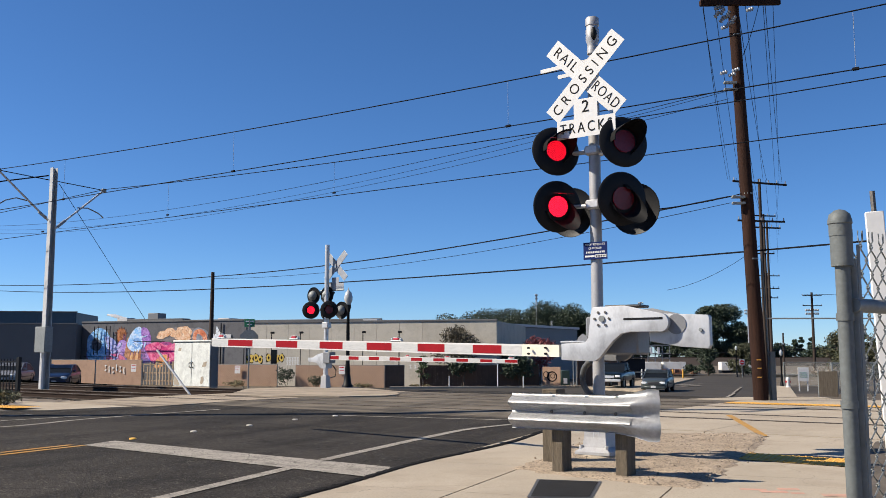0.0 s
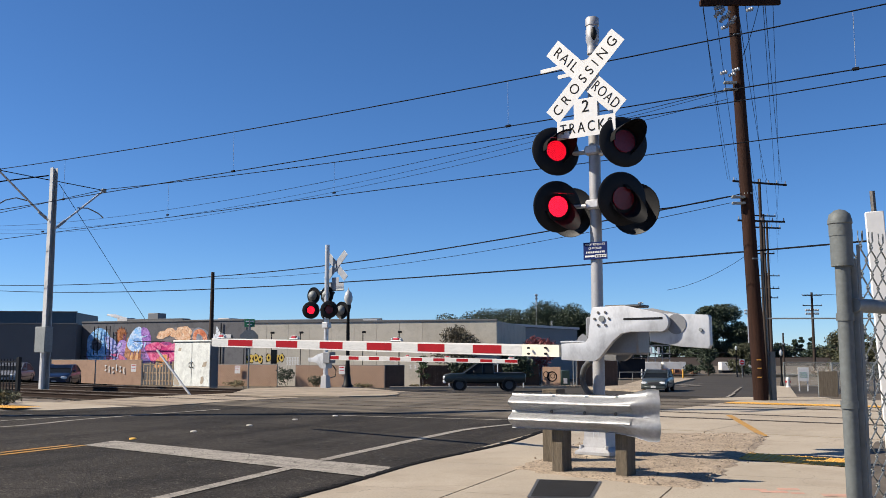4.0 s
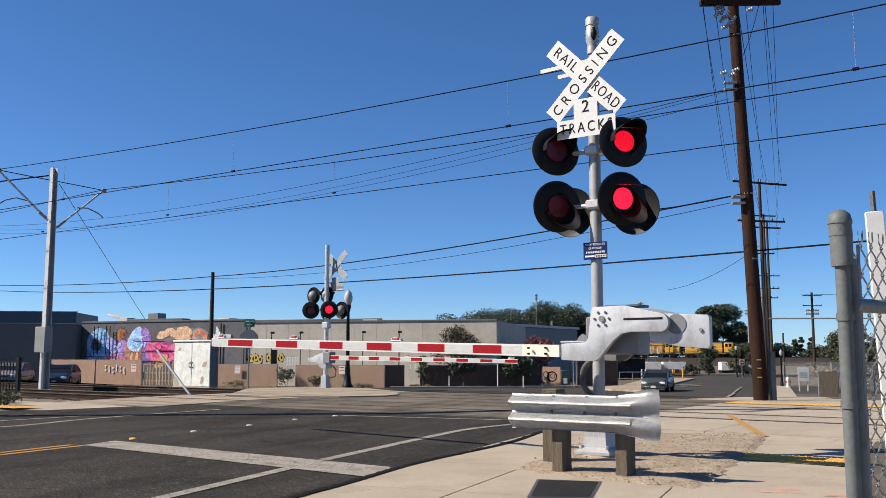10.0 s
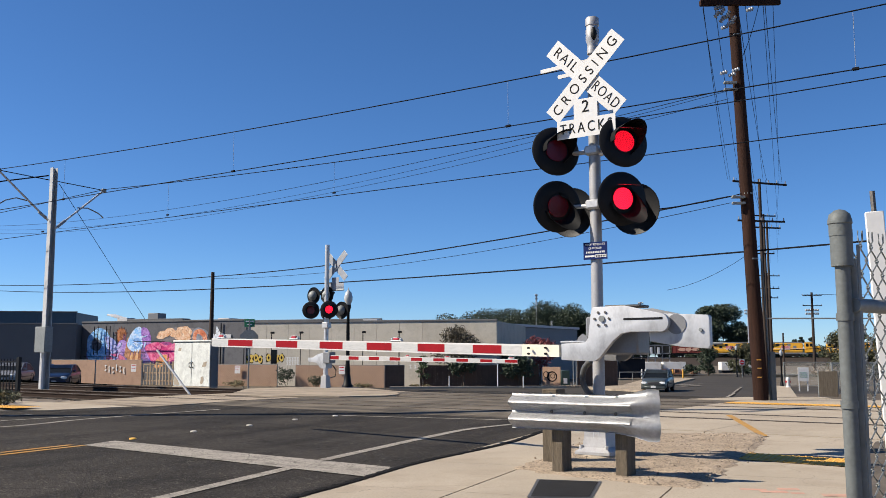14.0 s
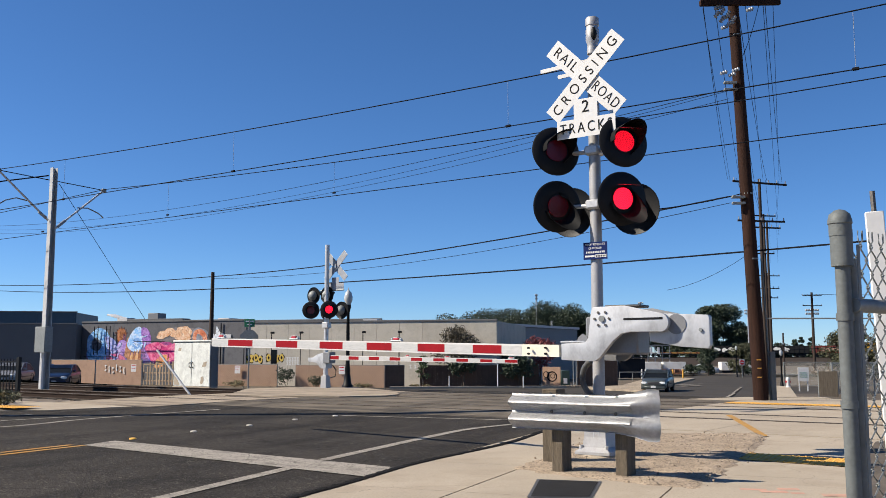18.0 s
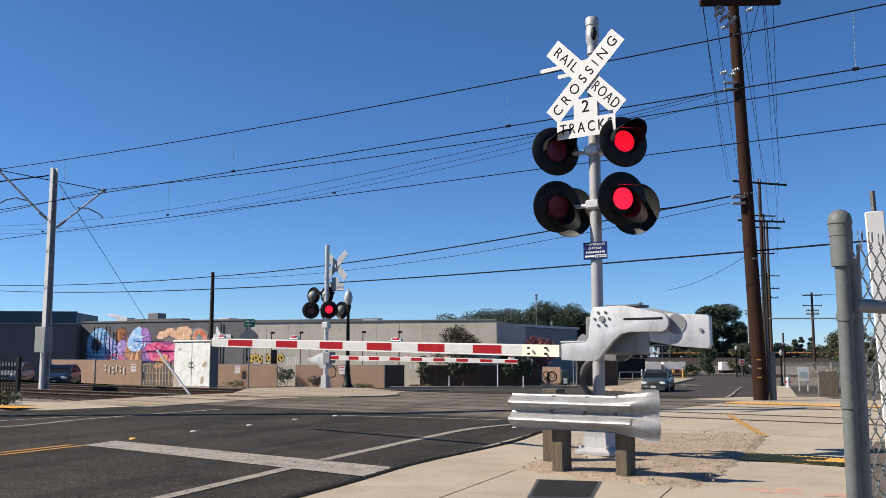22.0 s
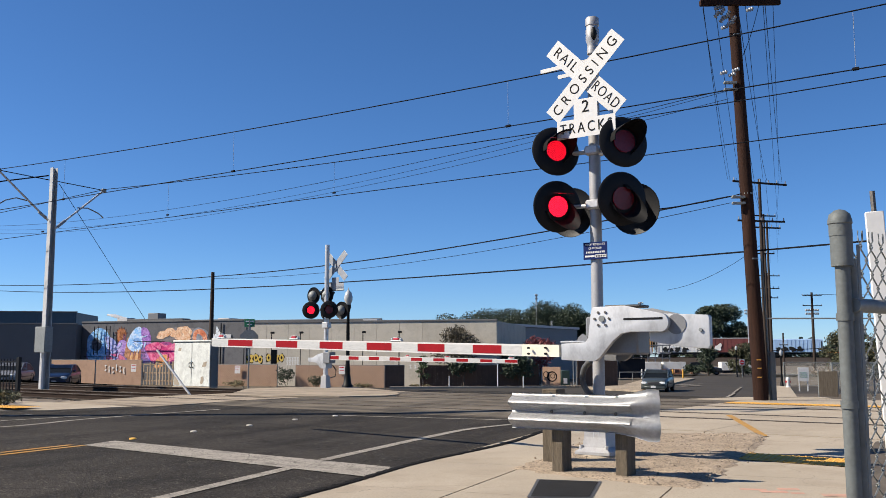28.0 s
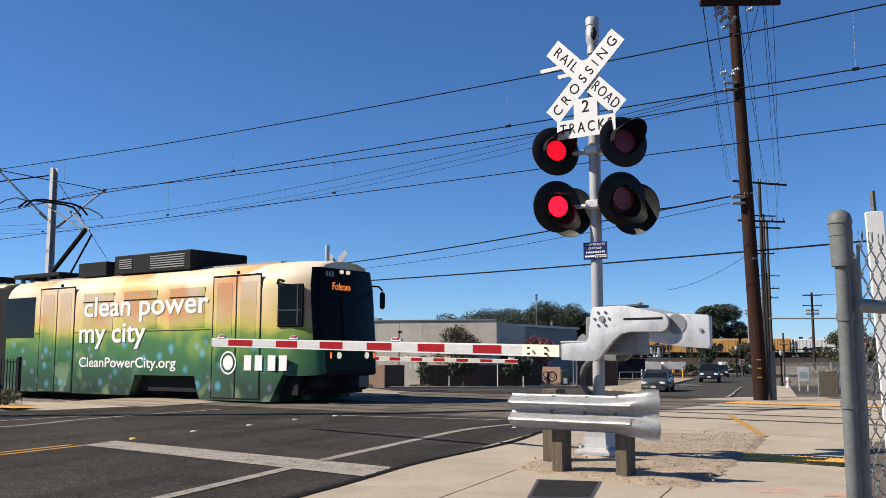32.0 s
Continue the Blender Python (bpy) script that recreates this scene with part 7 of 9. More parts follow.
def far_yard():
    white = material("tank_white", (0.6, 0.6, 0.58), 0.7, var=0.12, scale=0.5, dirt=(0.35, 0.3, 0.25), dirt_amount=0.6)
    rusty = material("rusty_scrap", (0.22, 0.11, 0.07), 0.85, var=0.4, scale=1.0)
    for x, w in ((29.2, 3.0), (32.6, 3.3), (41.2, 2.6), (44.2, 2.2)):
        t = thing("storage_trailer", pose(x, 139, -1.4, 0, 0, -5), "long white box trailer parked below the railway", "trailer", group="white trailers")
        part("box", bm_box(bmesh.new(), (w, 2.4, 1.25), (w / 2, 1.2, 1.0), bevel=0.03), white, t)
        part("skirt", bm_box(bmesh.new(), (w, 2.2, 0.4), (w / 2, 1.2, 0.2)), black_paint, t)
    bm = bmesh.new()
    for k in range(46):
        s = random.uniform(0.2, 0.5)
        bm_box(bm, (s * 1.6, s, s), (random.uniform(25, 36), random.uniform(131, 136), -1.35 + random.random() * 0.5), turn=Euler((0, 0, random.uniform(-0.5, 0.5))).to_matrix())
    solid("scrap_heap", bm, rusty, "heap of rusty scrap and pallets by the railway", "scrap", kind="stuff", smooth=None)
    # railway bank with fence
    a, b = Vector((-75.1, 337.6, 0)), Vector((230, 244.3, 0))
    d = (b - a).normalized()
    n = Vector((-d.y, d.x, 0))
    bm = bmesh.new()
    rows = []
    for i in range(60):
        c = a.lerp(b, i / 59)
        rows.append([bm.verts.new(c + n * o + Vector((0, 0, z + random.uniform(-0.1, 0.1)))) for o, z in ((-16, -1.7), (-5.5, 0.3), (-3, 0.62), (3, 0.62), (6, 0.2), (12, -1.7))])
    for r, q in zip(rows, rows[1:]):
        for j in range(5):
            bm.faces.new((r[j], r[j + 1], q[j + 1], q[j]))
    bmesh.ops.recalc_face_normals(bm, faces=bm.faces)
    if sum(f.normal.z for f in bm.faces) < 0:
        bmesh.ops.reverse_faces(bm, faces=bm.faces)
    solid("railway_bank", bm, material("dark_bank", (0.036, 0.029, 0.025), 0.95, var=0.3, scale=0.2, fine=5, coords="World"), "dark gravel railway embankment", "embankment", kind="structure", smooth=None)
    for o in (-0.75, 0.75):
        bm = bm_box(bmesh.new(), ((b - a).length, 0.08, 0.16), ((b - a).length / 2, o, 0.72))
        solid("rail", bm, rust, "rusty freight rail on the bank", "rail", framed(a, b, 0), group="freight rails", smooth=None)
    # skeletal loading rack behind the trailers
    t = thing("loading_rack", pose(25.5, 142, -1.4, 0, 0, 0), "dark steel loading rack with pale frames", "rack")
    for k in range(9):
        part("upright", bm_box(bmesh.new(), (0.12, 0.12, 4.2), (1.1 * k, 0, 2.1)), metal_grey, t)
    for z in (2.2, 2.9, 4.1):
        part("beam", bm_box(bmesh.new(), (9.2, 0.12, 0.14), (4.4, 0, z)), metal_grey, t)
    for k, x in enumerate((1.1, 2.2, 3.3, 4.4, 5.5, 6.6)):
        part("pale_frame", bm_box(bmesh.new(), (0.35, 0.1, 1.0), (x + 0.5, -0.1, 3.3), bevel=0.02), roof_pale, t)
    # Near-black colour holds the shade of the open shed; the box is solid.
    dk = material("shaded_shed", (0.02, 0.022, 0.026), 0.8)
    s = thing("shed", pose(20.2, 108, -1.42, 0, 0, 0), "open shed beside the street, its shade painted near-black", "building")
    part("wall", bm_box(bmesh.new(), (3.0, 4, 2.2), (1.55, 2, 1.1), bevel=0.03), dk, s)
    part("roof", bm_box(bmesh.new(), (3.4, 4.6, 0.15), (1.5, 2, 2.3), bevel=0.02), dk, s)
    for k, x in enumerate((22.4, 22.85, 25.9, 27.05)):
        solid("bollard", bm_rod(bmesh.new(), (x, 106, -1.45), (x, 106, -0.4), 0.09, seg=8), tactile_mat if k > 1 else sign_white, "yellow steel bollard beside the street" if k > 1 else "white steel bollard beside the street", "bollard", group="bollards")
    t = thing("guard_rail", pose(18.3, 98, -1.4, 0, 0, 0), "thin grey pipe rail before the dark shed", "rail")
    part("rail", bm_rod(bmesh.new(), (0, 0, 0.8), (2.9, 0, 0.8), 0.05, seg=6), galv_dull, t)
    for x in (0.1, 1.45, 2.8):
        part("post", bm_rod(bmesh.new(), (x, 0, -0.05), (x, 0, 0.8), 0.04, seg=6), galv_dull, t)
    # flood lights
    for x, y, top, w in ((64.0, 162, 9.3, 2.4), (62.0, 190, 10.6, 1.5), (43.4, 205, 13.0, 1.2), (17.0, 170, 12.4, 0.5), (19.5, 168, 7.5, 0.3)):
        t = thing("floodlight_mast", Matrix.Translation((x, y, -1.5)), "slender floodlight mast with rows of pale lamps", "floodlight", group="floodlight masts")
        part("mast", bm_rod(bmesh.new(), (0, 0, 0), (0, 0, top + 1.4), 0.14, 0.1, 8), galv, t)
        for j in range(2):
            for k in range(6):
                part("lamp", bm_box(bmesh.new(), (w / 8, 0.3, 0.38), ((k - 2.5) * w / 6, -0.2, top + 0.6 + 0.6 * j), bevel=0.05), alum, t)


far_yard()


def gap_corner():
    """What stands between the brown fences: a low tan wall with black rings, a green box, a mesh gate post."""
    x, y = 8.75, 75.6
    g = gz(x, y)
    t = thing("block_wall", pose(x, y, g, 0, 0, -24), "low tan block wall with black ring graffiti", "wall")
    part("wall", bm_box(bmesh.new(), (1.5, 0.2, 1.55), (0, 0, 0.75), bevel=0.01), fence_tan, t)
    for cx, cz, r in ((0.05, 0.75, 0.42), (0.1, 0.8, 0.2), (-0.45, 0.9, 0.26)):
        ring = Matrix.Translation((cx, -0.104, cz)) @ Matrix.Rotation(radians(90), 4, "X")
        part("painted_ring", bm_lathe(bmesh.new(), [(r * 0.78, 0), (r, 0), (r, 0.004), (r * 0.78, 0.004), (r * 0.78, 0)], 18, ring, caps=False), sign_black, t, "black painted ring")
    x, y = 9.75, 75.2
    t = thing("utility_box", pose(x, y, gz(x, y), 0, 0, 0), "dark green utility box with a white plate", "utility box")
    part("body", bm_box(bmesh.new(), (0.7, 0.5, 1.25), (0, 0, 0.62), bevel=0.03), leaf_box, t)
    part("plate", bm_box(bmesh.new(), (0.3, 0.012, 0.42), (0.0, -0.256, 0.42), bevel=0.003), sign_white, t, "white plate")
    poly_sheet("ground_corner", [(7.8, 73.2), (10.9, 73.4), (11.3, 79.0), (7.9, 78.0)], 0.05, dirt_mat, "bare tan ground between the fences", "ground")
    for x, y in ((10.35, 74.6), (10.62, 74.8)):
        solid("gate_post", bm_rod(bmesh.new(), (x, y, gz(x, y) - 0.1), (x, y, gz(x, y) + 2.3), 0.05, seg=8), galv_dull, "grey steel post of a mesh gate", "post", group="gate posts")


leaf_box = material("green_box_paint", (0.02, 0.045, 0.035), 0.6, var=0.2)
gap_corner()


# ---- road vehicles ----
tyre_mat = material("tyre", (0.015, 0.015, 0.015), 0.85, var=0.2)
rim_mat = material("wheel_rim", (0.07, 0.072, 0.075), 0.45, 0.6, var=0.1)
lamp_clear = material("headlamp_glass", (0.7, 0.72, 0.72), 0.15, var=0.1)
chrome = material("chrome_trim", (0.6, 0.61, 0.62), 0.3, 0.3, var=0.08)
car_glass = material("car_window_glass", (0.008, 0.01, 0.012), 0.35, var=0.1, bump=0, gloss=0.15)
trim_dark = material("dark_trim", (0.02, 0.02, 0.022), 0.6, var=0.2)


def paint(name, col):
    m = material(name, col, 0.3, 0.2, var=0.08, scale=1.5, fine=30, bump=0.0, dirt=tuple(c * 0.7 + 0.02 for c in col), dirt_amount=0.35)
    m.node_tree.nodes["Principled BSDF"].inputs["Coat Weight"].default_value = 0.25
    return m


def vehicle(name, m, body_mat, label, kind="sedan", group="cars"):
    """A car that faces its local +x, wheels on z = 0."""
    t = thing(name, m, label, "pickup truck" if kind == "pickup" else "car", group=group)
    if kind == "pickup":
        L, Wd, wheel, axles = 5.5, 1.9, 0.45, (-1.62, 1.72)
        hull = [(-2.75, 0.86, 0.66, 1.2), (-2.7, 0.93, 0.6, 1.24), (-0.6, 0.95, 0.58, 1.24), (-0.55, 0.95, 0.56, 1.28), (1.3, 0.95, 0.56, 1.26), (1.6, 0.945, 0.56, 1.22), (2.3, 0.93, 0.58, 1.19), (2.62, 0.9, 0.6, 1.14), (2.74, 0.86, 0.64, 1.06)]
        cab = [(-0.6, 1.26), (-0.52, 1.86), (0.35, 1.88), (0.5, 1.84), (1.35, 1.26)]
    elif kind == "suv":
        L, Wd, wheel, axles = 4.6, 1.85, 0.36, (-1.3, 1.4)
        hull = [(-2.3, 0.72, 0.5, 0.9), (-2.25, 0.85, 0.4, 1.02), (-1.9, 0.91, 0.36, 1.07), (1.0, 0.92, 0.34, 1.06), (1.6, 0.91, 0.34, 1.0), (2.1, 0.85, 0.38, 0.9), (2.28, 0.68, 0.45, 0.76)]
        cab = [(-2.15, 1.04), (-1.95, 1.66), (-0.2, 1.74), (0.3, 1.68), (1.1, 1.04)]
    else:
        L, Wd, wheel, axles = 4.5, 1.76, 0.32, (-1.32, 1.38)
        hull = [(-2.28, 0.64, 0.42, 0.8), (-2.2, 0.78, 0.3, 0.92), (-1.9, 0.85, 0.25, 0.97), (-1.3, 0.88, 0.22, 0.97), (0.0, 0.885, 0.2, 0.95), (1.0, 0.88, 0.2, 0.93), (1.5, 0.87, 0.22, 0.86), (1.95, 0.82, 0.24, 0.76), (2.18, 0.72, 0.28, 0.67), (2.27, 0.56, 0.36, 0.58)]
        cab = [(-1.75, 0.94), (-1.25, 1.26), (-0.95, 1.38), (-0.4, 1.44), (0.05, 1.44), (0.3, 1.39), (0.72, 1.2), (1.2, 0.9)]
    bm = bmesh.new()
    rings = []
    for x, hw, zl, zt in hull:
        d = zt - zl
        half = [(0.0, zl), (hw * 0.82, zl), (hw * 0.97, zl + 0.1 * d), (hw, zl + 0.4 * d), (hw * 0.975, zl + 0.68 * d), (hw * 0.965, zl + 0.8 * d), (hw * 0.9, zt - 0.02), (hw * 0.78, zt + 0.005), (hw * 0.4, zt + 0.02)]
        ring = half + [(0.0, zt + 0.024)] + [(-y, z) for y, z in half[:0:-1]]
        rings.append([bm.verts.new((x, y, z)) for y, z in ring])
    m_ = len(rings[0])
    for a, b in zip(rings, rings[1:]):
        for k in range(m_):
            bm.faces.new((a[k], a[(k + 1) % m_], b[(k + 1) % m_], b[k]))
    bm.faces.new(rings[0])
    bm.faces.new(rings[-1][::-1])
    bmesh.ops.recalc_face_normals(bm, faces=bm.faces)
    part("body", bm, body_mat, t, smooth=50)
    n = len(cab)
    bm = bmesh.new()
    rows = []
    for s in (-1, 1):
        rows.append([bm.verts.new((x, s * (Wd / 2 * 0.93 - 0.3 * (z - cab[0][1]) * 0.6), z)) for x, z in cab])
    bm.faces.new(rows[0])
    bm.faces.new(rows[1][::-1])
    for k in range(n):
        bm.faces.new((rows[0][k], rows[1][k], rows[1][(k + 1) % n], rows[0][(k + 1) % n]))
    bmesh.ops.recalc_face_normals(bm, faces=bm.faces)
    part("glazing", bm, car_glass, t, "dark tinted glazing", smooth=20)
    # roof skin and pillars
    top = cab[1:-1]
    for s in (-1, 1):
        bm = bmesh.new()
        pts = []
        for x, z in cab:
            pts.append((x, s * (Wd / 2 * 0.93 - 0.3 * (z - cab[0][1]) * 0.6 + 0.006), z + 0.005))
        for a, b in zip(pts, pts[1:]):
            bm_rod(bm, a, b, 0.035, seg=5)
        mid = pts[len(pts) // 2]
        bm_rod(bm, (mid[0] - 0.15, s * Wd / 2 * 0.94, cab[0][1]), (mid[0] - 0.2, mid[1], mid[2]), 0.03, seg=5)
        part("window_frame", bm, body_mat, t)
    bm = bmesh.new()
    rr = [[bm.verts.new((x, s * (Wd / 2 * 0.93 - 0.3 * (z - cab[0][1]) * 0.6), z + 0.02)) for x, z in top] for s in (-1, 1)]
    for k in range(len(top) - 1):
        bm.faces.new((rr[0][k], rr[0][k + 1], rr[1][k + 1], rr[1][k]))
    bmesh.ops.solidify(bm, geom=list(bm.faces), thickness=0.03)
    part("roof", bm, body_mat, t)
    for ax in axles:
        for s in (-1, 1):
            c = Vector((ax, s * (Wd / 2 - 0.12), wheel))
            w = part("wheel", bm_lathe(bmesh.new(), [(wheel * 0.6, -0.1), (wheel * 0.95, -0.1), (wheel, -0.06), (wheel, 0.06), (wheel * 0.95, 0.1), (wheel * 0.6, 0.1), (wheel * 0.6, -0.1)], 18, Matrix.Rotation(radians(90), 4, "X"), caps=False), tyre_mat, t)
            w.location = c
            part("rim", bm_lathe(bmesh.new(), [(0.001, -0.085), (wheel * 0.3, -0.08), (wheel * 0.62, -0.09), (wheel * 0.62, 0.09), (wheel * 0.3, 0.08), (0.001, 0.085)], 12, Matrix.Rotation(radians(90), 4, "X")), rim_mat, w)
            part("wheel_arch", bm_lathe(bmesh.new(), [(wheel * 1.03, -0.06), (wheel * 1.12, -0.06), (wheel * 1.12, 0.06), (wheel * 1.03, 0.06), (wheel * 1.03, -0.06)], 18, Matrix.Translation(c + Vector((0, s * 0.065, 0.03))) @ Matrix.Rotation(radians(90), 4, "X"), caps=False), trim_dark, t)
    zf = 0.58 if kind == "sedan" else (0.94 if kind == "pickup" else 0.76)
    for s in (-1, 1):
        part("headlight", bm_box(bmesh.new(), (0.14, 0.36, 0.16), (L / 2 - 0.05, s * Wd * 0.34, zf + 0.02), bevel=0.03), lamp_clear, t, "clear headlight")
        part("tail_light", bm_box(bmesh.new(), (0.08, 0.26, 0.2), (-L / 2 + 0.04, s * Wd * 0.36, zf + 0.1), bevel=0.02), sign_red, t, "red tail light")
        part("mirror", bm_box(bmesh.new(), (0.12, 0.2, 0.14), (0.75, s * (Wd / 2 + 0.05), cab[0][1] + 0.08), bevel=0.03), body_mat if kind != "pickup" else trim_dark, t)
    if kind == "sedan":
        part("lower_intake", bm_box(bmesh.new(), (0.05, Wd * 0.5, 0.1), (L / 2 - 0.02, 0, 0.36), bevel=0.02), trim_dark, t)
        for s in (-1, 1):
            part("fog_light", bm_box(bmesh.new(), (0.05, 0.14, 0.08), (L / 2 - 0.1, s * Wd * 0.33, 0.38), bevel=0.02), lamp_clear, t)
            part("side_trim", bm_box(bmesh.new(), (2.6, 0.02, 0.05), (0.0, s * (Wd / 2 + 0.004), 0.52), bevel=0.006), trim_dark, t)
            part("door_handle", bm_box(bmesh.new(), (0.18, 0.03, 0.03), (-0.35, s * (Wd / 2 - 0.01), 0.8), bevel=0.008), body_mat, t)
    part("grille", bm_box(bmesh.new(), (0.06, Wd * 0.42, 0.18), (L / 2 - 0.005, 0, zf - 0.02), bevel=0.02), chrome if kind == "pickup" else trim_dark, t)
    part("bumper", bm_box(bmesh.new(), (0.16, Wd * 0.9, 0.2), (L / 2 - 0.04, 0, zf - 0.28), bevel=0.04), chrome if kind == "pickup" else body_mat, t)
    part("plate", bm_box(bmesh.new(), (0.02, 0.32, 0.15), (L / 2 + 0.045, 0, zf - 0.24)), sign_white, t, "white licence plate")
    if kind == "pickup":
        part("bed_interior", bm_box(bmesh.new(), (1.9, Wd - 0.25, 0.05), (-1.68, 0, 1.25)), trim_dark, t)
    return t


def on_road(x, y, head, lift=-0.03):
    """A pose on the ground, facing head degrees from +x."""
    return pose(x, y, gz(x, y) + lift, 0, 0, head)


vehicle("sedan", on_road(14.85, 65.0, -111), paint("car_grey_green", (0.055, 0.065, 0.062)), "grey-green sedan waiting before the crossing")
vehicle("sedan", on_road(-26.3, 65, -81), paint("car_navy", (0.006, 0.013, 0.038)), "dark blue sedan parked behind the tracks")
vehicle("sedan", on_road(-29.9, 65.5, -82), paint("car_silver", (0.22, 0.22, 0.225)), "silver sedan parked behind the tracks")
vehicle("suv", on_road(-37, 72, 175), paint("car_white", (0.55, 0.55, 0.54)), "pale van parked beyond the iron fence")
pickup = vehicle("pickup_truck", on_road(12.9, 70, -110), paint("truck_black", (0.006, 0.011, 0.011)), "black pickup truck with chrome bumper driving on the side street", "pickup")
far_suv = vehicle("suv", on_road(20, 131, -6), paint("suv_dark", (0.02, 0.022, 0.026)), "dark SUV turning in from the junction", "suv")
far_car = vehicle("sedan", on_road(18, 131, -6), paint("car_black", (0.015, 0.016, 0.018)), "dark sedan following from the junction")
cross_car = vehicle("sedan", on_road(0, 131, 0), paint("car_pale", (0.5, 0.5, 0.5)), "pale sedan passing along the far street")
cross_truck = vehicle("pickup_truck", on_road(0, 131, 0), paint("truck_white", (0.6, 0.6, 0.6)), "white pickup truck passing along the far street", "pickup")

cross_suv = vehicle("suv", on_road(0, 131, 0), paint("suv_white", (0.6, 0.6, 0.59)), "white SUV passing along the far street", "suv")
cross_silver = vehicle("sedan", on_road(0, 131, 0), paint("car_light_silver", (0.5, 0.51, 0.52)), "light silver sedan passing along the far street")
cross_white = vehicle("sedan", on_road(0, 131, 0), paint("car_plain_white", (0.62, 0.62, 0.61)), "white sedan passing along the far street")


# ---- the light-rail tram ----
def livery(name="tram_wrap", tint=0.87, rough=0.5):
    """A wrap that runs from dark green at the skirt over yellow to cream, with soft spots."""
    m = bpy.data.materials.new(name)
    m.use_nodes = True
    nt = m.node_tree
    b = nt.nodes["Principled BSDF"]
    tc = nt.nodes.new("ShaderNodeTexCoord")
    sep = nt.nodes.new("ShaderNodeSeparateXYZ")
    nt.links.new(tc.outputs["Object"], sep.inputs[0])
    nz = nt.nodes.new("ShaderNodeTexNoise")
    nz.inputs["Scale"].default_value, nz.inputs["Detail"].default_value = 0.9, 2
    nt.links.new(tc.outputs["Object"], nz.inputs["Vector"])
    k = nt.nodes.new("ShaderNodeMath")
    k.operation = "MULTIPLY_ADD"
    k.inputs[1].default_value, k.inputs[2].default_value = 0.9, -0.45
    nt.links.new(nz.outputs["Fac"], k.inputs[0])
    z = nt.nodes.new("ShaderNodeMath")
    z.operation = "ADD"
    nt.links.new(sep.outputs["Z"], z.inputs[0])
    nt.links.new(k.outputs[0], z.inputs[1])
    mr = nt.nodes.new("ShaderNodeMapRange")
    mr.inputs["From Max"].default_value = 3.3
    nt.links.new(z.outputs[0], mr.inputs["Value"])
    ramp = nt.nodes.new("ShaderNodeValToRGB")
    stops = [(0.05, (0.03, 0.07, 0.045)), (0.22, (0.025, 0.1, 0.045)), (0.4, (0.05, 0.17, 0.05)), (0.475, (0.2, 0.3, 0.05)), (0.52, (0.56, 0.46, 0.1)), (0.6, (0.66, 0.46, 0.22)), (0.78, (0.7, 0.53, 0.35)), (0.93, (0.7, 0.6, 0.47))]
    ramp.color_ramp.elements[0].position, ramp.color_ramp.elements[0].color = stops[0][0], (*stops[0][1], 1)
    ramp.color_ramp.elements[1].position, ramp.color_ramp.elements[1].color = stops[-1][0], (*stops[-1][1], 1)
    for p, c in stops[1:-1]:
        e = ramp.color_ramp.elements.new(p)
        e.color = (*c, 1)
    nt.links.new(mr.outputs[0], ramp.inputs[0])
    out = ramp.outputs[0]

    def patch(src, scale, lo, hi, zlo, zhi, col, amount):
        if src == "noise":
            n = nt.nodes.new("ShaderNodeTexNoise")
            n.inputs["Detail"].default_value = 1
            fac = n.outputs["Fac"]
        else:
            n = nt.nodes.new("ShaderNodeTexVoronoi")
            fac = n.outputs["Distance"]
        n.inputs["Scale"].default_value = scale
        off = nt.nodes.new("ShaderNodeVectorMath")
        off.inputs[1].default_value = (scale * 3.1, 5.0, scale)
        nt.links.new(tc.outputs["Object"], off.inputs[0])
        nt.links.new(off.outputs[0], n.inputs["Vector"])
        r = nt.nodes.new("ShaderNodeMapRange")
        r.interpolation_type = "SMOOTHSTEP"
        r.inputs["From Min"].default_value, r.inputs["From Max"].default_value = lo, hi
        nt.links.new(fac, r.inputs["Value"])
        zz = nt.nodes.new("ShaderNodeMapRange")
        zz.interpolation_type = "SMOOTHSTEP"
        zz.inputs["From Min"].default_value, zz.inputs["From Max"].default_value = zlo, zhi
        nt.links.new(sep.outputs["Z"], zz.inputs["Value"])
        mu = nt.nodes.new("ShaderNodeMath")
        mu.operation = "MULTIPLY"
        nt.links.new(r.outputs[0], mu.inputs[0])
        nt.links.new(zz.outputs[0], mu.inputs[1])
        am = nt.nodes.new("ShaderNodeMath")
        am.operation = "MULTIPLY"
        am.inputs[1].default_value = amount
        nt.links.new(mu.outputs[0], am.inputs[0])
        mix = nt.nodes.new("ShaderNodeMix")
        mix.data_type = "RGBA"
        mix.inputs["B"].default_value = (*col, 1)
        nt.links.new(am.outputs[0], mix.inputs["Factor"])
        nt.links.new(last[0], mix.inputs["A"])
        last[0] = mix.outputs["Result"]

    last = [out]
    patch("noise", 0.75, 0.44, 0.6, 1.75, 2.1, (0.68, 0.3, 0.12), 0.85)
    patch("noise", 1.1, 0.53, 0.68, 1.6, 1.8, (0.72, 0.58, 0.36), 0.5)
    patch("voronoi", 1.9, 0.3, 0.05, 1.6, 1.3, (0.12, 0.4, 0.58), 0.7)
    patch("voronoi", 2.6, 0.3, 0.05, 1.55, 1.2, (0.3, 0.26, 0.48), 0.6)
    patch("noise", 1.3, 0.5, 0.65, 0.7, 1.35, (0.4, 0.5, 0.06), 0.3)
    patch("noise", 0.9, 0.3, 0.6, 0.9, 0.1, (0.008, 0.03, 0.016), 0.8)
    patch("noise", 1.6, 0.55, 0.7, 1.3, 0.5, (0.25, 0.34, 0.2), 0.5)
    film = nt.nodes.new("ShaderNodeVectorMath")
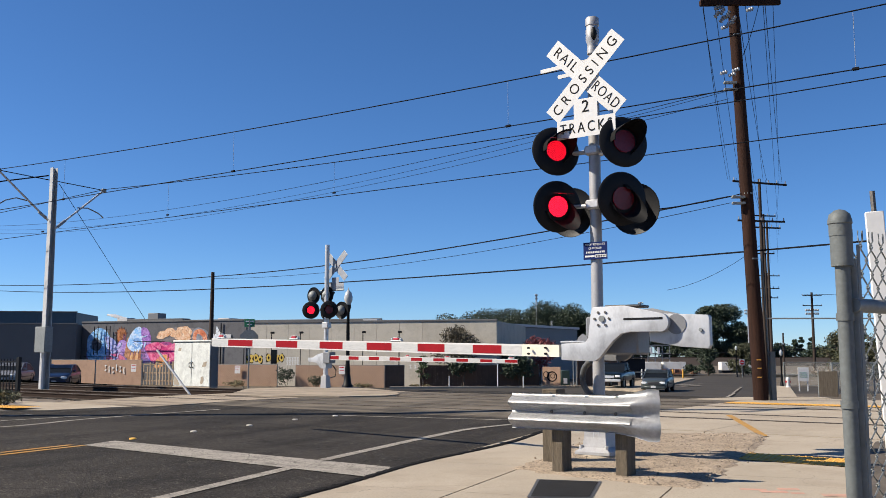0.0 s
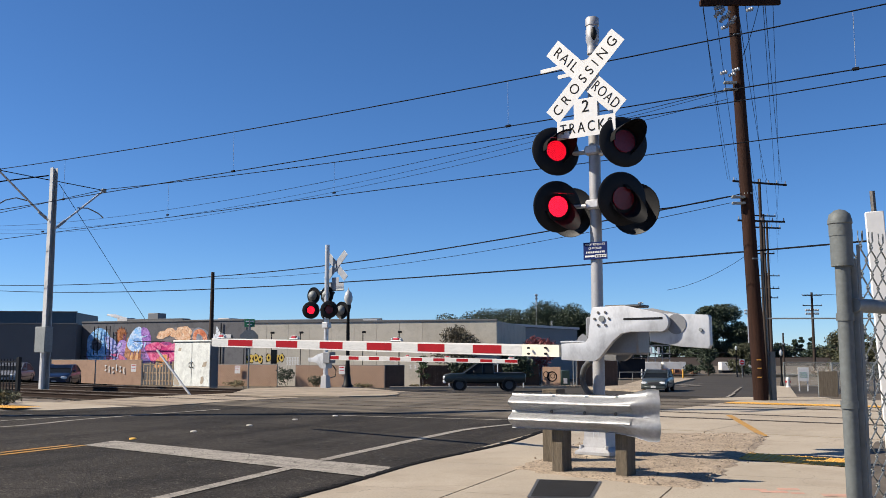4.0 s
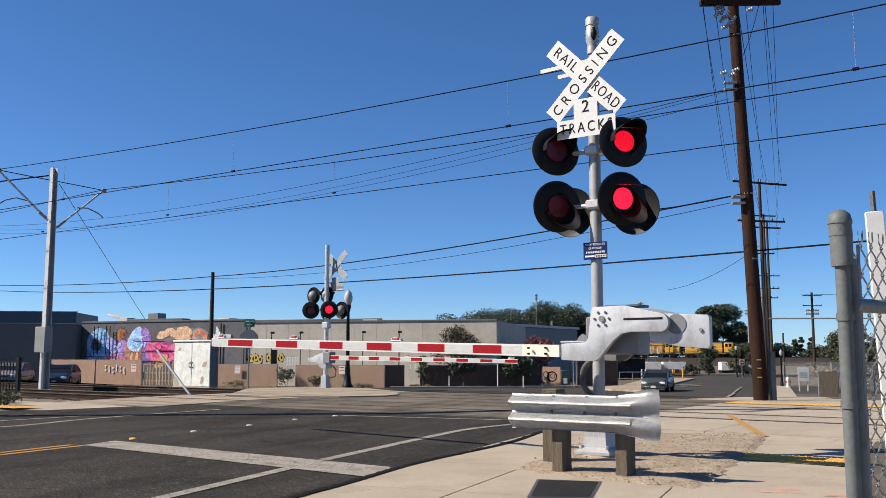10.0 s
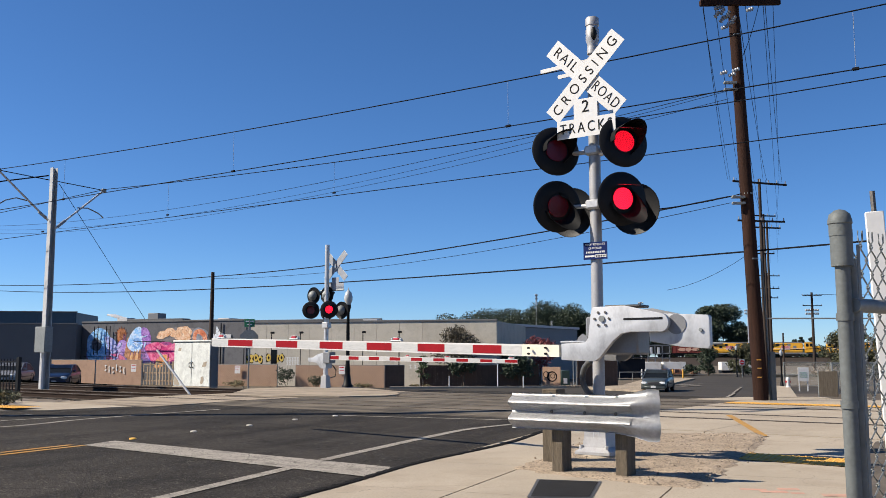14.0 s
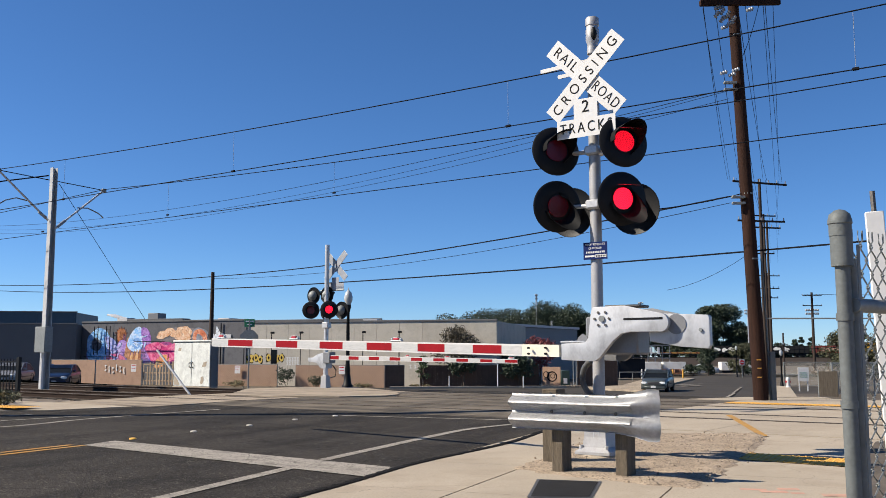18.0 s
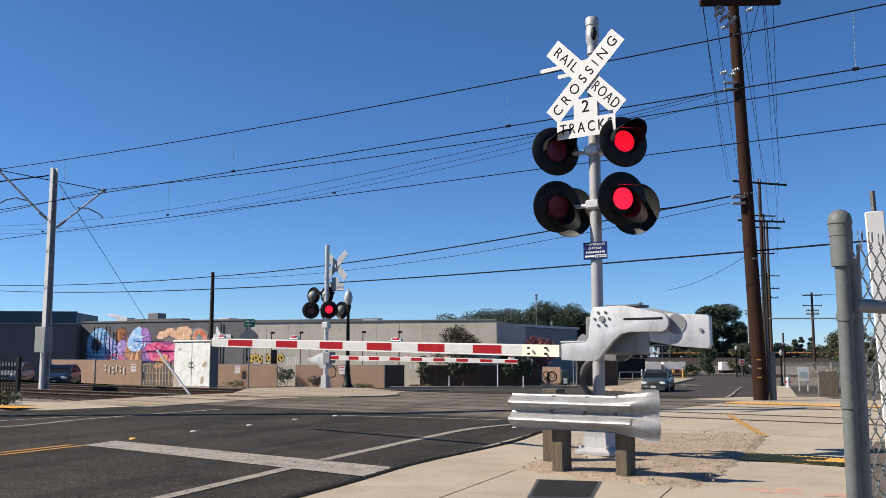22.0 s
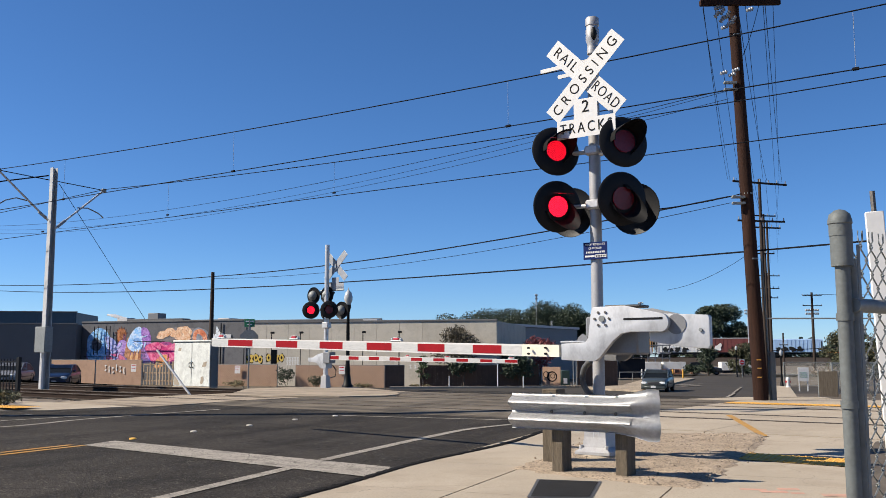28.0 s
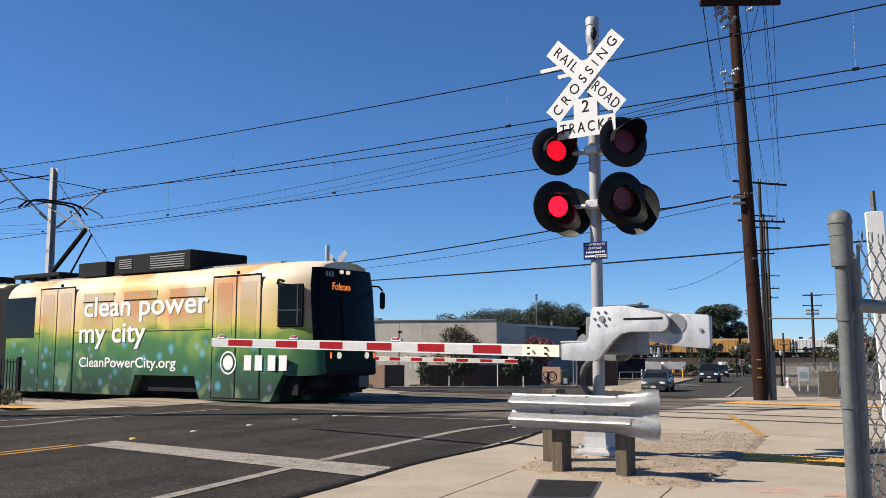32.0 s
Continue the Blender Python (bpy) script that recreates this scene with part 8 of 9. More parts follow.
    film.operation = "SCALE"
    film.inputs["Scale"].default_value = tint
    nt.links.new(last[0], film.inputs[0])
    nt.links.new(film.outputs[0], b.inputs["Base Color"])
    b.inputs["Roughness"].default_value = rough
    b.inputs["Coat Weight"].default_value = 0.08
    b.inputs["Specular IOR Level"].default_value = 0.3
    return m


wrap = livery()
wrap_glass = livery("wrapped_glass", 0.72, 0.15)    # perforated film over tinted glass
roof_grey = material("tram_roof_grey", (0.22, 0.22, 0.22), 0.7, var=0.15)
box_black = material("tram_box_black", (0.014, 0.015, 0.017), 0.8, var=0.2)
seal = material("door_seal", (0.008, 0.008, 0.008), 0.85, var=0.1)
tram_glass = glass("black_tinted_glass", (0.003, 0.004, 0.005))
lettering_white = material("lettering_white", (0.66, 0.66, 0.64), 0.5, var=0.03, bump=0)
amber = material("amber_display", (1.0, 0.22, 0.03), 0.5, var=0.0, bump=0, emit=0.55)
tram_lamp = material("lit_lamp", (1.0, 0.86, 0.6), 0.4, var=0.0, bump=0, emit=0.35)
front_dark = material("tram_front_green", (0.012, 0.024, 0.018), 0.7, var=0.2, scale=1.2, gloss=0.12)
PROFILE = [(0.0, 3.24), (-0.6, 3.22), (-0.98, 3.14), (-1.2, 2.98), (-1.31, 2.76), (-1.33, 2.5), (-1.33, 1.62), (-1.33, 0.9)]


def shell(sections):
    """Loft of the car body: (x, width factor, lean, bottom)."""
    bm = bmesh.new()
    rings = []
    for x, w, lean, zb in sections:
        half = [(y, z) for y, z in PROFILE if z > zb + 0.02] + [(-1.33, zb)]
        while len(half) < len(PROFILE) + 1:
            half.append((-1.33, zb))
        pts = half + [(-y, z) for y, z in half[::-1] if abs(y) > 1e-6]
        rings.append([bm.verts.new((x - lean * (z - 0.6), y * w, z - (0.12 * (1 - w) if z > 2.9 else 0))) for y, z in pts])
    n = len(rings[0])
    for a, b in zip(rings, rings[1:]):
        for k in range(n):
            f = (a[k], a[(k + 1) % n], b[(k + 1) % n], b[k])
            try:
                bm.faces.new(f)
            except ValueError:
                pass
    bm.faces.new(rings[0])
    bm.faces.new(rings[-1][::-1])
    bmesh.ops.remove_doubles(bm, verts=bm.verts, dist=0.0005)
    bmesh.ops.recalc_face_normals(bm, faces=bm.faces)
    return bm


def tram_car(t, front):
    """One half of the articulated tram; the rear half is turned about."""
    sg = 1 if front else -1
    mid = -12.9
    turn = Matrix.Identity(4) if front else Matrix.Translation((2 * mid, 0, 0)) @ Matrix.Rotation(math.pi, 4, "Z")

    def put(name, bm, mat, label="", parent=t, smooth=35):
        ob = part(name, bm, mat, parent, label, smooth)
        if parent is t:
            ob.matrix_local = turn
        return ob

    sec = [(-0.5, 0.64, 0.08, 0.7), (-0.54, 0.71, 0.08, 0.64), (-0.66, 0.77, 0.08, 0.62), (-0.85, 0.84, 0.06, 0.6), (-1.2, 0.93, 0.03, 0.6), (-1.42, 0.96, 0.01, 0.62), (-1.75, 1.0, 0, 0.015), (-2.0, 1.0, 0, 0.015), (-4.1, 1, 0, 0.015), (-4.3, 1, 0, 0.56), (-6.55, 1, 0, 0.56), (-6.75, 1, 0, 0.05), (-12.55, 1, 0, 0.05)]
    body = put("car_body", shell(sec), wrap, "body wrapped in green, yellow and cream film")
    # windscreen mask
    bm = bmesh.new()
    rows = []
    for x, w, lean in ((-0.68, 0.79, 0.08), (-0.54, 0.715, 0.08), (-0.5, 0.645, 0.08)):
        rows.append([bm.verts.new((x + 0.02 - lean * (z - 0.6), -1.335 * w * (1 if z < 2.8 else 0.93), z)) for z in (1.3, 2.0, 2.6, 3.02)])
    for x, w, lean in ((-0.5, 0.645, 0.08), (-0.54, 0.715, 0.08), (-0.68, 0.79, 0.08)):
        rows.append([bm.verts.new((x + 0.02 - lean * (z - 0.6), 1.335 * w * (1 if z < 2.8 else 0.93), z)) for z in (1.3, 2.0, 2.6, 3.02)])
    for a, b in zip(rows, rows[1:]):
        for k in range(3):
            bm.faces.new((a[k], a[k + 1], b[k + 1], b[k]))
    bmesh.ops.solidify(bm, geom=list(bm.faces), thickness=0.012)
    bmesh.ops.recalc_face_normals(bm, faces=bm.faces)
    ws = put("windscreen", bm, dark_glass, "large dark curved windscreen")
    if front:
        letters("Folsom", 0.24, amber, ws, pose(-0.625, -0.24, 2.6, 0, 0, 90), depth=0.004, width=0.6)
        for k in range(3):
            part("number_bar", bm_box(bmesh.new(), (0.01, 0.07, 0.12), (-0.645, -0.72 + 0.1 * k, 2.88)), roof_grey, ws)
        for y in (-0.2, 0.02):
            part("roof_headlight", bm_box(bmesh.new(), (0.05, 0.13, 0.09), (-0.66, y, 2.95), bevel=0.02), tram_lamp, ws, "lit headlight")
    bm = bmesh.new()
    bm_box(bm, (0.12, 1.7, 0.62), (-0.52, 0, 0.98), bevel=0.05)
    fp = put("front_panel", bm, front_dark, "dark green front panel")
    for y in (-0.48, 0.48):
        part("headlight", bm_rod(bmesh.new(), (-0.48, y, 1.05), (-0.445, y, 1.05), 0.075, seg=12), tram_lamp if front else lamp_clear, fp, "lit headlight")
        part("marker_light", bm_box(bmesh.new(), (0.03, 0.07, 0.14), (-0.47, y * 1.55, 1.05), bevel=0.01), amber if front else sign_red, fp, "small amber marker light")
    put("bumper", bm_box(bmesh.new(), (0.3, 1.6, 0.12), (-0.58, 0, 0.66), bevel=0.04), box_black)
    cp_ = put("coupler", bm_box(bmesh.new(), (0.7, 0.4, 0.34), (-0.5, 0, 0.46), bevel=0.05), box_black, "black coupler head")
    part("coupler_face", bm_box(bmesh.new(), (0.05, 0.34, 0.28), (-0.14, 0, 0.46), bevel=0.02), bolt_mat, cp_)
    put("underframe", bm_box(bmesh.new(), (11.2, 2.2, 0.5), (-6.7, 0, 0.42)), box_black)
    put("anticlimber", bm_box(bmesh.new(), (1.3, 1.7, 0.35), (-1.3, 0, 0.48), bevel=0.05), box_black)
    for s in (-1, 1):
        # doors: two leaves, wrapped glass and seals
        for x0, x1 in ((-3.68, -2.08), (-10.85, -9.23)):
            d = put("door", bm_box(bmesh.new(), (x1 - x0 + 0.04, 0.012, 2.87), ((x0 + x1) / 2, s * 1.331, 1.485), bevel=0.004), seal, "double sliding door")
            w = (x1 - x0) / 2 - 0.05
            for q in (-1, 1):
                xm = (x0 + x1) / 2 + q * (w / 2 + 0.025)
                part("door_leaf", bm_box(bmesh.new(), (w + 0.015, 0.016, 2.8), (xm, s * 1.336, 1.475), bevel=0.01), wrap, d)
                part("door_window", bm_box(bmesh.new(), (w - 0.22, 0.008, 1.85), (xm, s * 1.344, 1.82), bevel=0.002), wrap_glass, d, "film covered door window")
        for x0, x1 in ((-5.28, -3.99), (-7.09, -5.77), (-8.84, -7.53)):
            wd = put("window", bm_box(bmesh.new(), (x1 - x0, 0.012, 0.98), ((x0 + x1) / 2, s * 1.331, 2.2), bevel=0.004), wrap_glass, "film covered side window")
            part("window_bar", bm_box(bmesh.new(), (x1 - x0, 0.01, 0.03), ((x0 + x1) / 2, s * 1.337, 2.46)), seal, wd)
        put("window", bm_box(bmesh.new(), (1.5, 0.012, 1.15), (-11.87, s * 1.331, 2.12), bevel=0.004), tram_glass, "dark side window")
        ct = Euler((0, 0, radians(-s * 14.3))).to_matrix()
        cw = put("cab_window", bm_box(bmesh.new(), (0.66, 0.05, 0.96), (-1.24, s * 1.24, 2.16), turn=ct, bevel=0.02), seal, "dark cab side window")
        part("window_bar", bm_box(bmesh.new(), (0.56, 0.012, 0.03), (-1.24, s * 1.268, 2.05), turn=ct), trim_dark, cw)
        part("pane", bm_box(bmesh.new(), (0.56, 0.02, 0.86), (-1.24, s * 1.258, 2.16), turn=ct, bevel=0.004), tram_glass, cw, "dark glass pane")
        part("window_bar", bm_box(bmesh.new(), (0.03, 0.012, 0.86), (-1.05, s * 1.221, 2.16), turn=ct), trim_dark, cw)
        if s > 0:
            mr = put("mirror", bm_path(bmesh.new(), [(-0.95, 1.1, 2.72), (-0.7, 1.2, 2.7), (-0.6, 1.22, 2.6)], 0.025, 6), box_black)
            part("mirror_head", bm_box(bmesh.new(), (0.1, 0.18, 0.42), (-0.6, 1.22, 2.36), bevel=0.05), box_black, mr)
        else:
            mr = put("mirror", bm_path(bmesh.new(), [(-1.62, -1.28, 2.66), (-1.5, -1.36, 2.74), (-1.36, -1.34, 2.7)], 0.03, 6), box_black, "black mirror folded against the cab")
        put("belt_seam", bm_box(bmesh.new(), (8.3, 0.006, 0.018), (-7.9, s * 1.332, 1.66)), seal)
        for x in (-9.9, -2.88):
            put("side_lamp", bm_box(bmesh.new(), (0.1, 0.06, 0.08), (x, s * 1.3, 2.97), bevel=0.02), box_black)
        # wheels
        for x in (-4.55, -6.3):
            put("wheel", bm_lathe(bmesh.new(), [(0.02, -0.06), (0.33, -0.06), (0.36, -0.03), (0.36, 0.05), (0.0001, 0.06)], 20, Matrix.Translation((x, s * 0.74, 0.36)) @ Matrix.Rotation(radians(90), 4, "X")), rust, "steel wheel")
        put("bogie_frame", bm_box(bmesh.new(), (2.1, 0.16, 0.3), (-5.42, s * 1.0, 0.42), bevel=0.04), box_black)
    if front:
        letters("clean power", 0.74, lettering_white, body, pose(-6.3, -1.346, 2.3), width=4.95, bold=0.013, depth=0.002)
        letters("my city", 0.74, lettering_white, body, pose(-7.55, -1.346, 1.62), width=2.8, bold=0.013, depth=0.002)
        letters("CleanPowerCity.org", 0.36, lettering_white, body, pose(-6.95, -1.337, 0.86), width=3.95, bold=0.004)
        for x in (-2.55, -2.2, -1.8, -1.45):
            part("logo_bar", bm_box(bmesh.new(), (0.24, 0.006, 0.34), (x + 0.1, -1.352 if x < -2.0 else -1.338, 0.88), bevel=0.002), lettering_white, body)
        ringm = Matrix.Translation((-3.1, -1.35, 0.88)) @ Matrix.Rotation(radians(90), 4, "X")
        part("logo_ring", bm_lathe(bmesh.new(), [(0.23, 0), (0.27, 0), (0.27, 0.005), (0.23, 0.005), (0.23, 0)], 24, ringm, caps=False), lettering_white, body)
        part("logo_disc", bm_lathe(bmesh.new(), [(0.17, 0), (0.17, 0.005), (0.0001, 0.006)], 20, ringm), lettering_white, body)
    else:
        for x in (-11.6, -11.2, -10.8):
            part("logo_bar", bm_box(bmesh.new(), (0.26, 0.006, 0.34), (x, 1.338, 0.88)), lettering_white, body)
    # roof gear
    ac = put("roof_unit", bm_box(bmesh.new(), (3.1, 1.9, 0.5), (-6.55, 0, 3.45), bevel=0.02), box_black, "black roof unit with louvres")
    for s in (-1, 1):
        for k in range(6):
            part("louvre", bm_box(bmesh.new(), (1.35, 0.02, 0.025), (-5.9, s * 0.955, 3.3 + 0.06 * k)), roof_grey, ac)
            if k > 0:
                part("louvre", bm_box(bmesh.new(), (0.55, 0.02, 0.025), (-7.6, s * 0.955, 3.3 + 0.055 * k)), roof_grey, ac)
    put("roof_box", bm_box(bmesh.new(), (1.3, 1.6, 0.4), (-9.3, 0, 3.42), bevel=0.02), box_black)
    put("roof_walk", bm_box(bmesh.new(), (9.5, 1.1, 0.06), (-7.0, 0, 3.24)), roof_grey)


def pantograph(t):
    p = part("pantograph", bm_box(bmesh.new(), (2.4, 1.2, 0.12), (-12.4, 0, 3.42), bevel=0.02), box_black, t, "raised black single-arm pantograph")
    for x in (-13.3, -12.8, -11.9, -11.4):
        for y in (-0.45, 0.45):
            part("insulator", bm_rod(bmesh.new(), (x, y, 3.24), (x, y, 3.44), 0.07, seg=8), bolt_mat, p)
    part("lower_arm", bm_rod(bmesh.new(), (-12.6, 0, 3.5), (-10.9, 0, 4.75), 0.07, seg=8), box_black, p)
    part("push_rod", bm_rod(bmesh.new(), (-11.8, 0.15, 3.5), (-10.8, 0.15, 4.62), 0.03, seg=6), box_black, p)
    for y in (-0.35, 0.35):
        part("upper_arm", bm_rod(bmesh.new(), (-10.9, y * 0.4, 4.75), (-12.5, y, 5.62), 0.028, seg=6), galv_dull, p)
    for x in (-12.75, -12.4):
        part("collector_strip", bm_path(bmesh.new(), [(x, -1.05, 5.45), (x, -0.8, 5.68), (x, -0.5, 5.74), (x, 0.5, 5.74), (x, 0.8, 5.68), (x, 1.05, 5.45)], 0.03, 6), box_black, p)


tram = thing("tram", Matrix.Translation(cp(13.45, 16.3)) @ pose(0, 0, 0, 0, 0, TURN), "articulated light-rail tram wrapped in green, yellow and cream film", "tram")
tram_car(tram, True)
tram_car(tram, False)
part("gangway", bm_box(bmesh.new(), (0.75, 2.5, 2.9), (-12.9, 0, 1.6), bevel=0.05), box_black, tram, "black folding gangway bellows")
pantograph(tram)


# ---- the freight train on the far bank ----
FD = Vector((0.956, -0.292, 0))
FP = Vector((96.9, 285, 0))
FTURN = math.degrees(math.atan2(FD.y, FD.x))
freight = []
uni_yellow = material("loco_yellow", (0.72, 0.36, 0.02), 0.5, var=0.1, scale=0.5, fine=6, bump=0, dirt=(0.45, 0.22, 0.03), dirt_amount=0.4)
loco_grey = material("loco_grey", (0.16, 0.165, 0.17), 0.6, var=0.15)
car_red = material("gondola_red", (0.15, 0.035, 0.03), 0.8, var=0.25, scale=0.5, dirt=(0.08, 0.03, 0.025), dirt_amount=0.5)
car_black = material("gondola_black", (0.016, 0.017, 0.018), 0.8, var=0.25, scale=0.5)
car_blue = material("hopper_blue", (0.3, 0.45, 0.66), 0.6, var=0.12, scale=0.5, dirt=(0.2, 0.28, 0.4), dirt_amount=0.5)
car_brown = material("boxcar_brown", (0.13, 0.03, 0.028), 0.75, var=0.2, scale=0.5, dirt=(0.08, 0.025, 0.022), dirt_amount=0.5)
car_white = material("hopper_white", (0.66, 0.65, 0.62), 0.6, var=0.08, scale=0.5, dirt=(0.45, 0.42, 0.38), dirt_amount=0.5)
car_tan = material("boxcar_tan", (0.52, 0.27, 0.07), 0.7, var=0.12, scale=0.5, dirt=(0.3, 0.17, 0.07), dirt_amount=0.5)


def freight_car(kind, back, length, mat, label):
    """A rail vehicle, its middle back metres behind the train's nose."""
    back, length = back * 0.907, length * 0.907
    t = thing("locomotive" if kind == "loco" else "freight_car", Matrix.Identity(4), label, "locomotive" if kind == "loco" else "freight car", group="freight train")
    L = length - 0.9
    zr = 0.82
    part("underframe", bm_box(bmesh.new(), (L, 2.3, 0.35), (0, 0, zr + 0.95)), loco_grey if kind == "loco" else car_black, t)
    for x in (-L / 2 + 2.2, L / 2 - 2.2):
        bg = part("bogie", bm_box(bmesh.new(), (2.4, 2.2, 0.4), (x, 0, zr + 0.5), bevel=0.08), car_black, t)
        for dx in (-0.85, 0.85):
            part("wheelset", bm_rod(bmesh.new(), (x + dx, -0.85, zr + 0.46), (x + dx, 0.85, zr + 0.46), 0.46, seg=12), car_black, bg)
    part("coupler", bm_box(bmesh.new(), (length, 0.25, 0.25), (0, 0, zr + 0.9)), car_black, t)
    z0 = zr + 1.1
    if kind == "loco":
        part("hood", bm_box(bmesh.new(), (L * 0.66, 2.0, 2.35), (-L * 0.14, 0, z0 + 1.17), bevel=0.1), mat, t, "yellow engine hood")
        part("hood_roof", bm_box(bmesh.new(), (L * 0.66, 1.9, 0.35), (-L * 0.14, 0, z0 + 2.45), bevel=0.08), loco_grey, t, "grey hood roof")
        cab = part("cab", bm_box(bmesh.new(), (2.6, 2.9, 2.5), (L * 0.3, 0, z0 + 1.25), bevel=0.12), mat, t)
        part("cab_roof", bm_box(bmesh.new(), (2.7, 2.8, 0.2), (L * 0.3, 0, z0 + 2.55), bevel=0.05), loco_grey, cab)
        for s in (-1, 1):
            for dx in (-0.6, 0.5):
                part("cab_window", bm_box(bmesh.new(), (0.8, 0.02, 0.75), (L * 0.3 + dx, s * 1.46, z0 + 1.85)), dark_glass, cab)
        part("nose", bm_box(bmesh.new(), (2.3, 2.0, 1.6), (L * 0.42, 0, z0 + 0.8), bevel=0.2), mat, t)
        for k in range(6):
            part("radiator_grille", bm_box(bmesh.new(), (0.9, 2.06, 0.6), (-L * 0.42 + 1.6 * k, 0, z0 + 1.9 - 0.5 * (k % 2))), car_black if k < 3 else loco_grey, t)
        part("fan_housing", bm_box(bmesh.new(), (3.0, 2.9, 0.5), (-L * 0.38, 0, z0 + 2.3), bevel=0.1), loco_grey, t)
        for s in (-1, 1):
            part("handrail", bm_rod(bmesh.new(), (-L / 2, s * 1.4, z0 + 1.0), (L / 2 - 0.4, s * 1.4, z0 + 1.0), 0.03, seg=5), sign_white, t)
            part("flag_panel", bm_box(bmesh.new(), (2.6, 0.02, 0.9), (-L * 0.1, s * 1.02, z0 + 1.2)), car_white, t, "pale striped panel")
            for k in range(4):
                part("flag_stripe", bm_box(bmesh.new(), (2.6, 0.02, 0.1), (-L * 0.1, s * 1.035, z0 + 0.9 + 0.2 * k)), sign_red, t)
        part("fuel_tank", bm_box(bmesh.new(), (4.5, 2.3, 0.8), (0, 0, zr + 0.6), bevel=0.15), car_black, t)
    elif kind == "gondola":
        for s in (-1, 1):
            part("side", bm_box(bmesh.new(), (L, 0.1, 1.75), (0, s * 1.4, z0 + 0.8)), mat, t)
            for k in range(11):
                part("rib", bm_box(bmesh.new(), (0.14, 0.12, 1.7), (-L / 2 + L * k / 10, s * 1.5, z0 + 0.8)), mat, t)
        for x in (-L / 2, L / 2):
            part("end", bm_box(bmesh.new(), (0.1, 2.8, 1.75), (x, 0, z0 + 0.8)), mat, t)
        part("load", bm_box(bmesh.new(), (L - 0.3, 2.6, 1.2), (0, 0, z0 + 0.6)), car_black, t)
        for k in range(3):
            part("graffiti_shape", bm_plate(bmesh.new(), blob(-L * 0.25 + 2.2 * k, z0 + 0.8, 1.0, 0.5, k + back, 0.5, 12), 0.01, Matrix.Translation((0, -1.58, 0))), car_white if "black" in label else spray, t, smooth=None)
    elif kind == "flat":
        part("deck", bm_box(bmesh.new(), (L, 2.8, 0.18), (0, 0, z0 - 0.05)), car_tan, t, "bare timber deck")
        for k in range(8):
            part("stake", bm_box(bmesh.new(), (0.35, 2.9, 0.3), (-L / 2 + L * (k + 0.5) / 8, 0, z0 + 0.05)), car_red, t)
    else:
        h = {"hopper": 3.25, "boxcar": 3.6, "tan": 3.35}[kind]
        part("body", bm_box(bmesh.new(), (L, 2.9, h - 0.15), (0, 0, z0 + h / 2), bevel=0.06), mat, t)
        part("roof", bm_plate(bmesh.new(), [(-1.5, 0), (1.5, 0), (1.4, 0.14), (0, 0.24), (-1.4, 0.14)], L, Matrix.Translation((L / 2, 0, z0 + h - 0.1)) @ Matrix.Rotation(radians(90), 4, "Z")), loco_grey if kind == "boxcar" else mat, t, smooth=None)
        n = 14
        for s in (-1, 1):
            for k in range(n + 1):
                part("rib", bm_box(bmesh.new(), (0.12, 0.08, h - 0.25), (-L / 2 + L * k / n, s * 1.48, z0 + h / 2)), mat, t)
        if kind != "hopper":
            for s in (-1, 1):
                dr = part("sliding_door", bm_box(bmesh.new(), (3.2, 0.1, h - 0.5), (0.6, s * 1.52, z0 + h / 2), bevel=0.02), mat, t)
        for x in (-L / 2 + 0.3, L / 2 - 0.3):
            part("ladder", bm_box(bmesh.new(), (0.3, 0.06, h * 0.8), (x, -1.55, z0 + h * 0.45)), car_black, t)
        for k in range(4 if kind != "boxcar" else 1):
            part("graffiti_shape", bm_plate(bmesh.new(), blob(-L * 0.3 + 1.9 * k, z0 + (0.8 if kind == "hopper" else 1.2), 0.95, 0.6 if kind == "hopper" else 1.0, k + back, 0.6, 12), 0.01, Matrix.Translation((0, -1.6, 0))), car_black if kind != "boxcar" else car_white, t, "dark scrawled graffiti", smooth=None)
    freight.append((t, back))


freight_car("loco", 9.7, 19.5, uni_yellow, "yellow diesel locomotive with grey roof and flag panel")
freight_car("loco", 29.2, 19.5, uni_yellow, "yellow diesel locomotive with grey roof and flag panel")
freight_car("loco", 47.0, 16.2, uni_yellow, "shorter yellow diesel locomotive with grey roof")
freight_car("gondola", 61.6, 13.2, car_red, "rusty red gondola car with graffiti")
freight_car("gondola", 76.8, 17, car_black, "black gondola car with pale graffiti")
freight_car("gondola", 94, 17, car_black, "black gondola car with pale graffiti")
for k in range(4):
    freight_car("flat", 112 + 18.3 * k, 18.3, car_tan, "empty flat car with a bare deck")
freight_car("hopper", 185.5, 18, car_blue, "pale blue ribbed hopper car with graffiti")
freight_car("boxcar", 204.3, 19.5, car_brown, "dark brown ribbed boxcar with grey roof")
freight_car("hopper", 222.5, 17, car_white, "white covered hopper car")
for k in range(5):
    freight_car("tan", 239.5 + 16.6 * k, 16.6, car_tan, "tan yellow ribbed boxcar with dark graffiti")


# the rolling stock stands tall on its rails
for car, _ in freight:
    for ch in car.children:
        ch.matrix_local = Matrix.Translation((0, 0, -0.18)) @ Matrix.Diagonal((1, 1, 1.22, 1)) @ ch.matrix_local


# ---- how things move ----
def freight_pose(t, back):
    q = 14.5 + 10.2 * (t - 12.0) - back
    return Matrix.Translation(FP + FD * q) @ pose(0, 0, 0, 0, 0, FTURN)


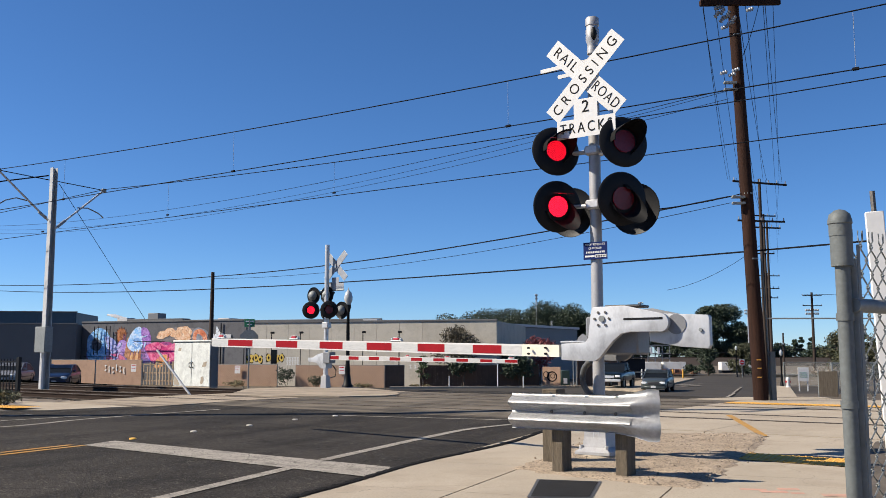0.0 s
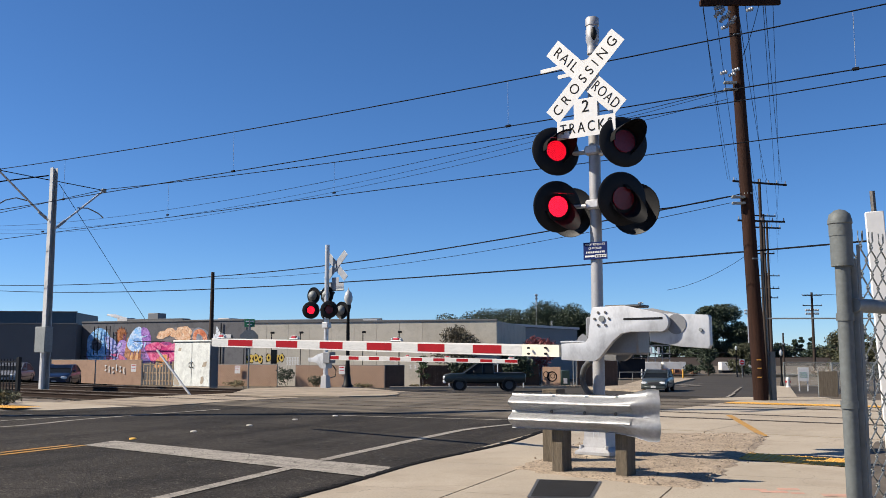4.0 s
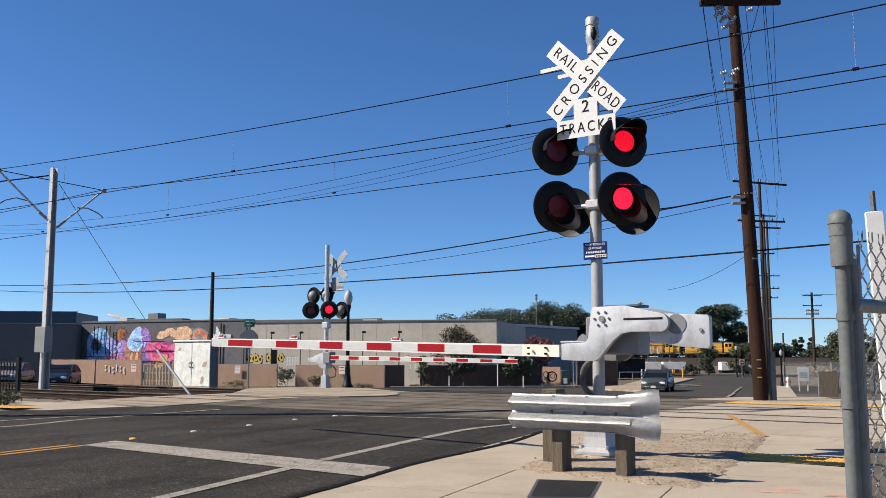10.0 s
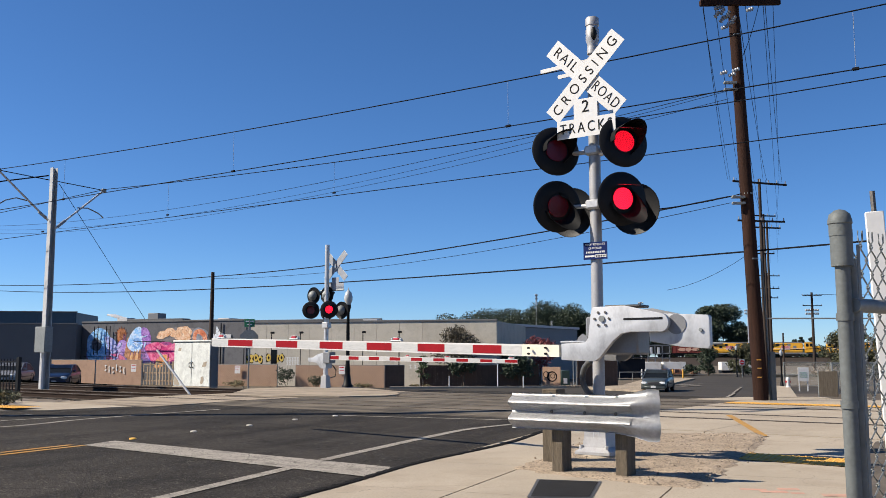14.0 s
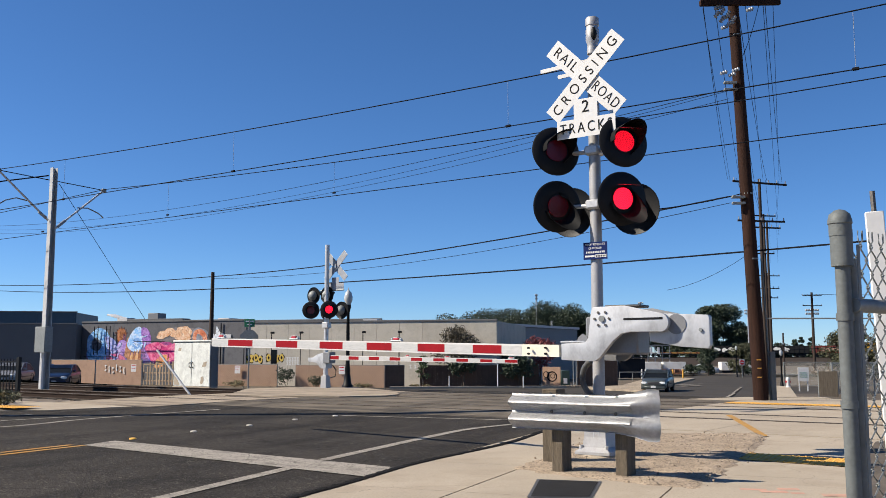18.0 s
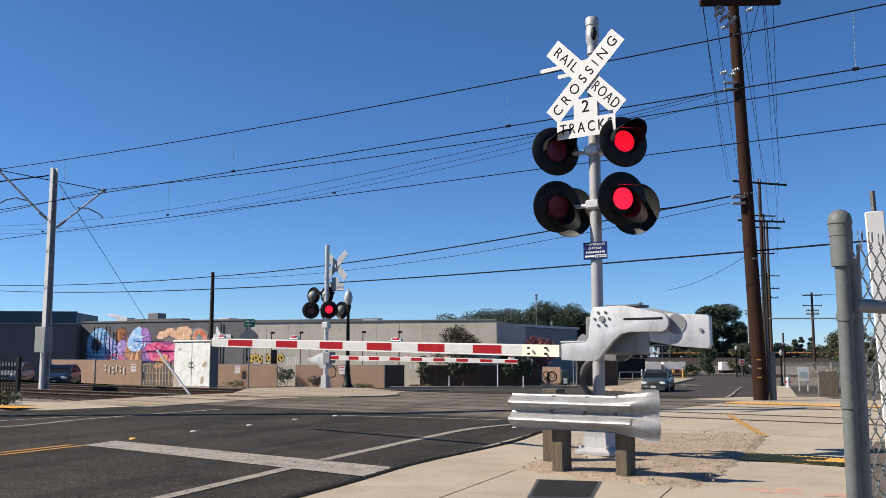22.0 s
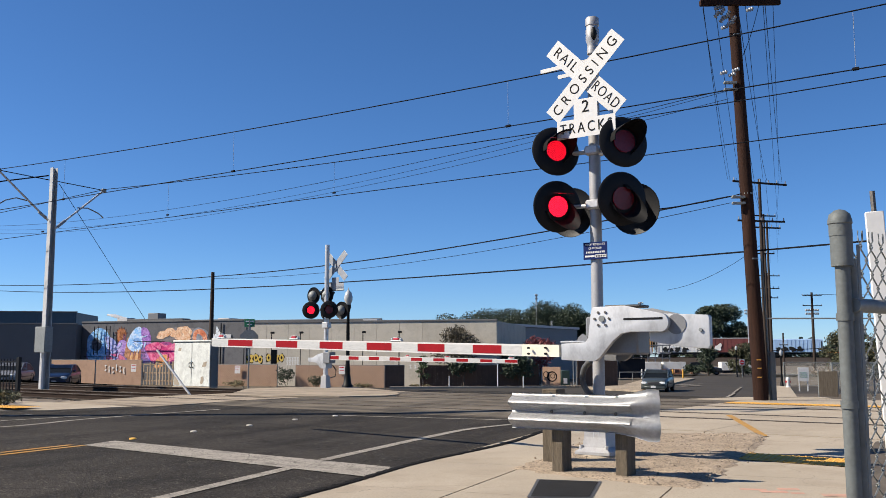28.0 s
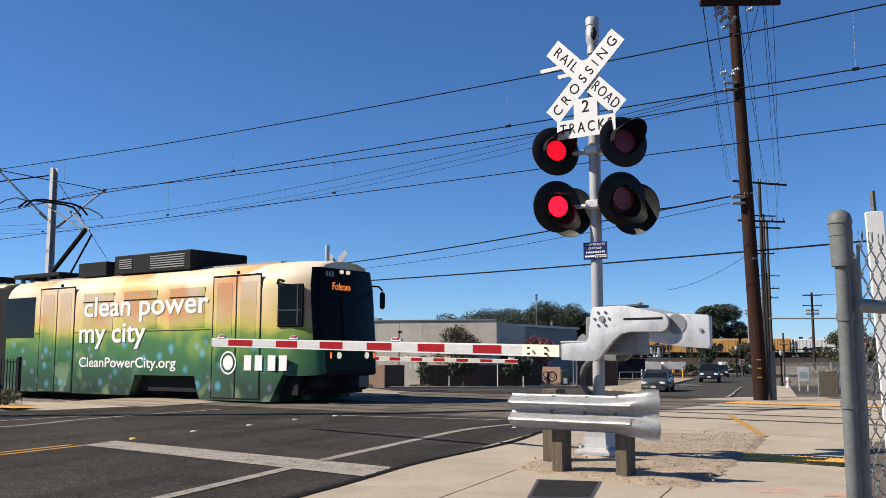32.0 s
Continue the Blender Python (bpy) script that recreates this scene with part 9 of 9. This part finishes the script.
def flash_rows(left, fold):
    """The shutter lies over the diodes, or is folded up under the hood."""
    period, phase, rows = 1.314, 0.075, []
    shut, wide = pose(0, -0.0215, 0.15), pose(0, -0.0215, 0.15, -fold, 0, 0)

    def state(t):
        return ((t / period + phase) % 1 < 0.5) == left
    rows.append((0.0, wide if state(0.0) else shut))
    k = 1
    while True:
        t = (k * 0.5 - phase) * period
        k += 1
        if t < 0.1:
            continue
        if t > 31.9:
            break
        rows.append((t - 0.034, wide if state(t - 0.1) else shut))
        rows.append((t + 0.034, wide if state(t + 0.1) else shut))
    rows.append((32.0, wide if state(32.0) else shut))
    return rows


def motions():
    walk(tram, [(0.0, Matrix.Translation(cp(299.9, 16.3, 0.012)) @ pose(0, 0, 0, 0, 0, TURN)), (32.0, Matrix.Translation(cp(13.5, 16.3, 0.012)) @ pose(0, 0, 0, 0, 0, TURN))])
    for car, back in freight:
        walk(car, [(0.0, freight_pose(0.0, back)), (32.0, freight_pose(32.0, back))])
    for left, group in ((True, shutters_left), (False, shutters_right)):
        for sh, fold in group:
            walk(sh, flash_rows(left, fold))
    walk(pickup, [(0.0, on_road(12.9, 70.0, -112)), (1.0, on_road(12.3, 68.2, -114)), (2.0, on_road(10.6, 66.0, -140)), (3.0, on_road(7.6, 64.6, -165)), (3.5, on_road(5.4, 64.3, -174)), (5.5, on_road(-7.0, 64.0, -180)), (6.0, on_road(-10.7, 63.9, -180)), (7.0, on_road(-17.4, 64.2, -188)), (8.0, on_road(-24.6, 67.6, -203)), (8.5, on_road(-28.0, 69.2, -205)), (9.0, on_road(-32.0, 71.0, -205)), (10.0, on_road(-41.0, 74.0, -195)), (12.0, on_road(-60.0, 75.0, -180)), (32.0, on_road(-60.0, 75.0, -180))])
    walk(far_suv, [(0.0, on_road(-5.0, 133.5, -6)), (24.5, on_road(-5.0, 133.5, -6)), (27.5, on_road(34.2, 129.0, -8)), (28.5, on_road(36.2, 127.6, -30)), (29.5, on_road(35.2, 119.5, -95)), (30.5, on_road(31.6, 107.5, -108)), (32.0, on_road(25.4, 89.5, -108))])
    walk(far_car, [(0.0, on_road(-20.0, 135.0, -6)), (27.0, on_road(-20.0, 135.0, -6)), (30.2, on_road(31.0, 130.0, -8)), (31.0, on_road(35.0, 126.5, -50)), (32.0, on_road(34.0, 115.0, -106))])
    walk(cross_car, [(0.0, on_road(130, 121.0, 174)), (8.0, on_road(130, 121.0, 174)), (11.0, on_road(35.5, 130.8, 174)), (12.5, on_road(-20.0, 136.0, 174)), (14.0, on_road(-60.0, 140.0, 174)), (32.0, on_road(-60.0, 140.0, 174))])
    for car, t0 in ((cross_suv, 7.5), (cross_silver, 18.0), (cross_white, 25.0)):
        a, b = on_road(130, 121.0, 174), on_road(-60.0, 140.0, 174)
        walk(car, [(0.0, a), (t0 - 6.0, a), (t0, on_road(36.0, 130.8, 174)), (t0 + 5.0, b), (32.0, b)])
    walk(cross_truck, [(0.0, on_road(140, 120.0, 174)), (17.0, on_road(140, 120.0, 174)), (20.0, on_road(39.3, 130.4, 174)), (21.5, on_road(-10.0, 135.2, 174)), (23.0, on_road(-60.0, 140.0, 174)), (32.0, on_road(-60.0, 140.0, 174))])


motions()
